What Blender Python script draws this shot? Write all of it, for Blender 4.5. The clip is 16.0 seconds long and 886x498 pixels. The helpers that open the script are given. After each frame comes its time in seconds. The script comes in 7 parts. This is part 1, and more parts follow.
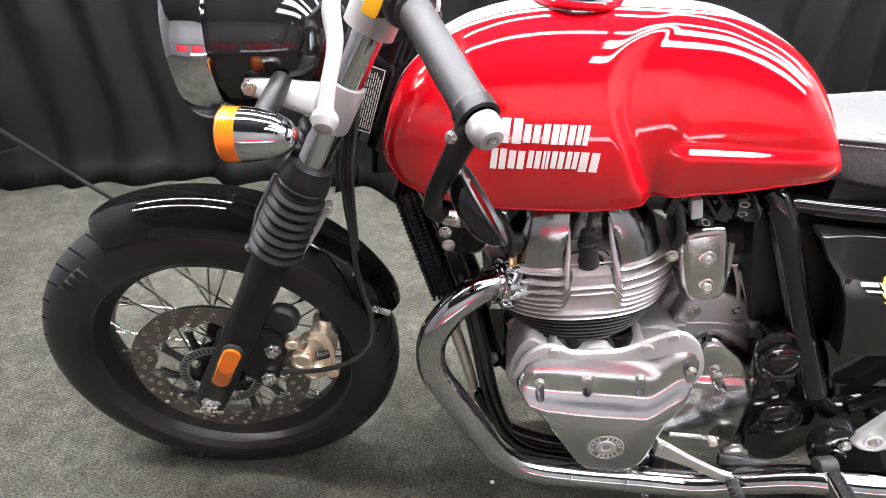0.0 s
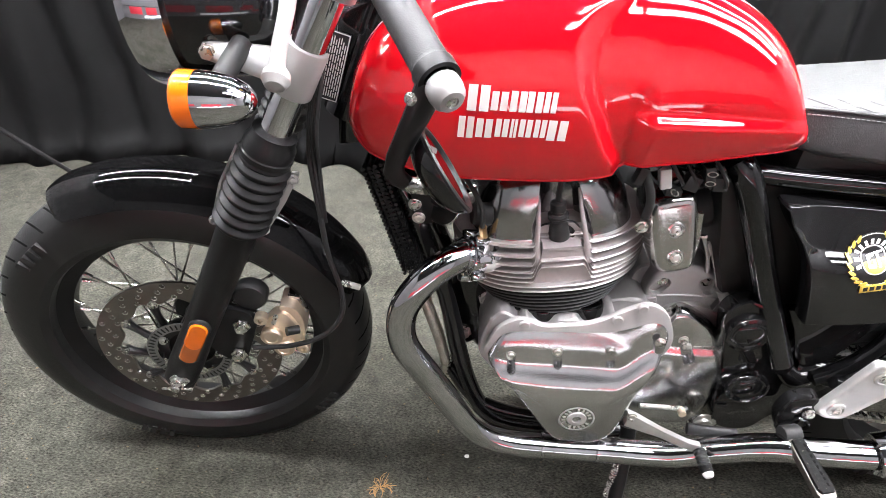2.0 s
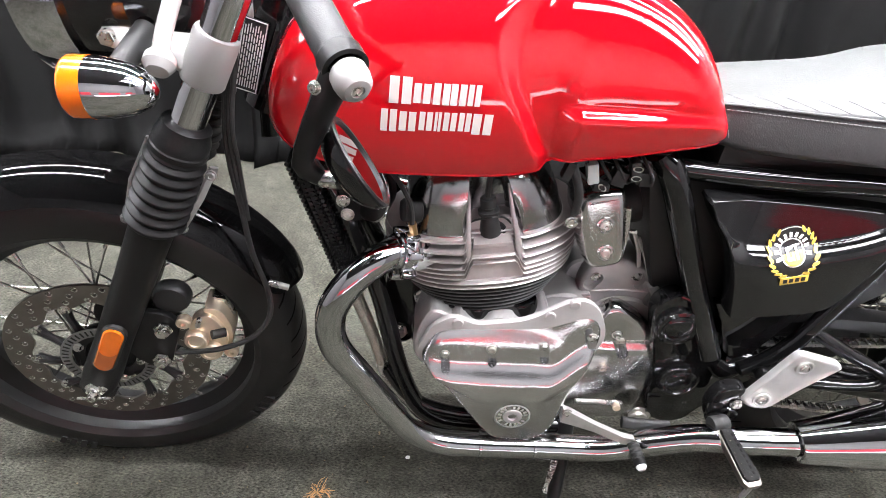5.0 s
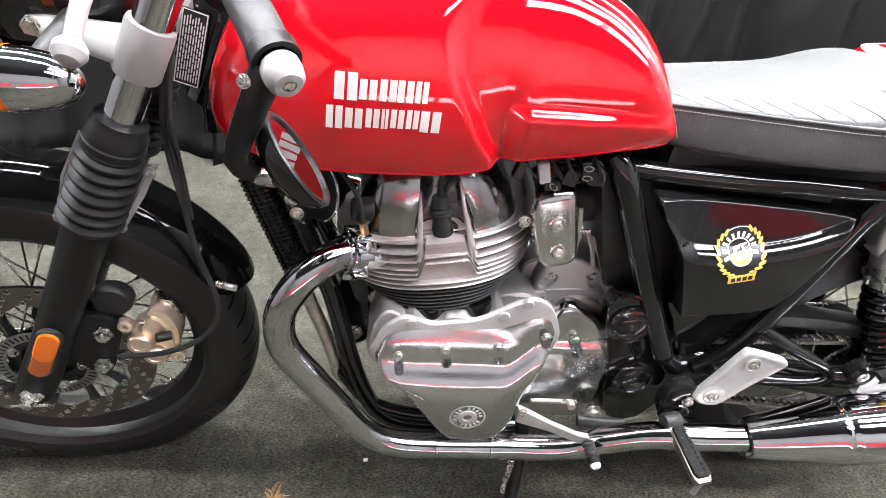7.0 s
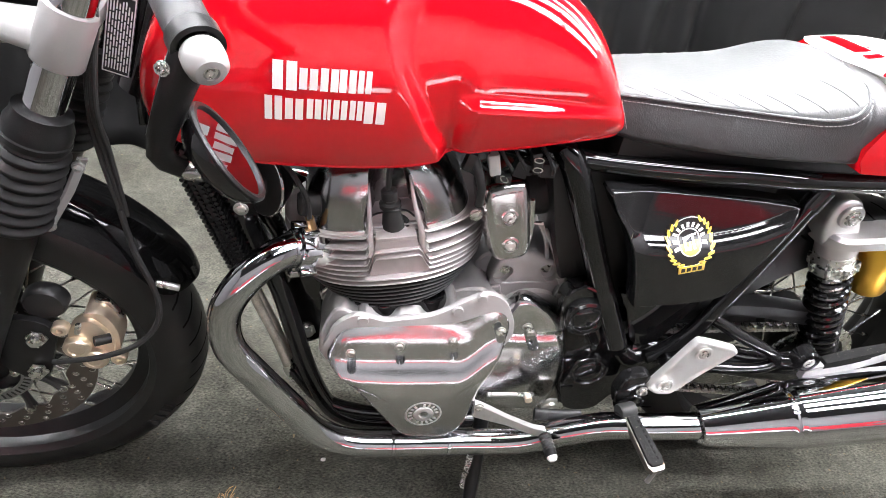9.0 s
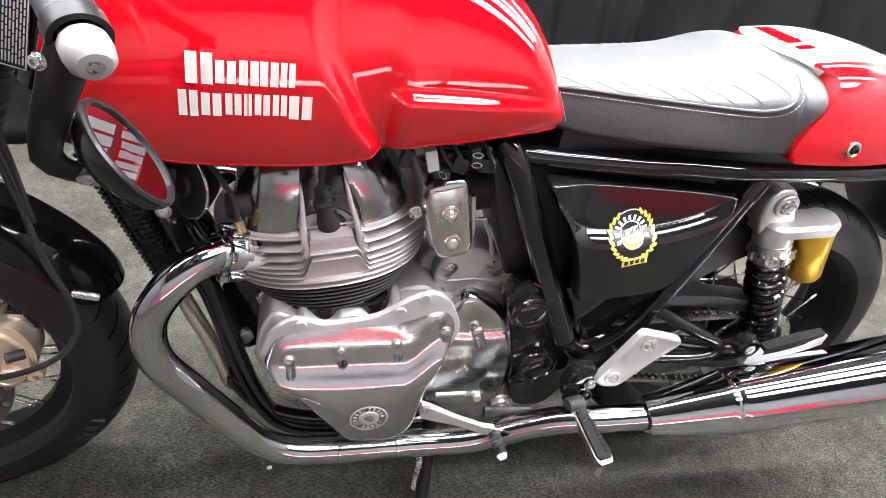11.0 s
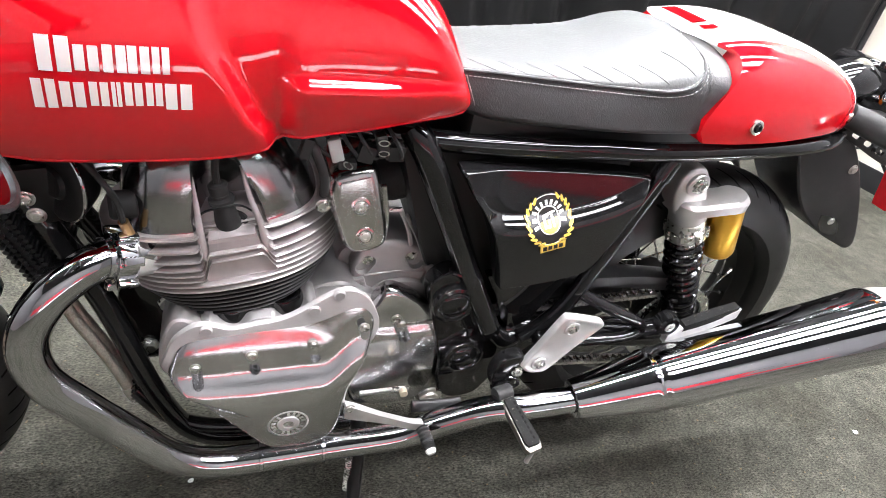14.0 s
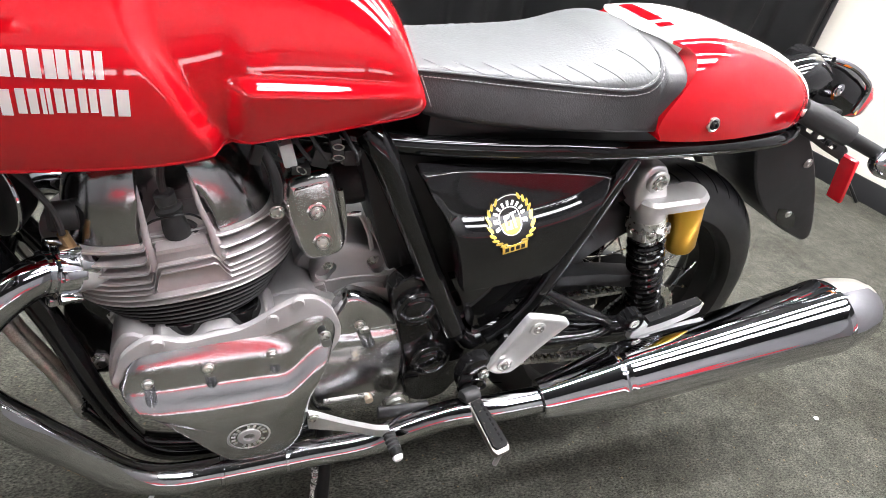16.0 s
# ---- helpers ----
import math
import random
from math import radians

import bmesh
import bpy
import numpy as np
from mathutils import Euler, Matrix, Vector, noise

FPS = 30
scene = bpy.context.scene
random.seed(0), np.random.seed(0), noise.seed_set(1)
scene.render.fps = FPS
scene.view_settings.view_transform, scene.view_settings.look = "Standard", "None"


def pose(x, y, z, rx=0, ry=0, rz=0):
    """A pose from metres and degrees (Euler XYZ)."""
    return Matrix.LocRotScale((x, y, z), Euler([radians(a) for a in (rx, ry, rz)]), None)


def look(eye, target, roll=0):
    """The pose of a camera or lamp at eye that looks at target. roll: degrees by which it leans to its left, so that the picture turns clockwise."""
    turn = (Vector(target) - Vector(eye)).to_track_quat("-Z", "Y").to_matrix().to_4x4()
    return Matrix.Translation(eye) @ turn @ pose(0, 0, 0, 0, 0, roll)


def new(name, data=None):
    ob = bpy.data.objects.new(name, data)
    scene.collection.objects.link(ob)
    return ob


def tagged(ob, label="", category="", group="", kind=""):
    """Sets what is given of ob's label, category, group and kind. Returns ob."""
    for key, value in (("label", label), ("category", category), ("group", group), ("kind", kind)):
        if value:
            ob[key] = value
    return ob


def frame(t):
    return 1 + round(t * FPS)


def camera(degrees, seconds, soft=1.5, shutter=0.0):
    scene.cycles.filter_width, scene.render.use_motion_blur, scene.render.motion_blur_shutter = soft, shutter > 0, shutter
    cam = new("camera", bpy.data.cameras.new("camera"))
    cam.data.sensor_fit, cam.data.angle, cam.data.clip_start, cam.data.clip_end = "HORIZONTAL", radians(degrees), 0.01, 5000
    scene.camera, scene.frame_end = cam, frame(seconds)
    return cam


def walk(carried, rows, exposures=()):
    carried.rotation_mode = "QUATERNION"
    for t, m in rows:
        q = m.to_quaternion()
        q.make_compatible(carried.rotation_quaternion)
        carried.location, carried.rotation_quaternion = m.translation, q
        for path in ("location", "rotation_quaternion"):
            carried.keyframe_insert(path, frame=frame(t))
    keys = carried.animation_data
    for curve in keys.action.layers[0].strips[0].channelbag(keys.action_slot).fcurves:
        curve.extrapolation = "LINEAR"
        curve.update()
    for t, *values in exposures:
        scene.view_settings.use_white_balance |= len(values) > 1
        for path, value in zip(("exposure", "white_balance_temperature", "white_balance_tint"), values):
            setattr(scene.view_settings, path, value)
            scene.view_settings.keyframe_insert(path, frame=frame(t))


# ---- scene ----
cam = camera(76.6, 16.0, soft=0.6)
PATH = [
    (0, (0.094, 0.178, 1.032), (-0.015, 1.886, -0.002), 1.9),
    (0.5, (0.099, 0.177, 1.028), (0.0, 1.877, -0.022), 2.2),
    (1, (0.104, 0.179, 1.022), (0.021, 1.867, -0.047), 2.4),
    (1.5, (0.108, 0.178, 1.017), (0.043, 1.86, -0.063), 2.7),
    (2, (0.114, 0.18, 1.015), (0.069, 1.859, -0.07), 2.8),
    (2.5, (0.12, 0.18, 1.013), (0.097, 1.859, -0.073), 3.3),
    (3, (0.127, 0.182, 1.012), (0.123, 1.861, -0.076), 3.6),
    (3.5, (0.133, 0.186, 1.011), (0.152, 1.866, -0.074), 3.9),
    (4, (0.14, 0.19, 1.009), (0.189, 1.87, -0.074), 4.2),
    (6.5, (0.174, 0.203, 1.002), (0.357, 1.879, -0.075), 6.4),
    (7, (0.181, 0.206, 1.002), (0.39, 1.879, -0.074), 6.8),
    (7.5, (0.186, 0.21, 1.001), (0.423, 1.879, -0.076), 7.1),
    (8, (0.194, 0.212, 0.999), (0.458, 1.875, -0.081), 7.4),
    (8.5, (0.2, 0.215, 0.998), (0.492, 1.87, -0.086), 7.7),
    (9, (0.206, 0.218, 0.997), (0.529, 1.868, -0.086), 8.1),
    (11.5, (0.245, 0.248, 0.994), (0.752, 1.843, -0.101), 9.5),
    (12, (0.254, 0.253, 0.994), (0.799, 1.833, -0.105), 9.6),
    (12.5, (0.261, 0.256, 0.992), (0.83, 1.827, -0.107), 9.9),
    (13, (0.268, 0.258, 0.991), (0.865, 1.816, -0.113), 10.1),
    (13.5, (0.276, 0.26, 0.988), (0.902, 1.806, -0.115), 10.5),
    (14, (0.284, 0.26, 0.989), (0.937, 1.797, -0.111), 10.6),
    (14.5, (0.289, 0.261, 0.991), (0.964, 1.787, -0.112), 10.9),
    (15, (0.293, 0.264, 0.991), (0.99, 1.783, -0.109), 10.9),
    (15.5, (0.299, 0.269, 0.992), (1.02, 1.778, -0.105), 10.9),
    (16, (0.305, 0.27, 0.992), (1.046, 1.77, -0.103), 11.0),
]
walk(cam, [(t, look(eye, target, roll)) for t, eye, target, roll in PATH],
     exposures=((0.0, 0.80), (4.0, 0.84), (9.0, 0.86), (12.0, 0.86), (14.0, 0.74), (16.0, 0.50)))

# ---- light ----
world = bpy.data.worlds.new("world")
scene.world = world
world.use_nodes = True
world.node_tree.nodes["Background"].inputs[0].default_value = (0.75, 0.8, 0.9, 1)
world.node_tree.nodes["Background"].inputs[1].default_value = 0.05
TUBE_POWER = 150.0
PANEL_POWER = 20.0

# ---- materials ----


def mat(name, color, rough=0.5, metal=0.0, vary=0.15, scale=40.0, bump=0.0, bump_scale=300.0, coat=0.0, rough_vary=0.0,
        emit=0.0, spec=0.5, trans=0.0, ior=1.45, island=0.0, stains=None, aniso=0.0):
    m = bpy.data.materials.new(name)
    m.use_nodes = True
    nt = m.node_tree
    b = nt.nodes["Principled BSDF"]
    b.inputs["Roughness"].default_value = rough
    b.inputs["Metallic"].default_value = metal
    b.inputs["Coat Weight"].default_value = coat
    b.inputs["Coat Roughness"].default_value = 0.03
    b.inputs["Specular IOR Level"].default_value = spec
    b.inputs["Transmission Weight"].default_value = trans
    b.inputs["IOR"].default_value = ior
    if aniso:
        b.inputs["Anisotropic"].default_value = aniso
    tc = nt.nodes.new("ShaderNodeTexCoord")

    def noise_tex(s, detail=4.0):
        n = nt.nodes.new("ShaderNodeTexNoise")
        n.inputs["Scale"].default_value = s
        n.inputs["Detail"].default_value = detail
        nt.links.new(tc.outputs["Object"], n.inputs["Vector"])
        return n
    big, small = noise_tex(scale * 0.15), noise_tex(scale)
    mixn = nt.nodes.new("ShaderNodeMix")
    mixn.data_type = "FLOAT"
    mixn.inputs[0].default_value = 0.5
    nt.links.new(big.outputs[0], mixn.inputs[2])
    nt.links.new(small.outputs[0], mixn.inputs[3])
    ramp = nt.nodes.new("ShaderNodeValToRGB")
    nt.links.new(mixn.outputs[0], ramp.inputs[0])
    lo = [max(0.0, c * (1 - vary)) for c in color]
    hi = [min(1.0, c * (1 + vary)) for c in color]
    ramp.color_ramp.elements[0].position, ramp.color_ramp.elements[1].position = 0.3, 0.7
    ramp.color_ramp.elements[0].color = (*lo, 1)
    ramp.color_ramp.elements[1].color = (*hi, 1)
    col = ramp.outputs[0]
    if stains:
        sc, lo_p, hi_p, scol = stains
        sn = noise_tex(sc, 6.0)
        sr = nt.nodes.new("ShaderNodeValToRGB")
        sr.color_ramp.elements[0].position, sr.color_ramp.elements[1].position = lo_p, hi_p
        nt.links.new(sn.outputs[0], sr.inputs[0])
        sm = nt.nodes.new("ShaderNodeMix")
        sm.data_type = "RGBA"
        nt.links.new(sr.outputs[0], sm.inputs[0])
        nt.links.new(col, sm.inputs[6])
        sm.inputs[7].default_value = (*scol, 1)
        col = sm.outputs[2]
    nt.links.new(col, b.inputs["Base Color"])
    if rough_vary:
        mr = nt.nodes.new("ShaderNodeMapRange")
        mr.inputs[3].default_value = max(0.0, rough - rough_vary)
        mr.inputs[4].default_value = min(1.0, rough + rough_vary)
        mr.inputs[1].default_value, mr.inputs[2].default_value = 0.3, 0.7
        nt.links.new(mixn.outputs[0], mr.inputs[0])
        nt.links.new(mr.outputs[0], b.inputs["Roughness"])
    if bump:
        bn = noise_tex(bump_scale, 3.0)
        bp = nt.nodes.new("ShaderNodeBump")
        bp.inputs["Strength"].default_value = 1.0
        bp.inputs["Distance"].default_value = bump
        nt.links.new(bn.outputs[0], bp.inputs["Height"])
        nt.links.new(bp.outputs[0], b.inputs["Normal"])
    if emit:
        b.inputs["Emission Color"].default_value = (*color, 1)
        b.inputs["Emission Strength"].default_value = emit
    return m


def striped_red(name, half, line):
    """Red lacquer with a white centre band and a fine red line inside its edge."""
    m = mat(name, (0.43, 0.002, 0.007), 0.45, vary=0.03, scale=6, coat=1.0, spec=0.0)
    nt = m.node_tree
    b = nt.nodes["Principled BSDF"]
    b.inputs["Coat IOR"].default_value = 1.75
    old = b.inputs["Base Color"].links[0].from_socket
    tc = [n for n in nt.nodes if n.type == "TEX_COORD"][0]
    sx = nt.nodes.new("ShaderNodeSeparateXYZ")
    nt.links.new(tc.outputs["Object"], sx.inputs[0])
    ab = nt.nodes.new("ShaderNodeMath")
    ab.operation = "ABSOLUTE"
    nt.links.new(sx.outputs[1], ab.inputs[0])

    def below(v):
        n = nt.nodes.new("ShaderNodeMath")
        n.operation = "LESS_THAN"
        nt.links.new(ab.outputs[0], n.inputs[0])
        n.inputs[1].default_value = v
        return n.outputs[0]
    inner = nt.nodes.new("ShaderNodeMath")
    inner.operation = "SUBTRACT"
    nt.links.new(below(line + 0.0015), inner.inputs[0])
    nt.links.new(below(line - 0.0015), inner.inputs[1])
    band = nt.nodes.new("ShaderNodeMath")
    band.operation = "SUBTRACT"
    nt.links.new(below(half), band.inputs[0])
    nt.links.new(inner.outputs[0], band.inputs[1])
    mx = nt.nodes.new("ShaderNodeMix")
    mx.data_type = "RGBA"
    nt.links.new(band.outputs[0], mx.inputs[0])
    nt.links.new(old, mx.inputs[6])
    mx.inputs[7].default_value = (0.82, 0.80, 0.76, 1)
    nt.links.new(mx.outputs[2], b.inputs["Base Color"])
    return m


M_TANK = striped_red("red_lacquer_tank", 0.040, 0.033)
M_TAIL = striped_red("red_lacquer_tail", 0.081, 0.0)
M_RED = mat("red_lacquer", (0.43, 0.002, 0.007), 0.45, vary=0.03, scale=6, coat=0.8, spec=0.0)
M_WHITE_VINYL = mat("white_decal", (0.86, 0.86, 0.84), 0.3, vary=0.03)
M_GOLD_DECAL = mat("gold_decal", (0.75, 0.52, 0.10), 0.35, vary=0.08)
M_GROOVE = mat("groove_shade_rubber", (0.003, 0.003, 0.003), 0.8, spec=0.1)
M_BLACK_DECAL = mat("black_decal", (0.012, 0.012, 0.013), 0.3)
M_CHROME = mat("chrome", (0.56, 0.56, 0.58), 0.05, 1.0, vary=0.03, scale=30, rough_vary=0.025)
M_HEADER = mat("exhaust_chrome", (0.44, 0.44, 0.447), 0.07, 1.0, vary=0.06, scale=20, rough_vary=0.03)
M_POLISHED = mat("polished_aluminium", (0.57, 0.565, 0.575), 0.17, 1.0, vary=0.10, scale=60, rough_vary=0.06, bump=0.00010, bump_scale=420,
                 stains=(170.0, 0.60, 0.68, (0.62, 0.615, 0.62)))
M_SHOCK = mat("cast_shock_metal", (0.60, 0.59, 0.58), 0.36, 0.75, vary=0.05, scale=60, bump=0.00003, bump_scale=800, rough_vary=0.05)
M_BRUSHED = mat("brushed_steel", (0.56, 0.55, 0.54), 0.22, 1.0, vary=0.06, scale=90, rough_vary=0.05, aniso=0.6)
M_WORN = mat("worn_aluminium", (0.66, 0.655, 0.64), 0.36, 0.75, vary=0.06, scale=60, rough_vary=0.08, bump=0.0001, bump_scale=600, stains=(40.0, 0.55, 0.80, (0.52, 0.515, 0.50)))
M_GREY_PLASTIC = mat("pale_grey_plastic", (0.42, 0.43, 0.41), 0.5, vary=0.1, scale=80)
M_PEG_RUBBER = mat("worn_peg_rubber", (0.006, 0.006, 0.006), 0.7, vary=0.3, scale=120, bump=0.0006, bump_scale=220, spec=0.2, stains=(260.0, 0.66, 0.70, (0.12, 0.11, 0.09)))
M_CAST = mat("cast_aluminium", (0.40, 0.385, 0.38), 0.42, 0.40, vary=0.08, scale=60, bump=0.0003, bump_scale=900, rough_vary=0.06)
M_FIN = mat("finned_aluminium", (0.46, 0.42, 0.415), 0.45, 0.45, vary=0.1, scale=80, bump=0.0002, bump_scale=900)
M_FIN_EDGE = mat("machined_fin_edge", (0.80, 0.78, 0.775), 0.32, 0.95, vary=0.06, scale=90)
M_FIN_BLACK = mat("black_fin_edge", (0.05, 0.05, 0.05), 0.28, vary=0.2, scale=90)
M_SILVER = mat("silver_paint", (0.33, 0.325, 0.32), 0.38, 0.35, vary=0.04, scale=60, coat=0.2, bump=0.0001, bump_scale=1500)
M_STEEL = mat("zinc_steel", (0.62, 0.61, 0.58), 0.28, 1.0, vary=0.15, scale=150, rough_vary=0.08)
M_BLACK = mat("black_gloss_paint", (0.0066, 0.0065, 0.0068), 0.05, vary=0.3, scale=20, coat=0.35, rough_vary=0.02, spec=0.4)
M_SATIN = mat("black_satin_paint", (0.0075, 0.0075, 0.0078), 0.36, vary=0.25, scale=60, bump=0.0002, bump_scale=700, rough_vary=0.06, spec=0.3)
M_PLASTIC = mat("black_plastic", (0.0125, 0.0125, 0.0128), 0.5, vary=0.3, scale=60, bump=0.0002, bump_scale=800, rough_vary=0.08)
M_GAITER = mat("grey_rubber_gaiter", (0.0095, 0.0095, 0.0098), 0.5, vary=0.2, scale=30, rough_vary=0.08, spec=0.3)
M_TYRE = mat("tyre_rubber", (0.0085, 0.0085, 0.0087), 0.40, vary=0.25, scale=40, bump=0.0003, bump_scale=500, rough_vary=0.08,
             stains=(14.0, 0.6, 0.8, (0.026, 0.025, 0.023)))
M_TYRE_MARK = mat("worn_tyre_lettering", (0.016, 0.016, 0.016), 0.6)
M_SPOKE = mat("spoke_steel", (0.60, 0.58, 0.55), 0.25, 1.0, vary=0.1, scale=200)
M_DISC = mat("brake_disc_steel", (0.19, 0.172, 0.155), 0.36, 0.9, vary=0.12, scale=80, rough_vary=0.08)
M_DISC_HUB = mat("brake_carrier", (0.015, 0.015, 0.016), 0.4, vary=0.2)
M_RING = mat("sensor_ring_steel", (0.36, 0.36, 0.37), 0.35, 1.0, vary=0.1, scale=120)
M_GOLD = mat("gold_anodised", (0.80, 0.67, 0.52), 0.38, 0.80, vary=0.1, scale=60, bump=0.0001, bump_scale=900)
M_BRASS = mat("dull_brass", (0.40, 0.25, 0.12), 0.35, 0.9, vary=0.15, scale=90)
M_CANISTER = mat("gold_canister", (0.80, 0.46, 0.06), 0.30, 0.9, vary=0.06, scale=30)
M_AMBER = mat("amber_lens", (0.90, 0.19, 0.006), 0.12, vary=0.1, scale=80, coat=0.6, trans=0.25)
M_AMBER_DARK = mat("amber_lens_unlit", (0.36, 0.09, 0.015), 0.15, vary=0.1, coat=0.5)
M_RED_LENS = mat("red_lens", (0.70, 0.01, 0.02), 0.12, vary=0.1, coat=0.6, trans=0.15)
M_RUBBER = mat("black_rubber", (0.0208, 0.0208, 0.0208), 0.55, spec=0.35, vary=0.2, scale=90, bump=0.0003, bump_scale=300)
M_GRIP = mat("grey_rubber_grip", (0.030, 0.030, 0.031), 0.55, vary=0.2, scale=200, bump=0.0004, bump_scale=1100)
M_SEAT_SIDE = mat("black_vinyl", (0.040, 0.040, 0.041), 0.42, vary=0.25, scale=260, bump=0.0006, bump_scale=520, rough_vary=0.06)
M_SEAT_TOP = mat("grey_vinyl", (0.085, 0.088, 0.088), 0.46, vary=0.08, scale=200, bump=0.0005, bump_scale=260, rough_vary=0.06)
M_THREAD = mat("white_thread", (0.42, 0.42, 0.41), 0.7, vary=0.1)
M_BRAID = mat("braided_steel", (0.45, 0.42, 0.36), 0.4, 0.8, vary=0.4, scale=500, bump=0.0006, bump_scale=700)
M_YELLOW = mat("yellow_plastic", (0.85, 0.42, 0.01), 0.35)
M_GLASS = mat("mirror_glass", (0.34, 0.34, 0.37), 0.02, 1.0, vary=0.01)
M_LABEL = mat("label_white", (0.75, 0.75, 0.74), 0.5)
M_CURTAIN = mat("black_curtain_cloth", (0.0105, 0.0105, 0.0108), 0.6, vary=0.15, scale=12, bump=0.0004, bump_scale=900, spec=0.25)
M_WALL = mat("cream_wall_paint", (0.66, 0.62, 0.54), 0.6, vary=0.05, scale=8, bump=0.0004, bump_scale=200)
M_WHITE_WALL = mat("white_wall_paint", (0.74, 0.73, 0.71), 0.7, vary=0.04, scale=6)
M_GREY_WALL = mat("grey_wall_paint", (0.170, 0.167, 0.172), 0.6, vary=0.08, scale=6)
M_RED_WALL = mat("red_wall_paint", (0.60, 0.03, 0.05), 0.5, vary=0.06, scale=6)
M_ROCKER = mat("polished_rocker", (0.40, 0.395, 0.40), 0.17, 1.0, vary=0.07, scale=50, rough_vary=0.06, bump=0.0001, bump_scale=400)
M_POCKET = mat("cast_pocket", (0.34, 0.335, 0.33), 0.42, 0.9, vary=0.1, scale=80)
M_BASEBOARD = mat("black_skirting", (0.015, 0.015, 0.016), 0.4)
M_CEILING = mat("ceiling_black", (0.022, 0.022, 0.023), 0.8, vary=0.04, scale=10)
M_TUBE = mat("lamp_diffuser", (0.97, 0.965, 1.0), 0.5, vary=0.0, emit=TUBE_POWER)
M_PANEL = mat("panel_diffuser", (0.97, 0.955, 1.0), 0.5, vary=0.0, emit=PANEL_POWER)
M_LOW_GLOW = mat("low_glow_band", (0.95, 0.96, 1.0), 0.3, vary=0.0, emit=2.4)
M_UPPER_GLOW = mat("upper_glow_band", (0.12, 0.12, 0.125), 0.3, vary=0.0, emit=0.4)
M_STRAW = mat("dry_straw", (0.42, 0.24, 0.09), 0.7, vary=0.3, scale=200)
M_LAMP_BODY = mat("lamp_housing", (0.75, 0.75, 0.75), 0.4)


def carpet_material():
    m = mat("grey_green_carpet", (0.068, 0.067, 0.061), 0.92, vary=0.32, scale=170, spec=0.15,
            stains=(3.0, 0.46, 0.72, (0.036, 0.034, 0.029)))
    nt = m.node_tree
    b = nt.nodes["Principled BSDF"]
    tc = [n for n in nt.nodes if n.type == "TEX_COORD"][0]
    mp = nt.nodes.new("ShaderNodeMapping")
    mp.inputs["Scale"].default_value = (150, 290, 100)
    mp.inputs["Rotation"].default_value = (0, 0, 0.25)
    nt.links.new(tc.outputs["Object"], mp.inputs["Vector"])
    n = nt.nodes.new("ShaderNodeTexNoise")
    n.inputs["Scale"].default_value = 1.0
    n.inputs["Detail"].default_value = 5
    n.inputs["Roughness"].default_value = 0.7
    nt.links.new(mp.outputs[0], n.inputs["Vector"])
    old = b.inputs["Base Color"].links[0].from_socket
    rp = nt.nodes.new("ShaderNodeValToRGB")
    rp.color_ramp.elements[0].position, rp.color_ramp.elements[1].position = 0.32, 0.66
    rp.color_ramp.elements[0].color, rp.color_ramp.elements[1].color = (0.16, 0.16, 0.15, 1), (1.95, 1.95, 1.86, 1)
    nt.links.new(n.outputs[0], rp.inputs[0])
    mx = nt.nodes.new("ShaderNodeMix")
    mx.data_type, mx.blend_type = "RGBA", "MULTIPLY"
    mx.inputs[0].default_value = 1.0
    nt.links.new(old, mx.inputs[6])
    nt.links.new(rp.outputs[0], mx.inputs[7])
    nt.links.new(mx.outputs[2], b.inputs["Base Color"])
    # coarse wear and scattered brown specks
    for scale, lo, hi, dark, light in ((38.0, 0.30, 0.70, 0.72, 1.25), (11.0, 0.35, 0.65, 0.80, 1.15)):
        wn_ = nt.nodes.new("ShaderNodeTexNoise")
        wn_.inputs["Scale"].default_value = scale
        wn_.inputs["Detail"].default_value = 6
        wn_.inputs["Roughness"].default_value = 0.65
        nt.links.new(tc.outputs["Object"], wn_.inputs["Vector"])
        wr = nt.nodes.new("ShaderNodeValToRGB")
        wr.color_ramp.elements[0].position, wr.color_ramp.elements[1].position = lo, hi
        wr.color_ramp.elements[0].color, wr.color_ramp.elements[1].color = (dark, dark, dark * 0.97, 1), (light, light, light * 0.97, 1)
        nt.links.new(wn_.outputs[0], wr.inputs[0])
        wm = nt.nodes.new("ShaderNodeMix")
        wm.data_type, wm.blend_type = "RGBA", "MULTIPLY"
        wm.inputs[0].default_value = 1.0
        nt.links.new(b.inputs["Base Color"].links[0].from_socket, wm.inputs[6])
        nt.links.new(wr.outputs[0], wm.inputs[7])
        nt.links.new(wm.outputs[2], b.inputs["Base Color"])
    sn = nt.nodes.new("ShaderNodeTexNoise")
    sn.inputs["Scale"].default_value = 85.0
    sn.inputs["Detail"].default_value = 2
    nt.links.new(tc.outputs["Object"], sn.inputs["Vector"])
    sr = nt.nodes.new("ShaderNodeValToRGB")
    sr.color_ramp.elements[0].position, sr.color_ramp.elements[1].position = 0.70, 0.74
    nt.links.new(sn.outputs[0], sr.inputs[0])
    sm = nt.nodes.new("ShaderNodeMix")
    sm.data_type = "RGBA"
    nt.links.new(sr.outputs[0], sm.inputs[0])
    nt.links.new(b.inputs["Base Color"].links[0].from_socket, sm.inputs[6])
    sm.inputs[7].default_value = (0.16, 0.125, 0.075, 1)
    nt.links.new(sm.outputs[2], b.inputs["Base Color"])
    bp = nt.nodes.new("ShaderNodeBump")
    bp.inputs["Distance"].default_value = 0.007
    nt.links.new(n.outputs[0], bp.inputs["Height"])
    nt.links.new(bp.outputs[0], b.inputs["Normal"])
    return m


M_CARPET = carpet_material()

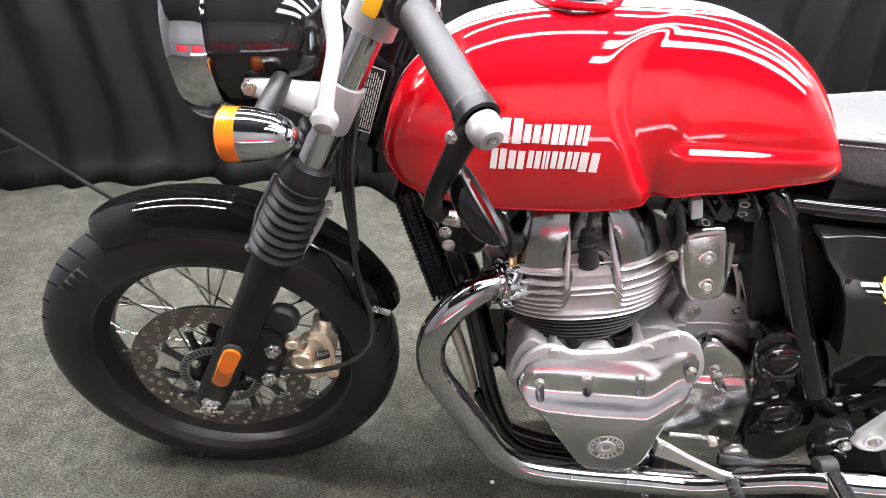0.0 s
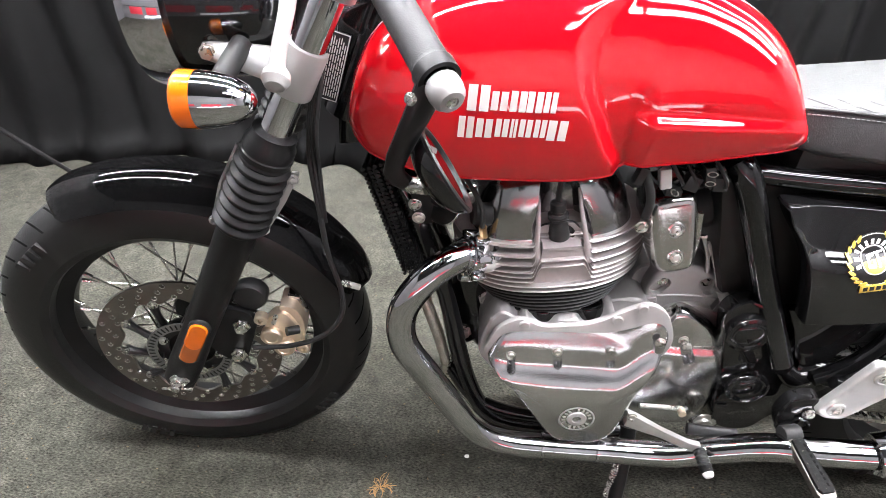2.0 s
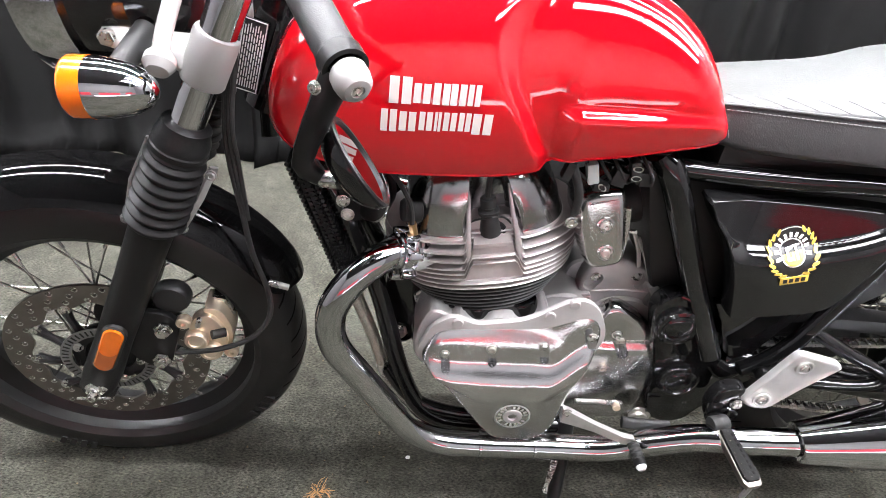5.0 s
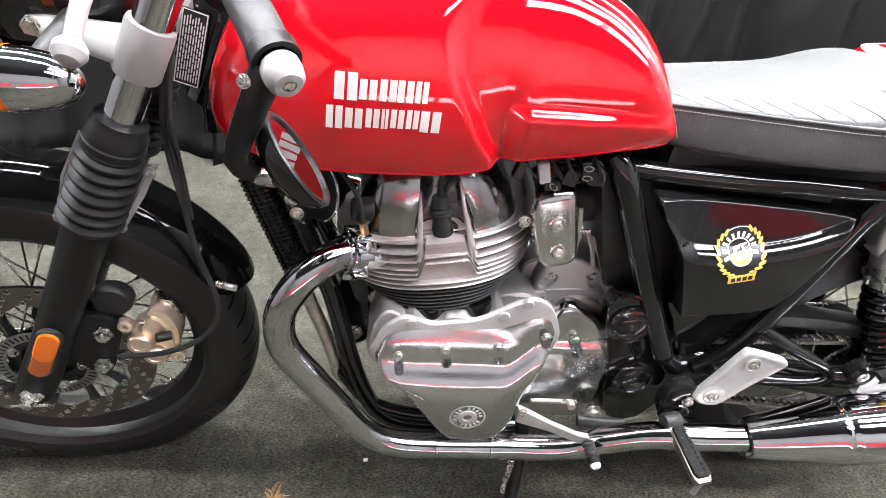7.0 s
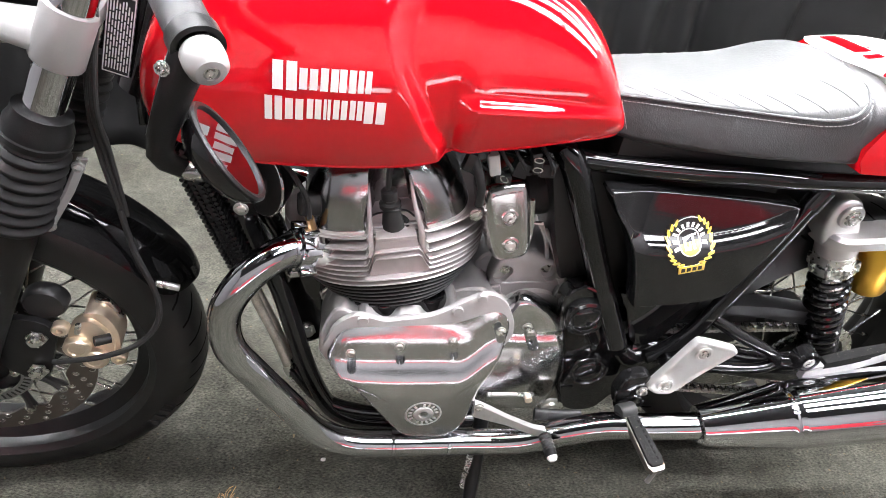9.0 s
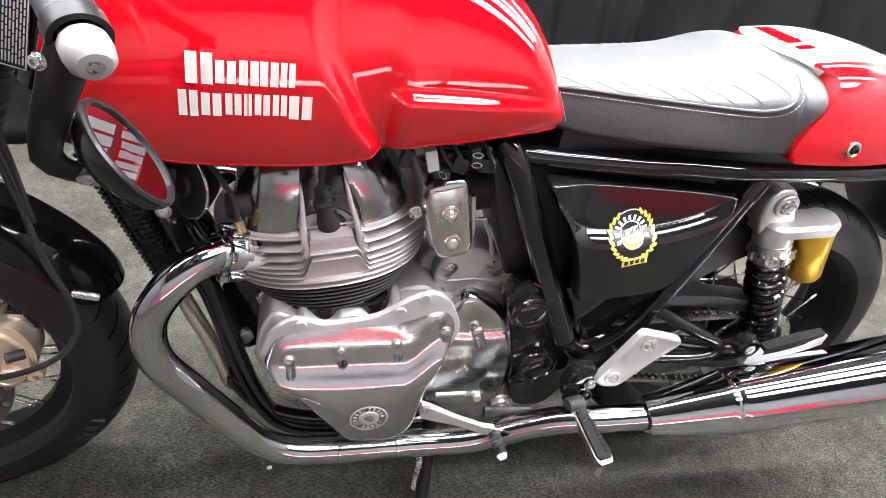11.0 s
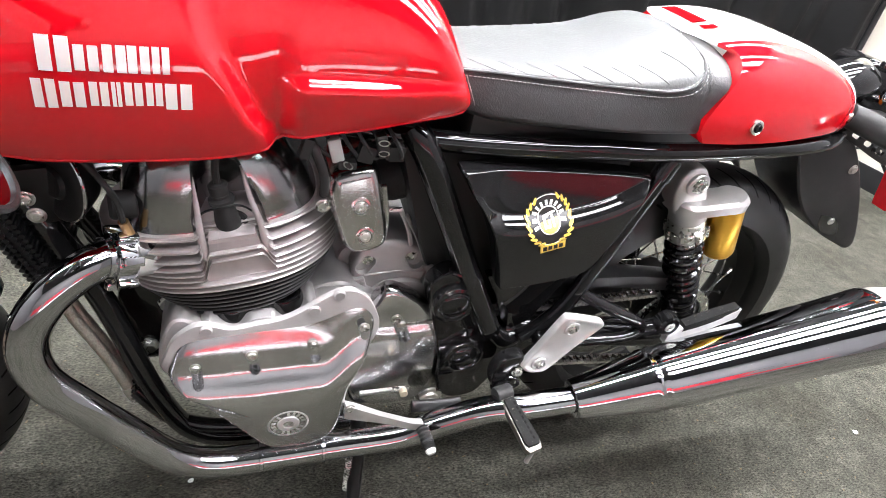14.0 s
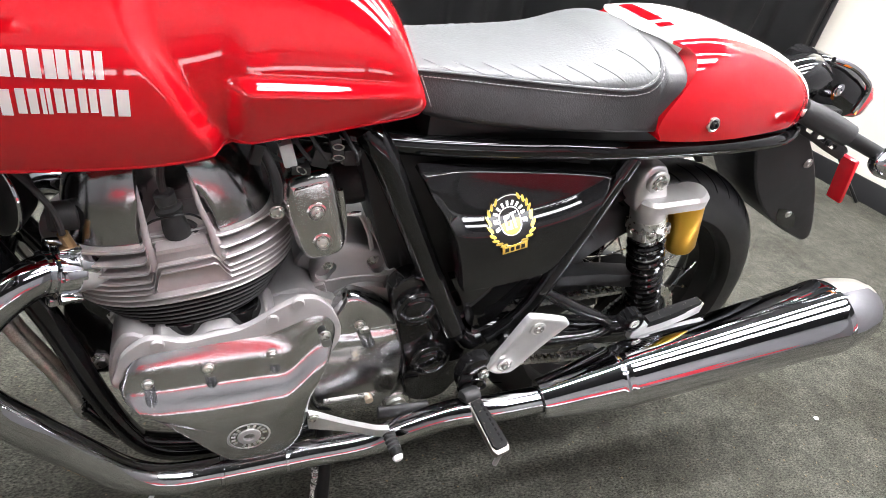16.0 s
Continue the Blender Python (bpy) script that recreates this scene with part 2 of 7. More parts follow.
# ---- mesh helpers ----
V = Vector


def finish(bm, material, sharp=35, recalc=True):
    if recalc:
        bmesh.ops.recalc_face_normals(bm, faces=bm.faces)
    lim = radians(sharp)
    for f in bm.faces:
        f.smooth = True
    for e in bm.edges:
        e.smooth = not (len(e.link_faces) == 2 and e.calc_face_angle(0) > lim)
    me = bpy.data.meshes.new("mesh")
    bm.to_mesh(me)
    bm.free()
    for m in material if isinstance(material, (list, tuple)) else [material]:
        me.materials.append(m)
    return me


def part(name, bm, material, parent, label="", m=None, sharp=35):
    """One mesh object under a thing or under a part."""
    ob = new(name, bm if isinstance(bm, bpy.types.Mesh) else finish(bm, material, sharp))
    if m is not None:
        ob.matrix_basis = m
    ob.parent = parent
    return tagged(ob, label)


def thing(name, bm, material, label, category, kind="", sharp=35, group=""):
    ob = new(name, bm if isinstance(bm, bpy.types.Mesh) else finish(bm, material, sharp))
    return tagged(ob, label, category, group, kind)


def merge(*bms):
    out = bms[0]
    for b in bms[1:]:
        me = bpy.data.meshes.new("tmp")
        b.to_mesh(me)
        b.free()
        out.from_mesh(me)
        bpy.data.meshes.remove(me)
    return out


def moved(bm, m):
    bm.transform(m)
    return bm


def spline(pts, n=8, closed=False):
    """Smooth curve through the points."""
    P = [V(p) for p in pts]
    out = []
    k = len(P)
    for i in range(k if closed else k - 1):
        if closed:
            a, b, c, d = P[i - 1], P[i], P[(i + 1) % k], P[(i + 2) % k]
        else:
            a, b, c, d = P[max(i - 1, 0)], P[i], P[i + 1], P[min(i + 2, k - 1)]
        for j in range(n):
            t = j / n
            out.append(0.5 * ((2 * b) + (c - a) * t + (2 * a - 5 * b + 4 * c - d) * t * t + (3 * b - a - 3 * c + d) * t ** 3))
    if not closed:
        out.append(P[-1])
    return out


def loft(rings, closed=True, caps=True, wrap=False):
    bm = bmesh.new()
    R = [[bm.verts.new(p) for p in r] for r in rings]
    n = len(R[0])
    for i in range(len(R) if wrap else len(R) - 1):
        a, b = R[i], R[(i + 1) % len(R)]
        for j in range(n if closed else n - 1):
            k = (j + 1) % n
            bm.faces.new((a[j], a[k], b[k], b[j]))
    if caps and closed and not wrap:
        bm.faces.new(R[0])
        bm.faces.new(list(reversed(R[-1])))
    return bm


def tube(pts, r, seg=12, smooth=0, caps=True, flat=1.0):
    """A round bar along the points; r may be a list."""
    if smooth:
        k = len(pts)
        if isinstance(r, (list, tuple)):
            rr = [V((x, 0, 0)) for x in r]
            r = [max(1e-4, v.x) for v in spline(rr, smooth)]
        pts = spline(pts, smooth)
    pts = [V(p) for p in pts]
    if not isinstance(r, (list, tuple)):
        r = [r] * len(pts)
    rings = []
    up = None
    for i, p in enumerate(pts):
        d = (pts[min(i + 1, len(pts) - 1)] - pts[max(i - 1, 0)]).normalized()
        if up is None:
            up = d.orthogonal().normalized()
        up = (up - d * up.dot(d)).normalized()
        side = d.cross(up)
        rings.append([p + (up * math.cos(2 * math.pi * j / seg) + side * math.sin(2 * math.pi * j / seg) * flat) * r[i] for j in range(seg)])
    return loft(rings, caps=caps)


def rod(a, b, r, seg=16, r2=None):
    return tube([a, b], [r, r if r2 is None else r2], seg)


def lathe(profile, a, d, seg=32, caps=True, wrap=False):
    """Turns (radius, distance along d) round the axis through a."""
    a, d = V(a), V(d).normalized()
    u = d.orthogonal().normalized()
    w = d.cross(u)
    rings = [[a + d * h + (u * math.cos(2 * math.pi * j / seg) + w * math.sin(2 * math.pi * j / seg)) * max(r, 1e-5) for j in range(seg)] for r, h in profile]
    return loft(rings, caps=caps, wrap=wrap)


def bevel(bm, w, seg=2, angle=30):
    es = [e for e in bm.edges if len(e.link_faces) == 2 and e.calc_face_angle(0) > radians(angle)]
    if w > 0 and es:
        bmesh.ops.bevel(bm, geom=es, offset=w, segments=seg, profile=0.6, affect="EDGES", clamp_overlap=True)
    return bm


def slab(outline, y0, y1, w=0.003, seg=2):
    """A plate whose side view is the outline of (x, z), between the depths y0 and y1, with rounded rims."""
    bm = bmesh.new()
    a = [bm.verts.new((x, y0, z)) for x, z in outline]
    b = [bm.verts.new((x, y1, z)) for x, z in outline]
    n = len(a)
    bm.faces.new(a)
    bm.faces.new(list(reversed(b)))
    for i in range(n):
        bm.faces.new((a[i], b[i], b[(i + 1) % n], a[(i + 1) % n]))
    bmesh.ops.recalc_face_normals(bm, faces=bm.faces)
    return bevel(bm, w, seg, 50) if w else bm


def smooth_outline(pts, n=5):
    return [(p.x, p.y) for p in spline([(x, z, 0) for x, z in pts], n, closed=True)]


def inset_outline(pts, d):
    """The outline moved inwards by d."""
    n = len(pts)
    area = sum(pts[i][0] * pts[(i + 1) % n][1] - pts[(i + 1) % n][0] * pts[i][1] for i in range(n))
    s = 1 if area > 0 else -1
    out = []
    for i in range(n):
        t = (V(pts[(i + 1) % n]) - V(pts[i - 1])).normalized()
        out.append((pts[i][0] - t.y * d * s, pts[i][1] + t.x * d * s))
    return out


def dome(outline, steps):
    """A closed cover: the outline drawn at each (inset, y), the last one filled."""
    rings = [[V((x, y, z)) for x, z in inset_outline(outline, i)] for i, y in steps]
    return loft(rings)


def box(cx, cy, cz, sx, sy, sz, w=0.002, m=None):
    bm = bmesh.new()
    bmesh.ops.create_cube(bm, size=1.0)
    bm.transform(Matrix.Translation((cx, cy, cz)) @ (m or Matrix()) @ Matrix.Diagonal((sx, sy, sz, 1)))
    return bevel(bm, w) if w else bm


def bolt(a, d, r=0.006, h=0.005, socket=True, washer=1.35):
    """A flanged bolt head."""
    a, d = V(a), V(d).normalized()
    f = lathe([(r * washer, 0), (r * washer, h * 0.25), (r * washer * 0.95, h * 0.3), (r, h * 0.32), (r, h * 0.9), (r * 0.88, h)]
              + ([(r * 0.5, h), (r * 0.45, h * 0.6)] if socket else []), a, d, 6 if not socket else 16)
    return f


def ring(c, d, R, r, seg=48, sec=10, flat=1.0):
    c, d = V(c), V(d).normalized()
    u = d.orthogonal().normalized()
    w = d.cross(u)
    rings = []
    for i in range(seg):
        t = 2 * math.pi * i / seg
        o = u * math.cos(t) + w * math.sin(t)
        rings.append([c + o * (R + r * math.cos(2 * math.pi * j / sec)) + d * r * flat * math.sin(2 * math.pi * j / sec) for j in range(sec)])
    return loft(rings, caps=False, wrap=True)


def ease(a, b, x):
    t = min(1.0, max(0.0, (x - a) / (b - a)))
    return t * t * (3 - 2 * t)


def along(table, x):
    """A smooth value from a short table of (x, value)."""
    for (a, u), (b, v) in zip(table, table[1:]):
        if x <= b:
            return u + (v - u) * ease(a, b, x) if x > a else u
    return table[-1][1]


def lerp(table, x):
    xs, ys = zip(*table)
    return float(np.interp(x, xs, ys))


def carved(bm, *cutters):
    """Takes the cutters' bodies out of the mesh."""
    obs = []
    for b in (bm,) + cutters:
        bmesh.ops.recalc_face_normals(b, faces=b.faces)
        me = bpy.data.meshes.new("blank")
        b.to_mesh(me)
        b.free()
        ob = bpy.data.objects.new("blank", me)
        scene.collection.objects.link(ob)
        obs.append(ob)
    for c in obs[1:]:
        md = obs[0].modifiers.new("cut", "BOOLEAN")
        md.operation, md.object, md.solver = "DIFFERENCE", c, "EXACT"
    bpy.context.view_layer.update()
    got = bpy.data.meshes.new_from_object(obs[0].evaluated_get(bpy.context.evaluated_depsgraph_get()))
    out = bmesh.new()
    out.from_mesh(got)
    bpy.data.meshes.remove(got)
    for ob in obs:
        me = ob.data
        bpy.data.objects.remove(ob)
        bpy.data.meshes.remove(me)
    return out


# ---- the room ----
bm = bmesh.new()
bmesh.ops.create_grid(bm, x_segments=60, y_segments=50, size=1)
bm.transform(Matrix.Translation((0.6, 0.2, 0)) @ Matrix.Diagonal((3.4, 3.0, 1, 1)))
for v in bm.verts:
    v.co.z = 0.0015 * noise.noise(v.co * 3)
thing("floor", bm, M_CARPET, "worn grey-green ribbed carpet with dark stains", "floor", "structure")


def wall_slab(name, x0, x1, y0, y1, z0, z1, material, label):
    b = box((x0 + x1) / 2, (y0 + y1) / 2, (z0 + z1) / 2, x1 - x0, y1 - y0, z1 - z0, 0)
    return thing(name, b, material, label, "wall", "structure")


wall_slab("wall_north", -2.8, 3.25, 2.75, 2.9, 0, 2.9, M_WHITE_WALL, "plain white wall behind the black curtain")
# South and west walls are unseen; their grey sets fill and reflections.
wall_slab("wall_south", -2.8, 3.25, -2.8, -2.65, 0, 2.9, M_GREY_WALL, "plain dark grey wall, unseen, added to close the room")
wall_slab("wall_west", -2.95, -2.8, -2.8, 2.9, 0, 2.9, M_GREY_WALL, "plain dark grey wall, unseen, added to close the room")
wall_slab("wall_east", 3.25, 3.4, 1.2, 2.9, 0, 2.9, M_WALL, "cream painted wall beside the curtain")
# Unseen dark stretch, added to keep cream out of the cowl's reflection.
wall_slab("wall_southeast", 3.25, 3.4, -2.8, 1.2, 0, 2.9, M_GREY_WALL, "plain dark grey wall, unseen, added to close the room")
# Unseen ceiling, black so that the tank mirrors little of it.
wall_slab("ceiling", -2.95, 3.4, -2.8, 2.9, 2.9, 3.0, M_CEILING, "plain black ceiling, unseen, with hanging strip lamps")
b = box(3.243, 1.97, 0.055, 0.012, 1.54, 0.11, 0.003)
thing("baseboard", b, M_BASEBOARD, "black skirting along the cream wall", "skirting", "structure")


def curtain(name, x0, x1, ybase, seed, label, height=2.7):
    rnd = random.Random(seed)
    waves = [(rnd.uniform(8, 16), rnd.uniform(0, 6.3), rnd.uniform(0.025, 0.05)) for _ in range(3)] + [(rnd.uniform(25, 40), rnd.uniform(0, 6.3), 0.014) for _ in range(3)]
    nx, nz = int((x1 - x0) * 70), 40
    rings = []
    for k in range(nz + 1):
        z = height * k / nz
        row = []
        for i in range(nx + 1):
            x = x0 + (x1 - x0) * i / nx
            pinch = 0.7 + 0.5 * noise.noise(V((x * 2, z * 1.3, seed)))
            y = ybase(x) + sum(a * math.sin(f * (x + 0.05 * noise.noise(V((x * 3, z * 2.0, seed)))) + p) for f, p, a in waves) * pinch
            y -= 0.10 * math.exp(-z / 0.05) * (0.6 + 0.6 * noise.noise(V((x * 5, 3, seed))))
            y += 0.012 * noise.noise(V((x * 9, z * 7, seed)))
            row.append(V((x, y, max(0.003, z + 0.01 * noise.noise(V((x * 6, z, 5)))))))
        rings.append(row)
    bm = loft(rings, closed=False, caps=False)
    bmesh.ops.solidify(bm, geom=bm.faces[:], thickness=0.004)
    return thing(name, bm, M_CURTAIN, label, "curtain", sharp=80)


curtain("curtain", -2.75, -0.42, lambda x: 2.20 + 0.22 * ease(-2.0, -0.7, x), 3, "black cloth backdrop curtain hanging in deep folds to the carpet")
curtain("curtain", -0.50, 3.18, lambda x: 2.34, 8, "dark grey cloth backdrop curtain hanging in soft folds")


def backdrop_stand(x, y, turn, h=2.6):
    root = tagged(new("backdrop_stand"), "thin black metal backdrop stand with splayed tripod legs", "stand", "backdrop stands")
    root.matrix_basis = pose(x, y, 0, 0, 0, turn)
    part("pole", tube([(0, 0, 0.12), (0, 0, 1.3), (0, 0, h)], [0.014, 0.012, 0.010], 12), M_SATIN, root)
    part("collar", lathe([(0.014, 0), (0.022, 0.002), (0.022, 0.05), (0.014, 0.052)], (0, 0, 0.52), (0, 0, 1), 16), M_PLASTIC, root)
    for k in range(3):
        a = 2 * math.pi * k / 3
        c, s = math.cos(a), math.sin(a)
        part("leg", tube([(0.02 * c, 0.02 * s, 0.54), (0.52 * c, 0.52 * s, 0.012)], 0.008, 8), M_SATIN, root)
        part("brace", tube([(0.015 * c, 0.015 * s, 0.2), (0.27 * c, 0.27 * s, 0.27)], 0.005, 8), M_SATIN, root)
    return root


backdrop_stand(-1.78, 1.86, 20)
backdrop_stand(2.75, 2.05, -35)


def strip_lamp(x, y, length, turn=0):
    root = tagged(new("strip_lamp"), "long white ceiling strip lamp hanging on wires, switched on", "lamp", "ceiling strip lamps")
    root.matrix_basis = pose(x, y, 2.9, 0, 0, turn)
    # Rail made wide to keep the tube's light off the unseen ceiling.
    part("rail", box(0, 0, -0.212, length + 0.06, 0.15, 0.03, 0.006), M_LAMP_BODY, root, "white enamelled reflector rail")
    part("tube", tube([(-length / 2, 0, -0.26), (length / 2, 0, -0.26)], 0.030, 16), M_TUBE, root, "glowing white tube")
    for sx in (-0.4, 0.4):
        part("wire", rod((sx * length, 0, -0.2), (sx * length, 0, 0.0), 0.002, 6), M_LAMP_BODY, root)


def panel_lamp(x, y, w, d):
    root = tagged(new("panel_lamp"), "slim white ceiling panel lamp, switched on", "lamp", "ceiling panel lamps")
    root.matrix_basis = pose(x, y, 2.9)
    part("frame", box(0, 0, -0.03, w + 0.04, d + 0.04, 0.06, 0.006), M_LAMP_BODY, root)
    part("diffuser", box(0, 0, -0.065, w, d, 0.012, 0.003), M_PANEL, root, "glowing white diffuser")


for y in (-0.75, 0.05):
    for x in (1.25, 2.50):
        panel_lamp(x, y, 1.2, 0.36)
for y in (0.64, 1.60):
    for x in (-1.8, -0.2, 1.4):
        strip_lamp(x, y, 1.5)
    # Short unseen end lamp, added to brighten the rear of the bike.
    strip_lamp(2.69, y, 0.98)
# unseen wall behind the camera: two added glowing bands and red boards
# Glow strip stands in for an unidentified bright band mirrored in the metal.
wn = tagged(new("window_1"), "long low glowing band, unseen, standing in for a bright reflection", "window", "", "structure")
part("pane", box(0.65, -2.640, 0.20, 2.7, 0.012, 0.16, 0), M_LOW_GLOW, wn)
# Added dim glow, unseen; no window is known on this wall.
w2 = tagged(new("window_2"), "wide dim glowing band, unseen, added above the red boards", "window", "", "structure")
part("pane", box(0.0, -2.640, 1.18, 5.2, 0.012, 0.46, 0), M_UPPER_GLOW, w2)
part("sill", box(0.0, -2.62, 0.93, 5.3, 0.06, 0.04, 0.004), M_BASEBOARD, w2)
for k in range(5):
    part("mullion", box(-0.7 + 0.675 * k, -2.628, 0.20, 0.05, 0.03, 0.20, 0.003), M_BASEBOARD, wn)
part("sill", box(0.65, -2.62, 0.095, 2.8, 0.06, 0.04, 0.004), M_BASEBOARD, wn)
# Added boards stand in for unknown red things mirrored in chrome and paint.
for k, (x, z, w, h) in enumerate(((0.2, 0.62, 1.3, 0.52), (1.9, 0.66, 1.1, 0.46), (-1.4, 0.62, 1.2, 0.52), (2.68, 0.34, 0.8, 0.22))):
    thing("red_board", box(x, -2.635, z, w, 0.02, h, 0.004), M_RED_WALL, "plain red board, unseen, standing in for reflected red things", "board", group="red boards")

# ---- the motorcycle ----
bike = tagged(new("motorcycle"), "red and black cafe racer motorcycle on its side stand", "motorcycle")
bike.matrix_basis = pose(-0.354, 0.99, 0.0, 3.0, 0, 0.7)
RAKE = radians(26)
AXLE = V((0.0, 0.0, 0.306))
STEER_AXIS = V((math.sin(RAKE), 0, math.cos(RAKE)))
PIVOT = AXLE + V((math.cos(RAKE), 0, -math.sin(RAKE))) * 0.05
STEER = Matrix.Translation((0, -0.008, 0)) @ Matrix.Translation(PIVOT) @ Matrix.Rotation(radians(6.0), 4, STEER_AXIS) @ Matrix.Translation(-PIVOT)
LEFT = V((0, -1, 0))


def leg_at(s, y=-0.10, fwd=0.0):
    """A point s along the fork from the axle, fwd metres ahead of the leg."""
    return AXLE + V((math.sin(RAKE), 0, math.cos(RAKE))) * s + V((-math.cos(RAKE), 0, math.sin(RAKE))) * fwd + V((0, y, 0))


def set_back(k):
    """Larger by k and further in from the left side, scaled about a mid-path camera point."""
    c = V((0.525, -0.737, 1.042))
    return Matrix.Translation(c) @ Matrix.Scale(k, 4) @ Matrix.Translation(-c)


# -- wheels --


def tyre_mesh(R, width, depth):
    """Round-section tyre standing on its axle at the origin, axle along y."""
    seg, rings = 120, []
    prof = []
    for k in range(25):
        a = math.pi * (k / 24)
        y = width / 2 * -math.cos(a)
        r = R - depth + depth * (math.sin(a) ** 0.62)
        prof.append((y, r))
    prof = [(-width * 0.36, R - depth - 0.014), (-width * 0.42, R - depth - 0.012)] + prof + [(width * 0.42, R - depth - 0.012), (width * 0.36, R - depth - 0.014)]
    for i in range(seg):
        t = 2 * math.pi * i / seg
        row = []
        for y, r in prof:
            z = r * math.cos(t)
            row.append(V((r * math.sin(t), y, z)))
        rings.append(row)
    return loft(rings, closed=True, caps=False, wrap=True)


def tread_groove(R, width, depth, t, y0, y1, sweep, w=0.0032):
    """A near-black strip laid just above the crown; its colour paints a groove's shade across the tread."""
    bm = bmesh.new()
    A, B = [], []
    for k in range(6):
        y = y0 + (y1 - y0) * k / 5
        u = min(0.999, abs(2 * y / width))
        r = R - depth + depth * ((1 - u * u) ** 0.5) ** 0.62 + 0.0007
        tt = t + sweep * k / 5
        for q, lst in ((-w / 2, A), (w / 2, B)):
            lst.append(bm.verts.new((r * math.sin(tt + q / R), y, r * math.cos(tt + q / R))))
    for k in range(5):
        bm.faces.new((A[k], A[k + 1], B[k + 1], B[k]))
    return bm


def wheel(name, at, R, width, rim_r, rim_w, spokes, hub_r, hub_w, m, label):
    root = tagged(new(name), label)
    root.parent = bike
    root.matrix_basis = m @ Matrix.Translation(at)
    depth = R - rim_r - 0.004
    tyre = part("tyre", tyre_mesh(R, width, depth), M_TYRE, root, "black rubber tyre with a shallow tread")
    n = 44
    # Groove shade is in the strips' colour; the tread itself is smooth.
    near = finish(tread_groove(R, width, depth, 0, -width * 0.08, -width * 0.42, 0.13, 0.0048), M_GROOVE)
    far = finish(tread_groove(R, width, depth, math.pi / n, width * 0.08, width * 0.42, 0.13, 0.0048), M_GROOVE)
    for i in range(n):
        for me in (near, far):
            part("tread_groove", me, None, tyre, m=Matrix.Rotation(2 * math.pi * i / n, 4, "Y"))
    b = bmesh.new()
    r0, r1, y = R - depth * 0.62, R - depth * 0.36, -width * 0.497
    pts = [(r0, 0), (r1, 0), (r1, 0.035), (r0, 0.035)]
    vs = [b.verts.new((r * math.sin(q), y - 0.0012, r * math.cos(q))) for r, q in pts]
    vb = [b.verts.new((r * math.sin(q), y + 0.006, r * math.cos(q))) for r, q in pts]
    b.faces.new(vs)
    for i in range(4):
        b.faces.new((vs[i], vb[i], vb[(i + 1) % 4], vs[(i + 1) % 4]))
    mark = finish(b, M_TYRE_MARK)
    for t0 in (120, -50, 200):
        for k in range(4):
            part("sidewall_mark", mark, None, tyre, m=Matrix.Rotation(radians(t0) + k * 0.062, 4, "Y"))
    w = rim_w / 2
    prof = [(rim_r + 0.006, -w), (rim_r + 0.008, -w + 0.003), (rim_r - 0.002, -w + 0.008), (rim_r - 0.016, -w * 0.55), (rim_r - 0.026, -w * 0.3), (rim_r - 0.027, 0),
            (rim_r - 0.026, w * 0.3), (rim_r - 0.016, w * 0.55), (rim_r - 0.002, w - 0.008), (rim_r + 0.008, w - 0.003), (rim_r + 0.006, w),
            (rim_r - 0.004, w - 0.001), (rim_r - 0.012, w * 0.8), (rim_r - 0.031, w * 0.34), (rim_r - 0.033, 0), (rim_r - 0.031, -w * 0.34), (rim_r - 0.012, -w * 0.8), (rim_r - 0.004, -w + 0.001)]
    part("rim", lathe(prof, (0, 0, 0), (0, 1, 0), 96, caps=False, wrap=True), M_SATIN, root, "black spoked rim")
    hw = hub_w / 2
    hub = part("hub", lathe([(0.014, -hw - 0.01), (0.03, -hw - 0.008), (hub_r, -hw), (hub_r, -hw + 0.008), (hub_r * 0.62, -hw + 0.016), (hub_r * 0.55, 0), (hub_r * 0.62, hw - 0.016),
                            (hub_r, hw - 0.008), (hub_r, hw), (0.03, hw + 0.008), (0.014, hw + 0.01)], (0, 0, 0), (0, 1, 0), 48), M_SATIN, root)
    spoke_me = finish(rod((0, 0, 0), (0, 0, 1), 0.0017, 6), M_SPOKE)
    nip_me = finish(rod((0, 0, 0), (0, 0, 1), 0.0034, 8), M_SPOKE)
    for i in range(spokes):
        side = -1 if i % 2 else 1
        lean = 1 if (i // 2) % 2 else -1
        tr = 2 * math.pi * i / spokes
        th = tr + lean * radians(62)
        a = V((hub_r * 0.9 * math.sin(th), side * (hw - 0.004), hub_r * 0.9 * math.cos(th)))
        rr = rim_r - 0.031
        b = V((rr * math.sin(tr), side * 0.008, rr * math.cos(tr)))
        q = (b - a).to_track_quat("Z", "Y").to_matrix().to_4x4()
        part("spoke", spoke_me, None, root, m=Matrix.Translation(a) @ q @ Matrix.Diagonal((1, 1, (b - a).length, 1)))
        part("nipple", nip_me, None, root, m=Matrix.Translation(b - (b - a).normalized() * 0.016) @ q @ Matrix.Diagonal((1, 1, 0.02, 1)))
    return root


front_wheel = wheel("front_wheel", AXLE + V((0, 0, 0.004)), 0.320, 0.110, 0.241, 0.066, 36, 0.055, 0.085, STEER, "spoked front wheel with drilled brake disc")
REAR_AXLE = V((1.425, 0.0, 0.318))
rear_wheel = wheel("rear_wheel", REAR_AXLE, 0.318, 0.132, 0.236, 0.09, 36, 0.075, 0.10, Matrix(), "spoked rear wheel with black rim")

# -- front brake --
DISC_Y = -0.052


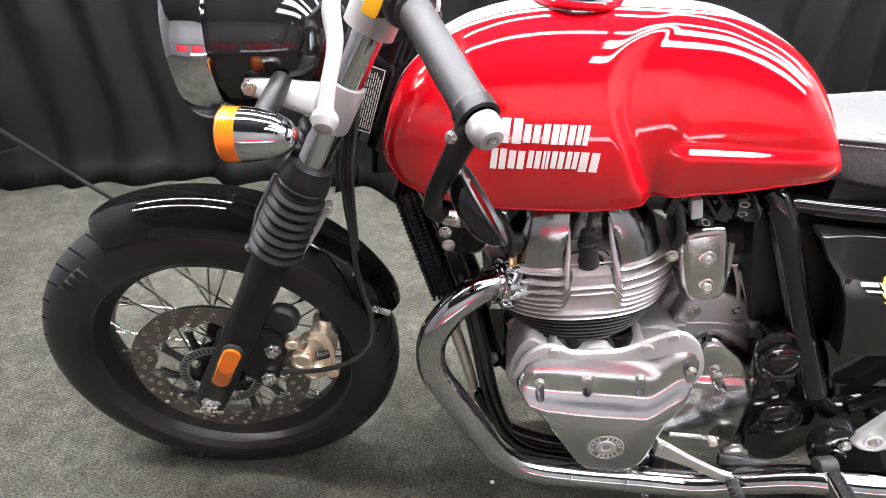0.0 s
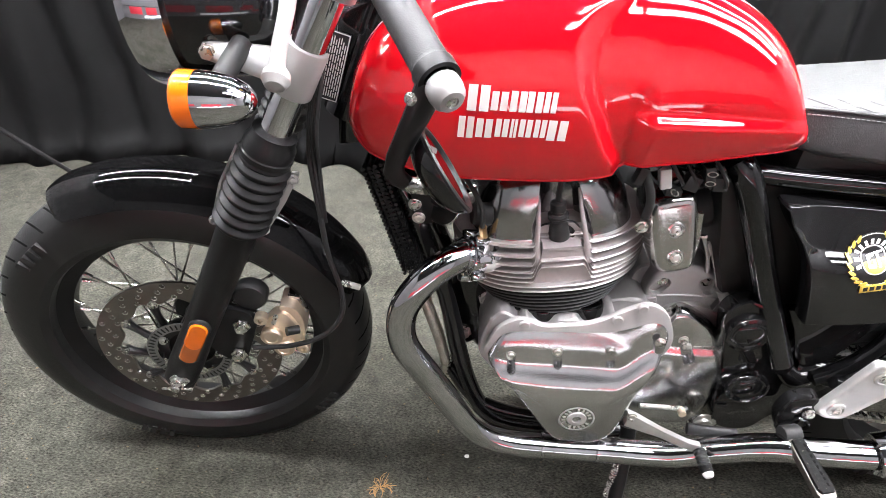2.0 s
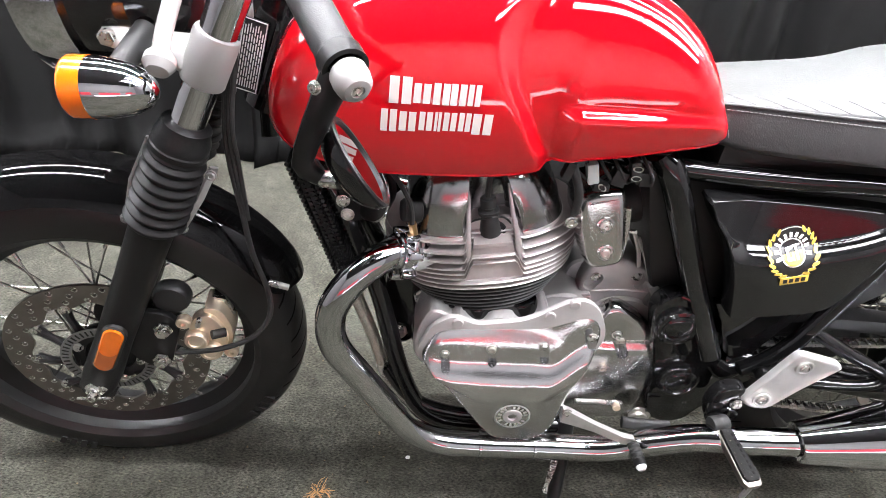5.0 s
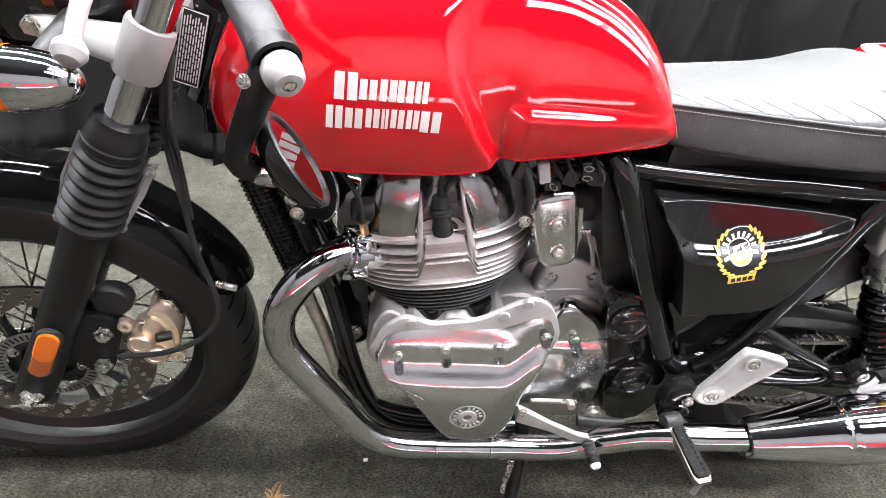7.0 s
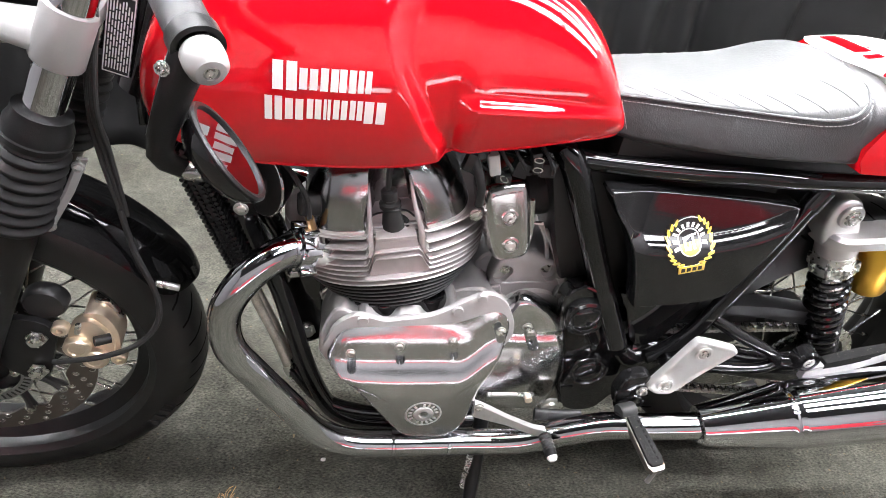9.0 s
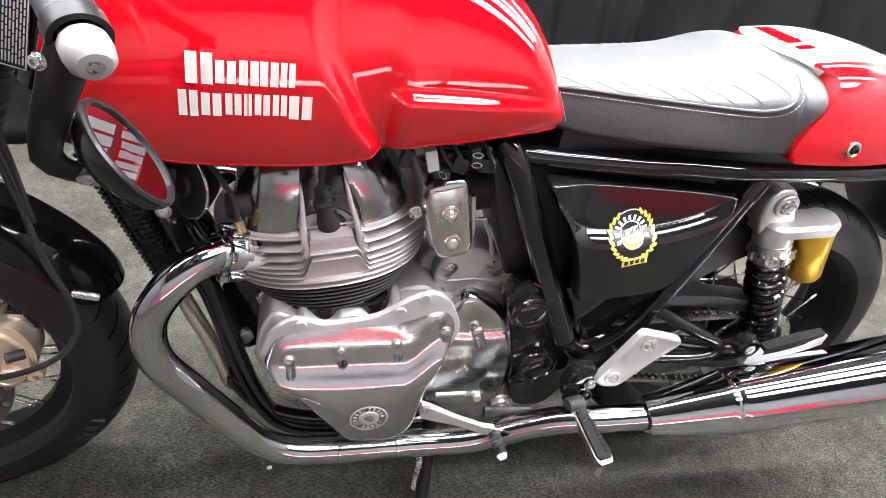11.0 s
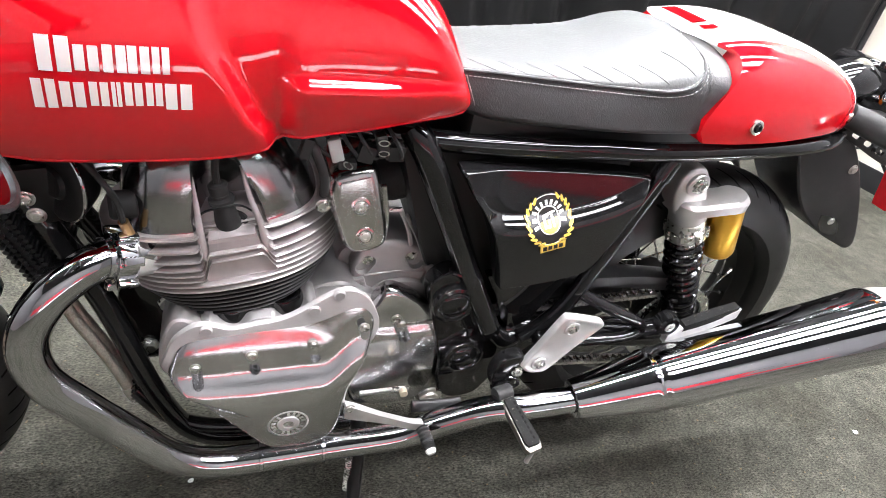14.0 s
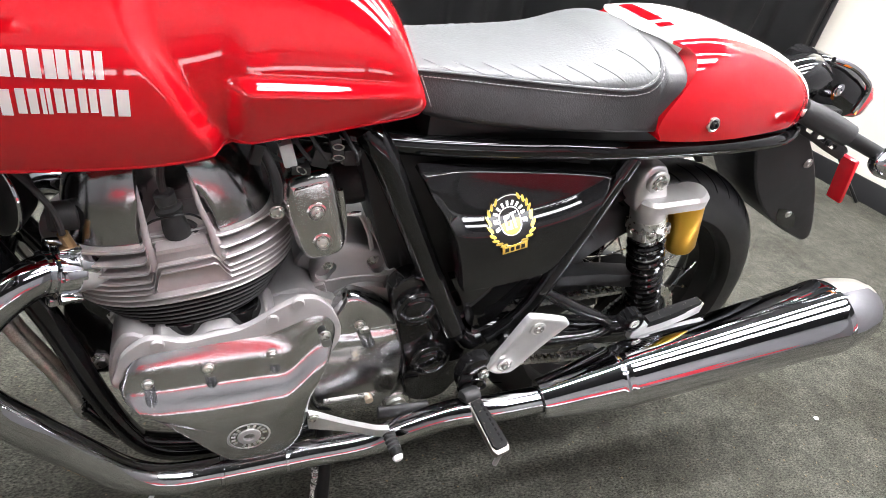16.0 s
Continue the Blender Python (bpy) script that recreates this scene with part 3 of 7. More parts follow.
def disc_ring(r0, r1, y, t, wave=0.0, n=96, waves=12):
    rings = []
    for i in range(n):
        a = 2 * math.pi * i / n
        ri = r0 + wave * math.cos(waves * a)
        c, s = math.sin(a), math.cos(a)
        rings.append([V((ri * c, y - t / 2, ri * s)), V((r1 * c, y - t / 2, r1 * s)), V((r1 * c, y + t / 2, r1 * s)), V((ri * c, y + t / 2, ri * s))])
    return loft(rings, caps=False, wrap=True)


drills = bmesh.new()
for i in range(72):
    a = 2 * math.pi * i / 72
    r = 0.127 + 0.0115 * (i % 3)
    drills = merge(drills, lathe([(0.0036, -0.01), (0.0036, 0.01)], (r * math.sin(a), DISC_Y, r * math.cos(a)), LEFT, 8))
disc = part("brake_disc", carved(disc_ring(0.118, 0.158, DISC_Y, 0.005, 0.005), drills), M_DISC, bike, "drilled steel front brake disc, slightly rusty brown", m=STEER @ Matrix.Translation(AXLE))
# Bright rings put the glint of the chamfered holes into the metal's colour.
glint_me = finish(lathe([(0.0036, -0.0002), (0.0036, 0.0006), (0.0049, 0.0004), (0.0050, -0.0002)], (0, 0, 0), LEFT, 10, caps=False), M_STEEL)
for i in range(72):
    a = 2 * math.pi * i / 72
    r = 0.127 + 0.0115 * (i % 3)
    part("hole_rim", glint_me, None, disc, m=Matrix.Translation((r * math.sin(a), DISC_Y - 0.0025, r * math.cos(a))))
carrier = part("disc_carrier", disc_ring(0.040, 0.058, DISC_Y, 0.006), M_DISC_HUB, disc)
arm_me = finish(tube([(0, DISC_Y, 0.055), (0.116 * math.sin(0.14), DISC_Y, 0.088), (0.116 * math.sin(0.28), DISC_Y, 0.116 * math.cos(0.28))], [0.009, 0.006, 0.009], 8, 3), M_DISC_HUB)
for i in range(10):
    part("carrier_arm", arm_me, None, disc, m=Matrix.Rotation(2 * math.pi * i / 10, 4, "Y"))
for i in range(10):
    a = 2 * math.pi * i / 10 + 0.28
    part("rivet", lathe([(0.0085, 0), (0.0085, 0.004), (0.004, 0.0045), (0.004, 0.006), (0.002, 0.0065)], (0.115 * math.sin(a), DISC_Y - 0.002, 0.115 * math.cos(a)), LEFT, 14), M_STEEL, disc)
tone = part("sensor_ring", disc_ring(0.056, 0.073, DISC_Y - 0.012, 0.002), M_RING, bike, "slotted grey speed sensor ring", m=STEER @ Matrix.Translation(AXLE))
# Near-black bars on the uncut ring paint the dark of open slots.
slot_me = finish(box(0, 0, 0, 0.0022, 0.0012, 0.010, 0), M_BLACK_DECAL)
for i in range(48):
    a = 2 * math.pi * i / 48
    part("slot", slot_me, None, tone, m=Matrix.Translation((0.065 * math.sin(a), DISC_Y - 0.0134, 0.065 * math.cos(a))) @ Matrix.Rotation(a, 4, "Y"))
for i in range(5):
    a = 2 * math.pi * i / 5 + 0.4
    part("hub_bolt", bolt((0.05 * math.sin(a), DISC_Y - 0.012, 0.05 * math.cos(a)), LEFT, 0.006, 0.007), M_STEEL, tone)

# -- fork --


def fork_leg(y):
    root = tagged(new("fork_leg"), "black telescopic fork leg with rubber gaiter")
    root.parent = bike
    root.matrix_basis = STEER
    d = V((math.sin(RAKE), 0, math.cos(RAKE)))
    part("slider", tube([leg_at(-0.028, y), leg_at(-0.02, y), leg_at(0.02, y), leg_at(0.10, y), leg_at(0.25, y), leg_at(0.335, y), leg_at(0.36, y)],
                        [0.018, 0.027, 0.029, 0.0265, 0.0275, 0.029, 0.033], 24), M_SATIN, root, "black painted fork slider")
    part("stanchion", rod(leg_at(0.33, y), leg_at(0.72, y), 0.0205, 28), M_CHROME, root, "chrome fork stanchion")
    prof = [(0.024, 0.0)]
    n = 7
    for i in range(n):
        h0, h1 = 0.005 + 0.115 * i / n, 0.005 + 0.115 * (i + 1) / n
        w = 0.0395 - 0.0022 * i / n
        prof += [(w - 0.0065, h0), (w - 0.0030, h0 + (h1 - h0) * 0.28), (w - 0.0004, h0 + (h1 - h0) * 0.52), (w, h0 + (h1 - h0) * 0.60), (w - 0.0008, h0 + (h1 - h0) * 0.68), (w - 0.0060, h0 + (h1 - h0) * 0.96)]
    prof += [(0.034, 0.122), (0.032, 0.128)]
    part("gaiter", lathe(prof, leg_at(0.338, y), d, 36), M_GAITER, root, "ribbed dark grey rubber fork gaiter", sharp=60)
    part("seal_collar", lathe([(0.0215, 0.0), (0.0345, 0.001), (0.0350, 0.008), (0.0335, 0.010), (0.0335, 0.022), (0.030, 0.030), (0.029, 0.040), (0.0215, 0.042)], leg_at(0.464, y), d, 28), M_SATIN, root)
    return root


fork_leg(0.10)
left_leg = fork_leg(-0.10)
nut = part("axle_nut", bolt(AXLE + V((0.0, -0.124, 0)), LEFT, 0.0125, 0.012, False, 1.3), M_STEEL, bike, "steel axle nut", m=STEER)
part("axle_end", lathe([(0.008, 0), (0.008, 0.022), (0.006, 0.024)], AXLE + V((0, -0.124, 0)), LEFT, 16), M_STEEL, nut)
part("split_pin", tube([AXLE + V((-0.024, -0.14, -0.004)), AXLE + V((0.024, -0.14, -0.007))], 0.0022, 6), M_STEEL, nut)
# amber reflector on the slider
a0, a1 = leg_at(0.078, -0.128), leg_at(0.145, -0.128)


def pill(c0, c1, r, d, h):
    """A long flat lozenge from c0 to c1, raised by h along d."""
    c0, c1, d = V(c0), V(c1), V(d).normalized()
    t = (c1 - c0).normalized()
    s = d.cross(t)
    rings = []
    for hh, rr in ((0, r), (h * 0.7, r), (h, r * 0.82)):
        row = []
        for k in range(24):
            a = 2 * math.pi * k / 24
            base = c1 if math.sin(a) > 0 else c0
            row.append(base + (t * math.sin(a) + s * math.cos(a)) * rr + d * hh)
        rings.append(row)
    return loft(rings)


refl = part("side_reflector", pill(a0, a1, 0.0175, LEFT, 0.008), M_PLASTIC, bike, "amber side reflector on the fork", m=STEER)
mid = a0.lerp(a1, 0.48)
part("upper_lens", pill(mid + (a1 - a0) * 0.05, a1, 0.0150, LEFT, 0.0105), M_AMBER, refl)
# Lower field's darker amber paints it as catching no light.
part("lower_lens", pill(a0, mid - (a1 - a0) * 0.05, 0.0150, LEFT, 0.0100), M_AMBER_DARK, refl)

# caliper
cal = tagged(new("brake_caliper"), "gold two-piston front brake caliper")
cal.parent = bike
cal.matrix_basis = STEER
part("bracket", slab(smooth_outline([(0.03, 0.42), (0.10, 0.435), (0.135, 0.41), (0.12, 0.35), (0.10, 0.31), (0.06, 0.33)], 3), -0.088, -0.076, 0.002), M_SATIN, cal)
body = smooth_outline([(0.148, 0.392), (0.160, 0.415), (0.182, 0.422), (0.196, 0.405), (0.205, 0.375), (0.198, 0.345), (0.180, 0.335), (0.160, 0.345), (0.150, 0.365)], 4)
part("body", slab(body, -0.086, -0.064, 0.004), M_GOLD, cal, "gold anodised caliper body")
part("outer_half", slab(smooth_outline([(0.176, 0.43), (0.200, 0.425), (0.212, 0.39), (0.208, 0.35), (0.198, 0.35), (0.196, 0.39), (0.180, 0.415)], 3), -0.078, -0.030, 0.003), M_GOLD, cal)
for x, z, r in ((0.158, 0.375, 0.0185), (0.176, 0.348, 0.0185)):
    part("piston_boss", lathe([(r, 0), (r, 0.012), (r * 0.88, 0.015), (r * 0.6, 0.0155), (r * 0.55, 0.014), (0.0, 0.014)], (x, -0.082, z), LEFT, 28), M_GOLD, cal)
for x, z in ((0.146, 0.415), (0.208, 0.345)):
    part("lug", lathe([(0.011, 0), (0.011, 0.012), (0.009, 0.014), (0.0045, 0.014), (0.0045, 0.008)], (x, -0.082, z), LEFT, 20), M_GOLD, cal)
part("pad_pin", rod((0.186, -0.098, 0.393), (0.204, -0.088, 0.388), 0.0075, 12), M_PLASTIC, cal)
part("bleed_screw", rod((0.165, -0.09, 0.405), (0.172, -0.094, 0.425), 0.004, 10), M_STEEL, cal)
part("pad_spring", slab([(0.186, 0.435), (0.206, 0.430), (0.216, 0.395), (0.208, 0.393), (0.199, 0.422), (0.186, 0.427)], -0.055, -0.035, 0.001), M_STEEL, cal)
for x, z in ((0.113, 0.40), (0.096, 0.33)):
    part("bolt", bolt((x, -0.090, z), LEFT, 0.0105, 0.012, False, 1.35), M_STEEL, cal)
part("sensor_guard", lathe([(0.028, 0), (0.028, 0.016), (0.024, 0.022), (0.010, 0.024)], (0.130, -0.055, 0.448), LEFT, 28), M_PLASTIC, cal)

# -- front mudguard --


def mudguard(c, R, a0, a1, half, drop, m, n=48):
    rings = []
    for i in range(n + 1):
        a = radians(a0 + (a1 - a0) * i / n)
        end = min(i, n - i) / n
        taper = 0.55 + 0.45 * min(1, (end / 0.06)) ** 0.5
        row = []
        for k in range(15):
            u = -1 + 2 * k / 14
            y = half * u * taper
            r = R - drop * (abs(u) ** 2.6) * taper - (1 - taper) * 0.008
            row.append(c + V((r * math.cos(a), y, r * math.sin(a))))
        rings.append(row)
    bm = loft(rings, closed=False, caps=False)
    bmesh.ops.solidify(bm, geom=bm.faces[:], thickness=0.0025)
    return bm


guard = part("mudguard", mudguard(AXLE + V((0.006, 0, 0.004)), 0.347, 22, 118, 0.066, 0.042, STEER), M_BLACK, bike, "gloss black steel front mudguard", m=STEER, sharp=50)
stay = part("guard_stay", tube([leg_at(0.325, -0.085, 0.033), leg_at(0.39, -0.085, 0.040), leg_at(0.455, -0.080, 0.036)], 0.006, 8, flat=0.5), M_SILVER, guard)
part("stay_bolt", bolt(leg_at(0.328, -0.090, 0.034), LEFT, 0.0055, 0.006), M_SILVER, stay)
stay = part("guard_stay", tube([leg_at(0.335, -0.085, -0.034), leg_at(0.39, -0.075, -0.042), leg_at(0.44, -0.07, -0.044)], 0.007, 8, flat=0.5), M_SILVER, guard)
for s_, f_ in ((0.338, -0.035), (0.437, -0.044)):
    part("stay_bolt", bolt(leg_at(s_, -0.085, f_), LEFT, 0.0055, 0.006), M_SILVER, stay)

# -- lower clamp, lamp bracket, headlamp --
clamp = tagged(new("fork_clamp"), "silver painted lower fork clamp with headlamp arm")
clamp.parent = bike
clamp.matrix_basis = STEER
dirf = V((math.sin(RAKE), 0, math.cos(RAKE)))
for y in (-0.10, 0.10):
    part("sleeve", lathe([(0.0208, 0), (0.0242, 0.001), (0.0255, 0.004), (0.0255, 0.058), (0.0242, 0.062), (0.0208, 0.063)], leg_at(0.562, y), dirf, 32), M_SILVER, clamp)
    k = y / 0.10
    off = 0.012 if k < 0 else 0.0
    arm = tube([(0.268, 0.106 * k + off, 0.838), (0.240, 0.108 * k + off, 0.842), (0.200, 0.106 * k + off, 0.850), (0.164, 0.102 * k + off, 0.856), (0.150, 0.101 * k + off, 0.858)], [0.028, 0.024, 0.018, 0.014, 0.010], 16, 4, flat=0.42)
    part("lamp_arm", arm, M_SILVER, clamp)
    part("arm_bolt", bolt((0.158, 0.108 * k + off, 0.857), (0, k, 0), 0.0085, 0.008, False, 1.2), M_STEEL, clamp)
part("yoke", box(*leg_at(0.595, 0.02, 0.0), 0.035, 0.15, 0.035, 0.008, Matrix.Rotation(-RAKE * 0 + RAKE, 4, "Y")), M_SILVER, clamp)
lampc = V((0.163, 0.004, 0.888))
ax = V((-1, 0, -0.04)).normalized()
lamp = part("headlamp", lathe([(0.0, -0.105), (0.03, -0.102), (0.062, -0.085), (0.084, -0.055), (0.093, -0.015), (0.094, 0.03), (0.092, 0.05)], lampc, ax, 48), M_BLACK, bike, "gloss black round headlamp with chrome rim", m=STEER)
part("rim", lathe([(0.092, 0.046), (0.100, 0.047), (0.103, 0.055), (0.103, 0.085), (0.100, 0.094), (0.094, 0.098), (0.088, 0.094), (0.088, 0.085)], lampc, ax, 56, caps=False), M_CHROME, lamp, "chrome headlamp rim")
part("lens", lathe([(0.090, 0.088), (0.075, 0.100), (0.04, 0.110), (0.0, 0.113)], lampc, ax, 40), mat("lamp_glass", (0.9, 0.92, 0.95), 0.05, vary=0.01, trans=0.7, coat=0.5), lamp)

# -- turn signal --


def turn_signal(c, fwd, stem_from, parent_m, label):
    c, fwd = V(c), V(fwd).normalized()
    root = tagged(new("turn_signal"), label)
    root.parent = bike
    if parent_m is not None:
        root.matrix_basis = parent_m
    part("shell", lathe([(0.0, -0.050), (0.008, -0.048), (0.017, -0.041), (0.0245, -0.027), (0.0288, -0.008), (0.0302, 0.008), (0.0302, 0.010)], c, fwd, 36), M_CHROME, root, "chrome bullet shell")
    prof = [(0.0298, 0.010)]
    for k in range(8):
        prof += [(0.0304, 0.0103 + 0.0024 * k), (0.0301, 0.0115 + 0.0024 * k)]
    prof += [(0.0285, 0.031), (0.022, 0.034), (0.0, 0.035)]
    part("lens", lathe(prof, c, fwd, 36), M_AMBER, root, "ribbed amber lens")
    part("stem", tube([V(stem_from), V(stem_from).lerp(c, 0.5), c + (V(stem_from) - c).normalized() * 0.028], [0.0125, 0.0125, 0.012], 18), M_GAITER, root)
    return root


turn_signal((0.199, -0.207, 0.830), (-1, -0.05, 0.0), (0.203, -0.105, 0.858), None, "chrome bullet turn signal with amber lens")

# -- tank --
TANK_TOP = [(0.316, 0.775), (0.322, 0.812), (0.334, 0.844), (0.350, 0.868), (0.372, 0.890), (0.40, 0.909), (0.43, 0.924), (0.48, 0.938), (0.55, 0.946), (0.65, 0.947), (0.71, 0.944),
            (0.75, 0.936), (0.80, 0.916), (0.836, 0.892), (0.861, 0.863), (0.878, 0.830), (0.889, 0.800), (0.897, 0.783)]
TANK_BOTTOM = [(0.316, 0.762), (0.322, 0.750), (0.333, 0.739), (0.347, 0.727), (0.383, 0.716), (0.427, 0.709), (0.456, 0.706), (0.528, 0.707), (0.60, 0.710), (0.642, 0.716), (0.662, 0.7215), (0.675, 0.7285),
               (0.72, 0.738), (0.768, 0.745), (0.813, 0.754), (0.85, 0.7605), (0.872, 0.7635), (0.888, 0.7655), (0.897, 0.7675)]
TANK_HALF = [(0.316, 0.070), (0.322, 0.088), (0.335, 0.101), (0.36, 0.112), (0.40, 0.120), (0.46, 0.1245), (0.54, 0.1265), (0.62, 0.1255), (0.70, 0.122), (0.78, 0.1210), (0.84, 0.1185), (0.868, 0.1145), (0.882, 0.1095), (0.890, 0.103), (0.8945, 0.094), (0.897, 0.080)]
KNEE_EDGE = [(0.70, 0.668), (0.734, 0.659), (0.756, 0.643), (0.796, 0.622), (0.832, 0.602), (0.864, 0.594), (0.883, 0.596), (0.905, 0.608), (0.93, 0.64)]


def smooth_table(tab, k=6):
    pts = spline([(x, y, 0) for x, y in tab], k)
    return [(p.x, p.y) for p in pts]


TT, TB, TH, KE = smooth_table(TANK_TOP), smooth_table(TANK_BOTTOM), smooth_table(TANK_HALF), smooth_table(KNEE_EDGE)


def tank_half_at(x, z):
    """Half width of the tank at x and height z: widest low on the flank, with a knee hollow above a swelling lower rear."""
    zb, zt, w = lerp(TB, x), lerp(TT, x), lerp(TH, x)
    zm = zb + 0.34 * (zt - zb) * (0.75 + 0.25 * ease(0.60, 0.75, x))
    if z > zm:
        u = min(1.0, (z - zm) / (zt - zm))
        n = 2.15 + 0.55 * ease(0.60, 0.86, x) + 0.5 * (1 - ease(0.33, 0.42, x))
        body = w * max(0.0, 1 - u ** n) ** (1 / n)
    else:
        v = (zm - z) / max(1e-4, zm - zb)
        body = w * (1 - 0.085 * v ** 2.2)
    edge = lerp(KE, z)
    soft = 0.011 + 0.012 * ease(0.80, 0.90, z)
    hollow = ease(edge - soft * 0.6, edge + soft * 1.5, x)
    swelling = (0.5 * (1 - ease(0.788, 0.806, z)) + 0.5 * (1 - ease(0.785, 0.900, z))) * ease(0.668, 0.700, x)
    rise = min(1.0, max(0.0, (z - zm) / (zt - zm)))
    hollow *= (1 - swelling) * (1 - rise ** 5) * (1 - 0.5 * ease(0.76, 0.897, x))
    return max(0.0, body - 0.021 * hollow)


def tank_mesh():
    nx, nv = 190, 84
    rings = []
    for i in range(nx + 1):
        s = i / nx
        x = 0.316 + (0.897 - 0.316) * ((0.5 - 0.5 * math.cos(math.pi * s)) * 0.5 + s * 0.5)
        zb, zt = lerp(TB, x), lerp(TT, x)
        half = []
        for k in range(nv + 1):
            q = k / nv
            z = zb + (zt - zb) * (q * 0.6 + 0.4 * math.sin(q * math.pi / 2)) if k < nv else zt
            half.append((tank_half_at(x, z), z))
        half[-1] = (0.0, zt)
        row = [V((x, -y, z)) for y, z in half] + [V((x, y, z)) for y, z in reversed(half[:-1])]
        hw = half[0][0]
        row += [V((x, hw * q, zb + 0.012 * (1 - abs(q)))) for q in (0.8, 0.4, 0, -0.4, -0.8)]
        rings.append(row)
    return loft(rings)


tank = part("fuel_tank", tank_mesh(), M_TANK, bike, "glossy red steel fuel tank with white centre stripe and knee hollows", sharp=60)
# rolled seam along the lower edge
for sgn in (-1, 1):
    pts = []
    for i in range(60):
        x = 0.318 + (0.893 - 0.318) * i / 59
        zb = lerp(TB, x)
        pts.append((x, sgn * (tank_half_at(x, zb) - 0.001), zb - 0.001))
    part("seam", tube(pts, 0.0020, 8), M_RED, tank)
cap_at = V((0.555, 0, 0.946))
cap = part("fuel_cap", lathe([(0.048, -0.012), (0.049, 0.002), (0.046, 0.007), (0.040, 0.008), (0.036, 0.006), (0.034, 0.010), (0.026, 0.017), (0.0, 0.019)], cap_at, (0.02, 0, 1), 40), M_CHROME, tank, "chrome flip-up fuel cap")
part("bezel", ring(cap_at + V((0, 0, -0.002)), (0.02, 0, 1), 0.052, 0.005, 48, 10), M_RED, cap)
part("latch", box(0.60, 0, 0.952, 0.022, 0.018, 0.010, 0.002), M_CHROME, cap)


# maker's mark on both flanks: plain white bars in two rows
def tank_bar(x, z, w, h, shear, sgn=-1):
    bm = bmesh.new()
    cols = []
    n = max(2, int(w / 0.004))
    for i in range(n + 1):
        col = []
        for k in range(5):
            zz = z + h * (k / 4)
            xx = x + w * i / n + shear * (k / 4 - 0.5)
            col.append((xx, zz))
        cols.append(col)
    top = [[bm.verts.new((xx, sgn * (tank_half_at(xx, zz) + 0.0011), zz)) for xx, zz in c] for c in cols]
    for i in range(n):
        for k in range(4):
            bm.faces.new((top[i][k], top[i + 1][k], top[i + 1][k + 1], top[i][k + 1]))
    bmesh.ops.solidify(bm, geom=bm.faces[:], thickness=0.0006)
    return bm


# each row: start, width, foot, height; two bars with a gap in each field
ROW_1 = [(0.469, 0.0264, 0.8005, 0.0301), (0.4970, 0.0200, 0.8025, 0.0221), (0.5195, 0.0195, 0.8022, 0.0241), (0.5395, 0.0185, 0.8024, 0.0243), (0.5595, 0.0150, 0.803, 0.0241)]
ROW_2 = [(0.4596, 0.0191, 0.7665, 0.027), (0.4812, 0.0200, 0.7682, 0.0237), (0.5045, 0.0160, 0.7703, 0.0227), (0.5225, 0.0080, 0.7702, 0.0236), (0.5330, 0.0156, 0.7716, 0.0223), (0.5510, 0.0145, 0.7721, 0.0225), (0.5672, 0.0240, 0.7690, 0.0255)]
for sgn in (-1, 1):
    for x, w, z, h in ROW_1 + ROW_2:
        part("mark", tank_bar(x, z, w * 0.42, h, 0.0012, sgn), M_WHITE_VINYL, tank)
        part("mark", tank_bar(x + w * 0.55, z, w * 0.42, h, 0.0012, sgn), M_WHITE_VINYL, tank)

# -- seat --
SEAT_X0, SEAT_X1 = 0.880, 1.262
SEAM_X = 1.210
seat_top = smooth_table([(0.872, 0.8125), (0.93, 0.815), (1.00, 0.820), (1.06, 0.826), (1.10, 0.8325), (1.13, 0.842), (1.155, 0.853), (1.18, 0.861), (1.21, 0.8640), (1.235, 0.862), (1.27, 0.850)])
seat_low = smooth_table([(0.872, 0.752), (0.93, 0.748), (1.00, 0.7475), (1.10, 0.750), (1.20, 0.7525), (1.27, 0.754)])
seat_half = smooth_table([(0.872, 0.073), (0.92, 0.081), (1.00, 0.099), (1.08, 0.115), (1.15, 0.128), (1.20, 0.1325), (1.235, 0.131), (1.27, 0.124)])
seam_z = smooth_table([(0.872, 0.806), (0.93, 0.8075), (1.0, 0.809), (1.08, 0.8105), (1.14, 0.812), (1.20, 0.814), (1.27, 0.816)])
seam_v = smooth_table([(0.87, 0.5), (1.00, 0.5), (1.12, 0.5), (1.155, 0.512), (1.180, 0.56), (1.197, 0.66), (1.205, 0.80), (1.210, 1.0), (1.30, 1.0)])


def seat_point(x, v):
    """v from 0 at the lower edge to 1 at the ridge."""
    zt, zl, w = lerp(seat_top, x), lerp(seat_low, x), lerp(seat_half, x)
    zs = lerp(seam_z, x)
    if v < 0.5:
        q = v / 0.5
        return w * (1.0 + 0.075 * (1 - ease(1.06, 1.20, x)) * math.sin(math.pi * (1 - q) * 0.62) - 0.10 * max(0.0, 0.12 - q) / 0.12), zl + (zs - zl) * q
    a = (v - 0.5) * math.pi
    e = w * max(0.0, math.cos(a)) ** 0.85
    return e, zs + (zt - zs) * math.sin(a) ** 0.95


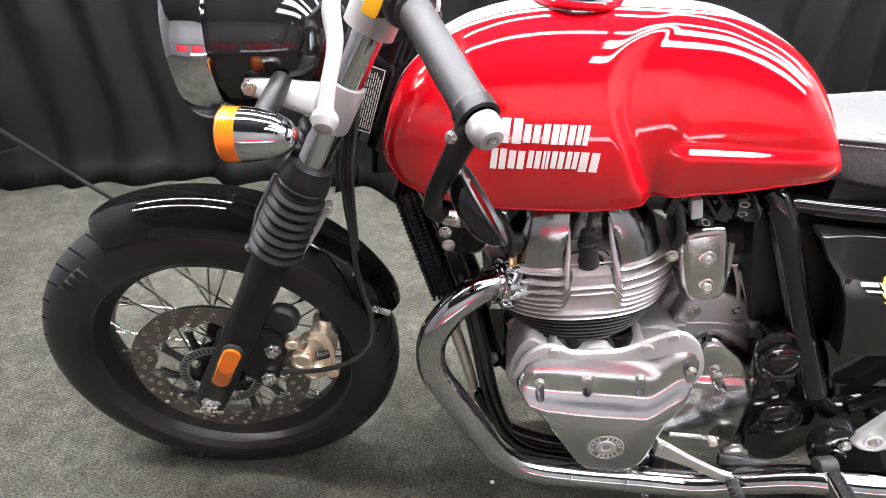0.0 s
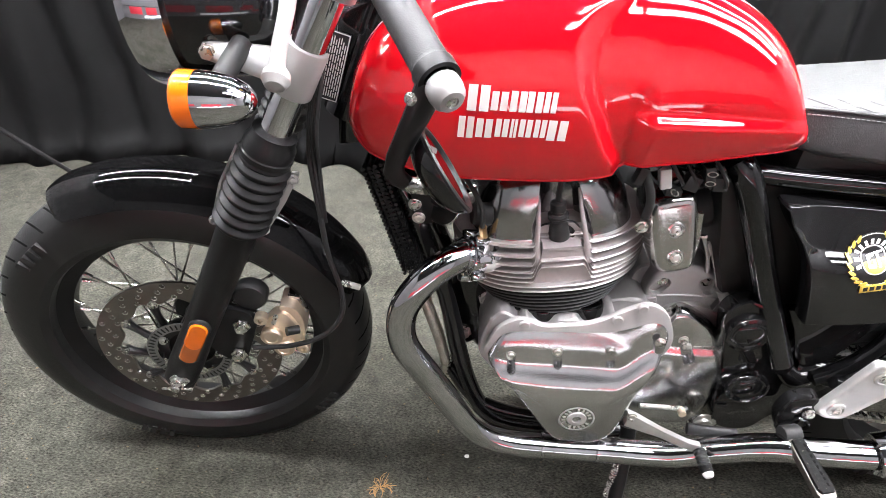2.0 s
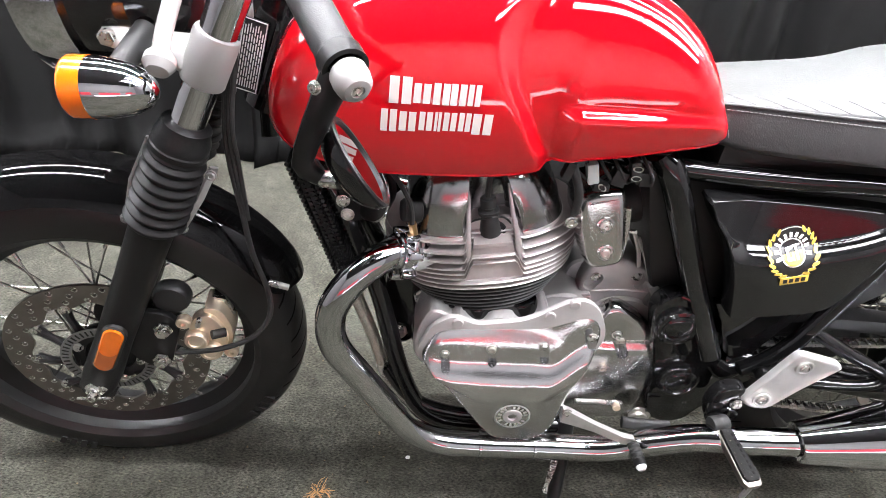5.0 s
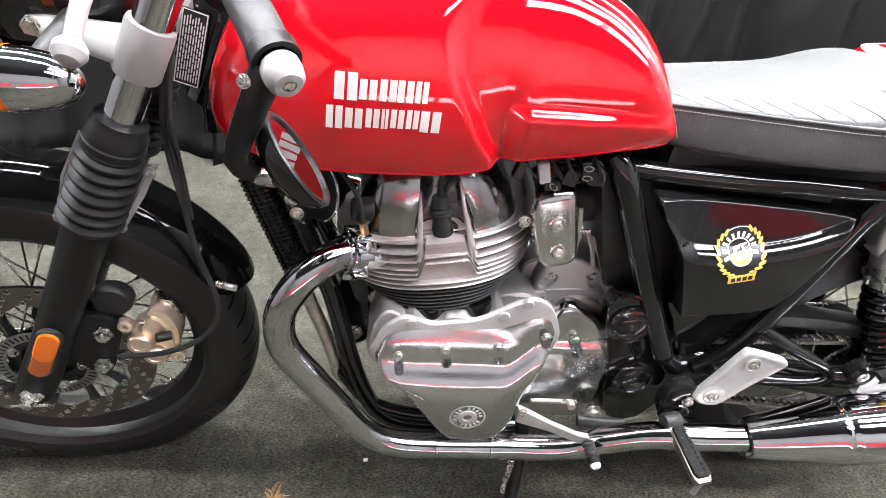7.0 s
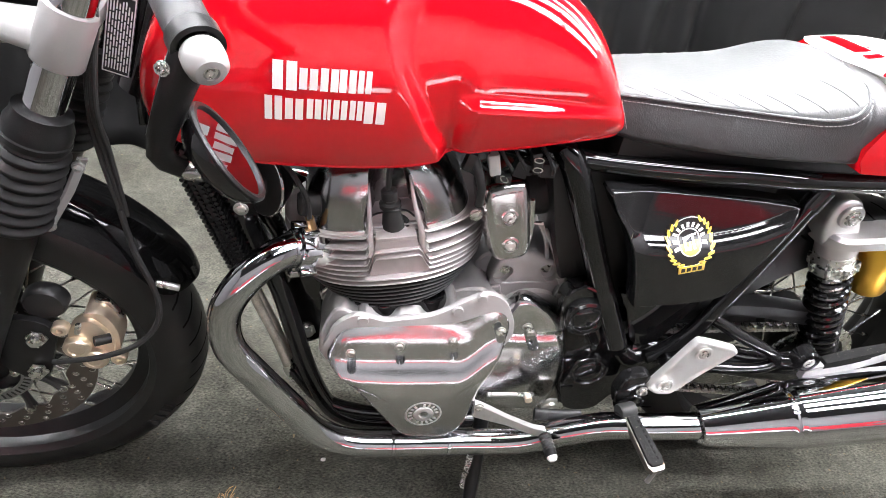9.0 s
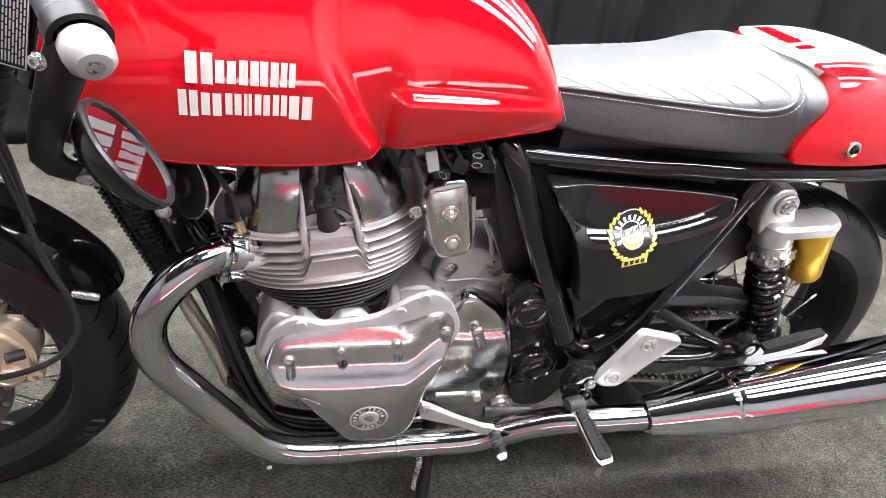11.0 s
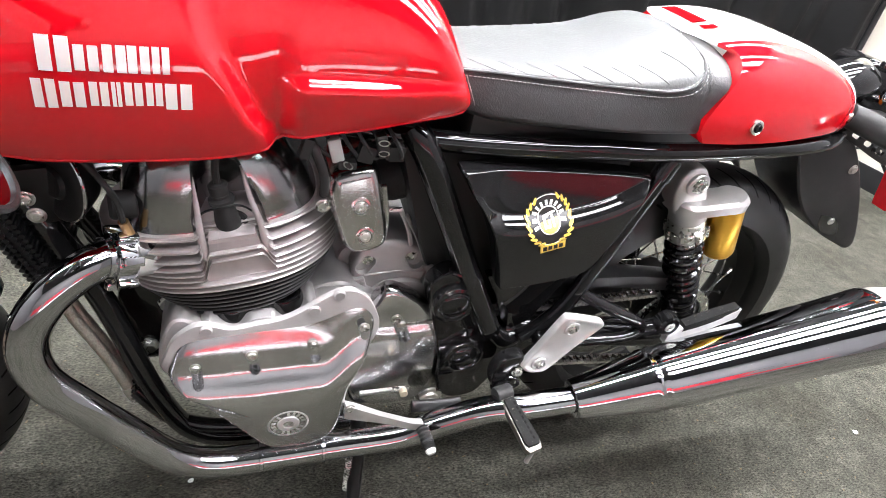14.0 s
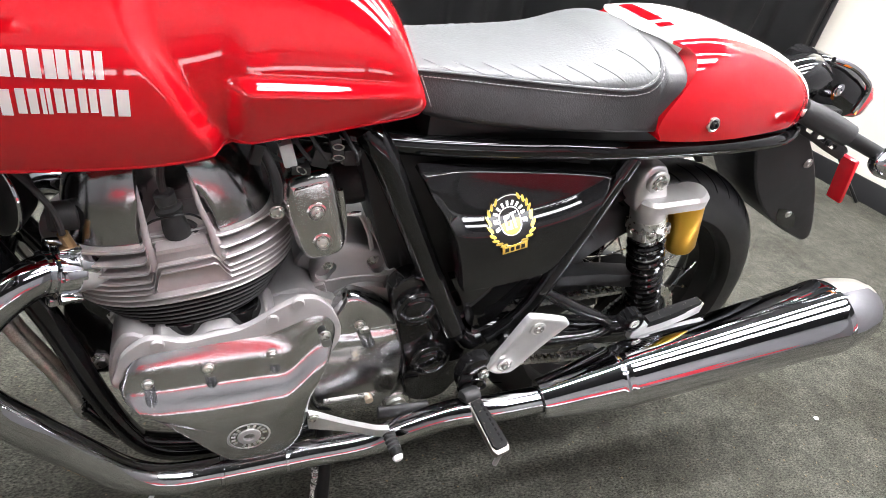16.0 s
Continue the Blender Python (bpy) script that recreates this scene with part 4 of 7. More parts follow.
def seat_rows(low):
    rings = []
    for i in range(81):
        x = SEAT_X0 + (SEAT_X1 - SEAT_X0) * i / 80
        if not low:
            x = min(x, SEAM_X - 0.0005)
        vs = min(1.0, lerp(seam_v, x))
        v0, v1 = (0.0, vs) if low else (vs, 1.0)
        half = [seat_point(x, v0 + (v1 - v0) * k / 22) for k in range(23)]
        puff = 0.0 if low else 0.0025
        row = []
        for sg in (-1, 1):
            seq = half if sg < 0 else list(reversed(half))
            for k, (y, z) in enumerate(seq):
                q = k if sg < 0 else 22 - k
                lead = 0.022 * max(0.0, 1 - (x - SEAT_X0) / 0.05) * (1 - min(1.0, (v0 + (v1 - v0) * q / 22) / 0.5))
                row.append(V((x + lead, sg * y, z + puff * math.sin(math.pi * 0.5 * min(1.0, q / 5)))))
        rings.append(row)
        if not low and x >= SEAM_X - 0.0005:
            break
    return rings


seat_bm = loft(seat_rows(True), caps=True)
for f in seat_bm.faces:
    c = f.calc_center_median()
    if c.x > SEAM_X + 0.0015 and c.z > 0.838:
        f.material_index = 1
seat = part("seat", seat_bm, [M_SEAT_SIDE, M_SEAT_TOP], bike, "single cafe racer seat with grey quilted top and black sides", sharp=60)
part("seat_top", loft(seat_rows(False), caps=True), M_SEAT_TOP, seat, "smooth grey vinyl seat top with pressed flutes", sharp=60)
part("seat_base", box(1.100, 0, 0.736, 0.38, 0.150, 0.044, 0.008), M_PLASTIC, seat, "black plastic seat base")
stitch_me = finish(tube([(0, 0, 0), (0.0036, 0, 0)], 0.00055, 5), M_THREAD)
for sgn in (-1, 1):
    pts = []
    for i in range(70):
        x = SEAT_X0 + 0.004 + (SEAM_X - 0.0015 - SEAT_X0 - 0.004) * (1 - (1 - i / 69) ** 1.6)
        y, z = seat_point(x, lerp(seam_v, x))
        pts.append((x, sgn * (y + 0.0004), z + 0.0006))
    part("piping", tube(pts, 0.0022, 8), M_SEAT_SIDE, seat)
    for dv in (-0.055, 0.02):
        last = None
        for i in range(240):
            x = SEAT_X0 + 0.006 + (SEAM_X - 0.004 - SEAT_X0) * i / 240
            if x > SEAM_X - 0.003:
                break
            y, z = seat_point(x, lerp(seam_v, x) + dv)
            p = V((x, sgn * (y + 0.0007), z + 0.0008))
            if last is None or (p - last).length > 0.0055:
                y2, z2 = seat_point(x + 0.002, lerp(seam_v, x + 0.002) + dv)
                q = (V((x + 0.002, sgn * (y2 + 0.0007), z2 + 0.0008)) - p).to_track_quat("X", "Z").to_matrix().to_4x4()
                part("stitch", stitch_me, None, seat, m=Matrix.Translation(p) @ q)
                last = p
    # pressed flutes on the top, running inwards from the seam
    for i in range(8):
        x = 0.925 + 0.0365 * i
        pts = []
        for k in range(10):
            v = lerp(seam_v, x) + 0.06 + 0.20 * k / 9
            xx = x - 0.030 * k / 9
            y, z = seat_point(xx, v)
            pts.append((xx, sgn * y, z + 0.0024))
        part("flute", tube(pts, [0.0003] + [0.0010] * 8 + [0.0003], 6), M_SEAT_TOP, seat)
for i in range(14):
    y, z = seat_point(SEAT_X0 + 0.007, 0.04 + 0.42 * i / 14)
    part("stitch", stitch_me, None, seat, m=Matrix.Translation((SEAT_X0 + 0.009 + 0.022 * (1 - i / 14), -y - 0.0009, z)) @ Matrix.Rotation(radians(-105), 4, "Y"))

# -- tail cowl --
TAIL_X1 = 1.602
tail_top = smooth_table([(1.15, 0.859), (1.20, 0.8650), (1.25, 0.8745), (1.32, 0.8810), (1.40, 0.8735), (1.48, 0.855), (1.54, 0.833), (1.58, 0.810), (1.602, 0.785)])
tail_low = smooth_table([(1.20, 0.751), (1.30, 0.750), (1.40, 0.7505), (1.50, 0.753), (1.602, 0.757)])
tail_half = smooth_table([(1.20, 0.1445), (1.28, 0.1450), (1.36, 0.137), (1.45, 0.120), (1.52, 0.102), (1.57, 0.080), (1.602, 0.050)])


def tail_edge(u):
    """Front edge of the cowl: forward at the bottom, swept back up the side, forward again on top."""
    return 1.209 + 0.012 * (1 - ease(0.0, 0.09, u)) + 0.046 * ease(0.10, 0.60, u) - 0.050 * ease(0.64, 1.0, u)


def tail_mesh():
    rings = []
    for i in range(61):
        s = i / 60
        row = []
        half = []
        for k in range(33):
            u = k / 32
            x = tail_edge(u) + (TAIL_X1 - tail_edge(u)) * (s ** 0.9)
            zt, zl, w = lerp(tail_top, x), lerp(tail_low, x), lerp(tail_half, x)
            a = u * math.pi / 2
            y = w * max(0.0, math.cos(a)) ** 0.48 * (0.985 + 0.02 * math.sin(2 * a))
            z = zl + (zt - zl) * math.sin(a) ** 0.95
            half.append((x, y, z))
        row = [V((x, -y, z)) for x, y, z in half] + [V((x, y, z)) for x, y, z in reversed(half[:-1])]
        rings.append(row)
    return loft(rings)


tail = part("tail_cowl", tail_mesh(), M_TAIL, bike, "red seat cowl with white centre band", sharp=60)
def cowl_decal(x0, x1, y0, y1):
    """A red strip laid over the cowl's crown."""
    bm = bmesh.new()
    grid = []
    for i in range(5):
        row = []
        for k in range(9):
            x, y = x0 + (x1 - x0) * i / 4, y0 + (y1 - y0) * k / 8
            w, zt, zl = lerp(tail_half, x), lerp(tail_top, x), lerp(tail_low, x)
            a = math.acos(min(1.0, abs(y) / w) ** (1 / 0.48))
            row.append(bm.verts.new((x, y, zl + (zt - zl) * math.sin(a) ** 0.95 + 0.0012)))
        grid.append(row)
    for i in range(4):
        for k in range(8):
            bm.faces.new((grid[i][k], grid[i + 1][k], grid[i + 1][k + 1], grid[i][k + 1]))
    bmesh.ops.solidify(bm, geom=bm.faces[:], thickness=0.0006)
    return bm


for span in ((1.236, 1.262, -0.018, 0.060), (1.236, 1.262, -0.044, -0.030)):
    part("cowl_strip", cowl_decal(*span), M_RED, tail, "red strip across the white band")
b1 = part("cowl_bolt", lathe([(0.0105, -0.004), (0.0105, 0.003), (0.0085, 0.004), (0.007, 0.0025), (0.0, 0.0025)], (1.303, -0.1415, 0.776), (0, -1, 0.15), 24), M_STEEL, tail)
part("bolt_head", bolt((1.303, -0.1435, 0.776), (0, -1, 0.15), 0.005, 0.005), M_BLACK, b1)
part("cowl_bolt", lathe([(0.007, 0), (0.007, 0.003), (0.0, 0.004)], (1.560, -0.0835, 0.772), (0.5, -0.85, 0), 16), M_STEEL, tail)

# tail lamp, rear signal, reflector, flap
def lamp_ring(x, w, z0, z1):
    return [V((x + 0.10 * (k - 0.5) * (z1 - z0), y * w, z0 + (z1 - z0) * k)) for y, k in ((-0.85, 0.0), (-1, 0.15), (-1, 0.7), (-0.85, 0.93), (-0.6, 1), (0.6, 1), (0.85, 0.93), (1, 0.7), (1, 0.15), (0.85, 0.0))]


tl = part("tail_lamp", loft([lamp_ring(*r) for r in ((1.600, 0.034, 0.800, 0.842), (1.615, 0.044, 0.785, 0.850), (1.655, 0.050, 0.770, 0.846), (1.700, 0.053, 0.758, 0.832), (1.735, 0.053, 0.750, 0.815))]), M_BLACK, bike, "black tail lamp with chrome trim and red lens", sharp=50)
part("lens", loft([lamp_ring(*r) for r in ((1.735, 0.053, 0.750, 0.815), (1.765, 0.052, 0.748, 0.808), (1.782, 0.046, 0.753, 0.798))]), M_RED_LENS, tl, "red tail lamp lens", sharp=50)
part("chrome_trim", tube([(1.618, -0.045, 0.848), (1.66, -0.052, 0.842), (1.705, -0.0545, 0.826), (1.738, -0.0545, 0.805), (1.738, -0.0545, 0.760)], 0.0048, 10, 4), M_CHROME, tl, "chrome trim")
part("lamp_screw", bolt((1.665, -0.052, 0.800), LEFT, 0.0085, 0.003), M_CHROME, tl)
part("neck", tube([(1.525, -0.02, 0.785), (1.560, -0.022, 0.800), (1.600, -0.020, 0.812), (1.635, -0.015, 0.810)], [0.036, 0.037, 0.036, 0.034], 26, 4), M_BLACK, tl, "thick black curved neck")
rbk = part("ribbed_block", box(1.655, -0.055, 0.758, 0.050, 0.030, 0.028, 0.003), M_PLASTIC, tl)
for k in range(6):
    part("rib", box(1.635 + 0.008 * k, -0.071, 0.758, 0.003, 0.003, 0.026, 0.0005), M_PLASTIC, rbk)
turn_signal((1.735, -0.165, 0.72), (1, -0.05, 0), (1.56, -0.07, 0.775), None, "chrome rear turn signal on a black stem")
part("stem_sleeve", tube([(1.568, -0.074, 0.772), (1.60, -0.092, 0.764), (1.650, -0.118, 0.748)], [0.019, 0.021, 0.019], 20, 3), M_RUBBER, bike, "black rubber stem sleeve")
BRK = Matrix.Translation((1.595, -0.070, 0.745)) @ Matrix.Rotation(radians(20), 4, "Y")
bar_o = smooth_outline([(0.0, -0.012), (0.05, -0.013), (0.165, -0.013), (0.175, 0.0), (0.165, 0.012), (0.05, 0.013), (0.0, 0.012)], 2)
rb = part("reflector_bracket", moved(carved(slab(bar_o, -0.002, 0.002, 0.0005), *[pill((0.022 + 0.045 * k, 0.01, 0), (0.040 + 0.045 * k, 0.01, 0), 0.005, LEFT, 0.02) for k in (0, 1, 2)]), BRK), M_SATIN, bike, "black slotted steel reflector bracket")
part("bracket_bolt", bolt((1.690, -0.0725, 0.712), LEFT, 0.007, 0.006, False), M_SATIN, rb)
part("red_reflector", box(1.806, -0.07, 0.630, 0.010, 0.032, 0.100, 0.003, Matrix.Rotation(radians(-20), 4, "Y")), M_RED_LENS, rb, "red rear reflector")
flap = smooth_outline([(1.50, 0.742), (1.535, 0.69), (1.58, 0.625), (1.64, 0.565), (1.72, 0.515), (1.805, 0.478), (1.838, 0.468), (1.846, 0.49), (1.80, 0.56), (1.725, 0.65), (1.64, 0.725), (1.57, 0.752)], 4)
flp = part("mud_flap", slab(flap, -0.060, 0.060, 0.008, 3), M_PLASTIC, bike, "black plastic rear mud flap")
part("flap_bolt", bolt((1.690, -0.0605, 0.662), LEFT, 0.007, 0.005), M_STEEL, flp)
part("flap_window", slab(smooth_outline([(1.690, 0.560), (1.745, 0.545), (1.770, 0.510), (1.715, 0.520)], 2), -0.0608, -0.0598, 0), M_BLACK, flp)
part("window_clip", bolt((1.728, -0.061, 0.545), LEFT, 0.006, 0.003), M_STEEL, flp)

# -- frame --


def both(name, pts, r, material=None, smooth=0, label=""):
    for sg in (1, -1):
        part(name, tube([(x, y * sg, z) for x, y, z in pts], r, 16, smooth), material or M_BLACK, bike, label)


both("seat_rail", [(0.70, -0.050, 0.728), (0.80, -0.060, 0.716), (0.90, -0.072, 0.710), (1.03, -0.092, 0.714), (1.10, -0.099, 0.717), (1.20, -0.106, 0.717), (1.36, -0.100, 0.719), (1.48, -0.094, 0.724), (1.55, -0.082, 0.728), (1.60, -0.055, 0.734)], 0.0145, None, 4)
both("frame_tube", [(0.836, -0.072, 0.728), (0.850, -0.083, 0.708), (0.883, -0.087, 0.643), (0.920, -0.091, 0.565), (0.957, -0.102, 0.485), (0.996, -0.116, 0.405)], 0.0190, None, 4)
both("frame_brace", [(1.220, -0.107, 0.706), (1.180, -0.112, 0.580), (1.132, -0.114, 0.441), (1.092, -0.115, 0.392), (1.060, -0.116, 0.372)], 0.0135, None, 3)
for sg in (1, -1):
    part("weld_boss", tube([(1.222, -0.106 * sg, 0.706), (1.210, -0.109 * sg, 0.676)], 0.0155, 14), M_BLACK, bike)
both("footrest_loop", [(1.140, -0.114, 0.468), (1.20, -0.128, 0.438), (1.27, -0.14, 0.405), (1.285, -0.142, 0.385), (1.25, -0.142, 0.370), (1.15, -0.138, 0.372), (1.08, -0.134, 0.385)], 0.0105, None, 4)
both("down_tube", [(0.345, -0.022, 0.70), (0.40, -0.035, 0.60), (0.455, -0.055, 0.46), (0.495, -0.075, 0.30), (0.545, -0.09, 0.205), (0.64, -0.095, 0.180), (0.80, -0.095, 0.185)], 0.0155, None, 5)
part("head_stock", rod((0.30, 0, 0.74), (0.365, 0, 0.90), 0.034, 24), M_BLACK, bike)
part("top_tube", tube([(0.33, 0, 0.80), (0.6, 0, 0.79), (0.82, 0, 0.73)], 0.025, 16, 3), M_BLACK, bike)
part("gusset", slab([(0.29, 0.70), (0.36, 0.71), (0.42, 0.82), (0.355, 0.90), (0.30, 0.88)], -0.028, 0.028, 0.004), M_BLACK, bike)

# frame side plate with pivot covers
plate = smooth_outline([(0.868, 0.505), (0.872, 0.530), (0.897, 0.545), (0.925, 0.530), (0.950, 0.500), (0.975, 0.440), (0.992, 0.412), (1.03, 0.400), (1.075, 0.382), (1.058, 0.360), (1.045, 0.330), (1.035, 0.300), (1.012, 0.302), (0.988, 0.268), (0.950, 0.262), (0.922, 0.280), (0.912, 0.312), (0.908, 0.36), (0.892, 0.42), (0.880, 0.46)], 4)
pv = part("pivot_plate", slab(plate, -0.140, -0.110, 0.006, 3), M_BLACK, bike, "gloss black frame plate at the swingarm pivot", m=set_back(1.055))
for x, z, r in ((0.908, 0.488, 0.034), (0.946, 0.372, 0.034)):
    c = part("pivot_cover", lathe([(r, -0.004), (r, 0.004), (r * 0.94, 0.009), (r * 0.80, 0.011), (r * 0.72, 0.010), (r * 0.66, 0.0115), (r * 0.60, 0.010), (r * 0.54, 0.0115), (r * 0.2, 0.013), (0.0, 0.013)], (x, -0.140, z), LEFT, 36), M_BLACK, pv)
part("weld_bead", tube([(0.897, -0.139, 0.543), (0.915, -0.141, 0.536), (0.928, -0.140, 0.520), (0.948, -0.141, 0.504)], [0.003, 0.0045, 0.0032, 0.0042], 8, 5), M_BLACK, pv)
part("tube_collar", tube([(0.992, -0.134, 0.412), (1.012, -0.136, 0.396), (1.032, -0.136, 0.402)], [0.015, 0.019, 0.016], 16, 3), M_BLACK, pv)

# -- side panel with badge --
panel_o = smooth_outline([(0.899, 0.6855), (0.903, 0.677), (0.9165, 0.655), (0.934, 0.632), (0.952, 0.598), (0.9705, 0.548), (0.982, 0.507), (0.990, 0.504), (1.035, 0.507), (1.100, 0.518), (1.130, 0.535), (1.158, 0.595), (1.178, 0.655), (1.188, 0.678), (1.176, 0.6825), (1.04, 0.6855), (0.918, 0.689)], 9)
CREASE = smooth_table([(0.90, 0.672), (0.928, 0.654), (0.946, 0.634), (0.978, 0.6245), (1.036, 0.6255), (1.087, 0.636), (1.128, 0.649), (1.158, 0.664), (1.20, 0.690)])
ROLL_D = np.linspace(0.0, 0.036, 73)
ROLL_SLOPE = np.interp(ROLL_D, (0.0, 0.003, 0.013, 0.023, 0.035), (1.42, 1.36, 0.86, 0.24, 0.0))
ROLL = np.cumsum(ROLL_SLOPE) * 0.0005
ROLL = ROLL[-1] - ROLL


def panel_depth(x, z):
    """A leaning upper field, a crease, and below it a swelling that rolls over into a flat field."""
    zc = lerp(CREASE, x)
    if z > zc:
        return 0.1385 - float(ROLL[0]) - 0.25 * (z - zc)
    return 0.1385 - float(np.interp(zc - z, ROLL_D, ROLL))


for sg in (-1, 1):
    rings = []
    pcx, pcz = 1.045, 0.60
    for f, back in [(0.0, 0.030), (0.0, 0.012), (0.006, 0.007), (0.014, 0.0035), (0.024, 0.001), (0.034, 0.0)] + [(0.042 + 0.008 * k, 0.0) for k in range(116)]:
        rings.append([V((xx, sg * (panel_depth(xx, zz) - back), zz)) for xx, zz in ((x + (pcx - x) * f, z + (pcz - z) * f) for x, z in panel_o)])
    sp = part("side_panel", loft(rings), M_BLACK, bike, "gloss black side panel with a round gold and white badge", sharp=60)
    if sg < 0:
        left_panel = sp
part("frame_gusset", slab([(0.975, 0.505), (0.9957, 0.470), (1.0237, 0.405), (1.045, 0.385), (1.075, 0.400), (1.120, 0.490), (1.125, 0.520), (1.05, 0.512)], -0.108, -0.090, 0.003), M_BLACK, bike, "flat black plate between the frame tubes")
badge_c = V((1.035, -0.1392, 0.6205))
bd = part("badge", lathe([(0.0405, -0.006), (0.0405, 0.0), (0.0, 0.0002)], badge_c, LEFT, 48), M_BLACK_DECAL, left_panel, "round black badge with gold laurel and white lettering bars")
bd.matrix_basis = Matrix.Translation(badge_c) @ Matrix.Rotation(radians(-15), 4, "Y") @ Matrix.Diagonal((0.84, 1, 0.84, 1)) @ Matrix.Translation(-badge_c)
part("badge_ring", ring(badge_c + V((0, -0.0004, 0)), LEFT, 0.0195, 0.0012, 40, 6, 0.3), M_WHITE_VINYL, bd)
part("badge_ring", ring(badge_c + V((0, -0.0004, 0)), LEFT, 0.0395, 0.0008, 48, 6, 0.3), M_WHITE_VINYL, bd)
part("badge_centre", lathe([(0.0182, 0), (0.0182, 0.0006), (0.0, 0.0007)], badge_c, LEFT, 36), M_BLACK_DECAL, bd)
half_disc = [(0.0178 * math.cos(radians(180 + 180 * k / 16)), 0.0178 * math.sin(radians(180 + 180 * k / 16))) for k in range(17)]
part("badge_lower_half", moved(slab(half_disc, -0.0012, -0.0004, 0), Matrix.Translation(badge_c)), M_GOLD_DECAL, bd)
for k in range(11):
    a = radians(-100 + 20 * k)
    c, s = math.sin(a), math.cos(a)
    bx = box(0, 0, 0, 0.0045, 0.0008, 0.0085, 0)
    part("badge_bar", moved(bx, Matrix.Translation(badge_c + V((0.0265 * c, -0.0006, 0.0265 * s))) @ Matrix.Rotation(a, 4, "Y")), M_WHITE_VINYL, bd)
leaf = smooth_outline([(0.0, 0.0), (0.0024, 0.003), (0.0022, 0.010), (0.0, 0.014), (-0.0022, 0.010), (-0.0024, 0.003)], 2)
leaf_me = finish(slab(leaf, -0.0004, 0.0004, 0), M_GOLD_DECAL)
for sg in (1, -1):
    for k in range(9):
        a = radians(sg * (160 - 15 * k))
        part("laurel_leaf", leaf_me, None, bd, m=Matrix.Translation(badge_c + V((0.0355 * math.sin(a), -0.0010, 0.0355 * math.cos(a)))) @ Matrix.Rotation(a - sg * radians(60), 4, "Y"))
for pts in ([(-0.011, 0.007), (0.001, 0.009), (0.0015, 0.005), (-0.007, 0.003), (-0.008, -0.004), (-0.003, -0.005), (-0.002, 0.0), (0.001, 0.0005), (0.0, -0.009), (-0.012, -0.008)],
            [(0.001, 0.010), (0.013, 0.0115), (0.013, 0.008), (0.0085, 0.0075), (0.008, -0.009), (0.004, -0.009), (0.0045, 0.0065), (0.001, 0.006)]):
    bx = slab([(x, z) for x, z in pts], -0.0014, -0.0006, 0)
    part("badge_shape", moved(bx, Matrix.Translation(badge_c + V((0, -0.0006, 0)))), M_WHITE_VINYL, bd)
part("badge_plate", box(*(badge_c + V((0.001, -0.0008, -0.046))), 0.046, 0.0012, 0.015, 0.0004), M_GOLD_DECAL, bd)
for k in range(4):
    part("badge_bar", box(*(badge_c + V((-0.014 + 0.0098 * k, -0.0016, -0.046))), 0.0066, 0.0008, 0.008, 0), M_BLACK_DECAL, bd)
# the badge follows the panel's roll
for ob in [bd] + list(bd.children):
    bm = bmesh.new()
    bm.from_mesh(ob.data)
    bmesh.ops.triangulate(bm, faces=bm.faces)
    if not ob.name.startswith(("laurel_leaf", "badge_ring")):
        bmesh.ops.subdivide_edges(bm, edges=bm.edges, cuts=5, use_grid_fill=True)
    own = Matrix() if ob == bd else ob.matrix_basis
    lift = 0.0 if ob == bd else 0.0017 if ob.name.startswith("badge_shape") else 0.0010 if ob.name.startswith("badge_lower") else 0.0007
    for v in bm.verts:
        p = bd.matrix_basis @ own @ v.co
        v.co = own.inverted() @ (own @ v.co + V((0, 0.1385 - panel_depth(p.x, p.z) - lift, 0)))
    ob.data = ob.data.copy()
    bm.to_mesh(ob.data)
    bm.free()
part("inner_panel", slab([(0.82, 0.72), (0.87, 0.55), (0.93, 0.40), (1.03, 0.36), (1.12, 0.45), (1.20, 0.69)], -0.062, 0.062, 0.01), M_PLASTIC, bike, "black airbox and battery case")

# -- engine --
engine = tagged(new("engine"), "air-cooled parallel twin engine with polished covers and finned head")
engine.parent = bike
case = smooth_outline([(0.515, 0.40), (0.530, 0.455), (0.552, 0.478), (0.575, 0.465), (0.60, 0.440), (0.69, 0.452), (0.72, 0.468), (0.765, 0.476), (0.80, 0.452), (0.85, 0.420), (0.885, 0.385), (0.895, 0.35), (0.89, 0.30), (0.86, 0.265), (0.74, 0.235), (0.62, 0.235), (0.56, 0.30), (0.525, 0.36)], 4)
crank = part("crankcase", slab(case, -0.066, 0.112, 0.010, 3), M_CAST, engine, "cast aluminium crankcase")
flange_o = smooth_outline([(0.523, 0.40), (0.5275, 0.425), (0.536, 0.447), (0.5505, 0.463), (0.5688, 0.4735), (0.588, 0.470), (0.61, 0.462), (0.64, 0.466), (0.675, 0.472), (0.70, 0.4845), (0.725, 0.502), (0.749, 0.5145), (0.768, 0.5145), (0.7855, 0.503), (0.7985, 0.4830), (0.810, 0.450), (0.806, 0.420), (0.785, 0.38), (0.772, 0.33), (0.762, 0.28), (0.75, 0.240), (0.72, 0.222), (0.68, 0.221), (0.645, 0.230), (0.602, 0.285), (0.558, 0.352)], 4)
part("crankcase_half", slab(smooth_outline([(0.515, 0.40), (0.530, 0.455), (0.552, 0.470), (0.60, 0.440), (0.69, 0.448), (0.735, 0.470), (0.775, 0.460), (0.79, 0.40), (0.772, 0.30), (0.74, 0.245), (0.66, 0.240), (0.60, 0.28), (0.525, 0.36)], 4), -0.110, -0.060, 0.008, 3), M_CAST, engine)
part("gasket_flange", slab(flange_o, -0.128, -0.117, 0.003, 2), M_CAST, engine)
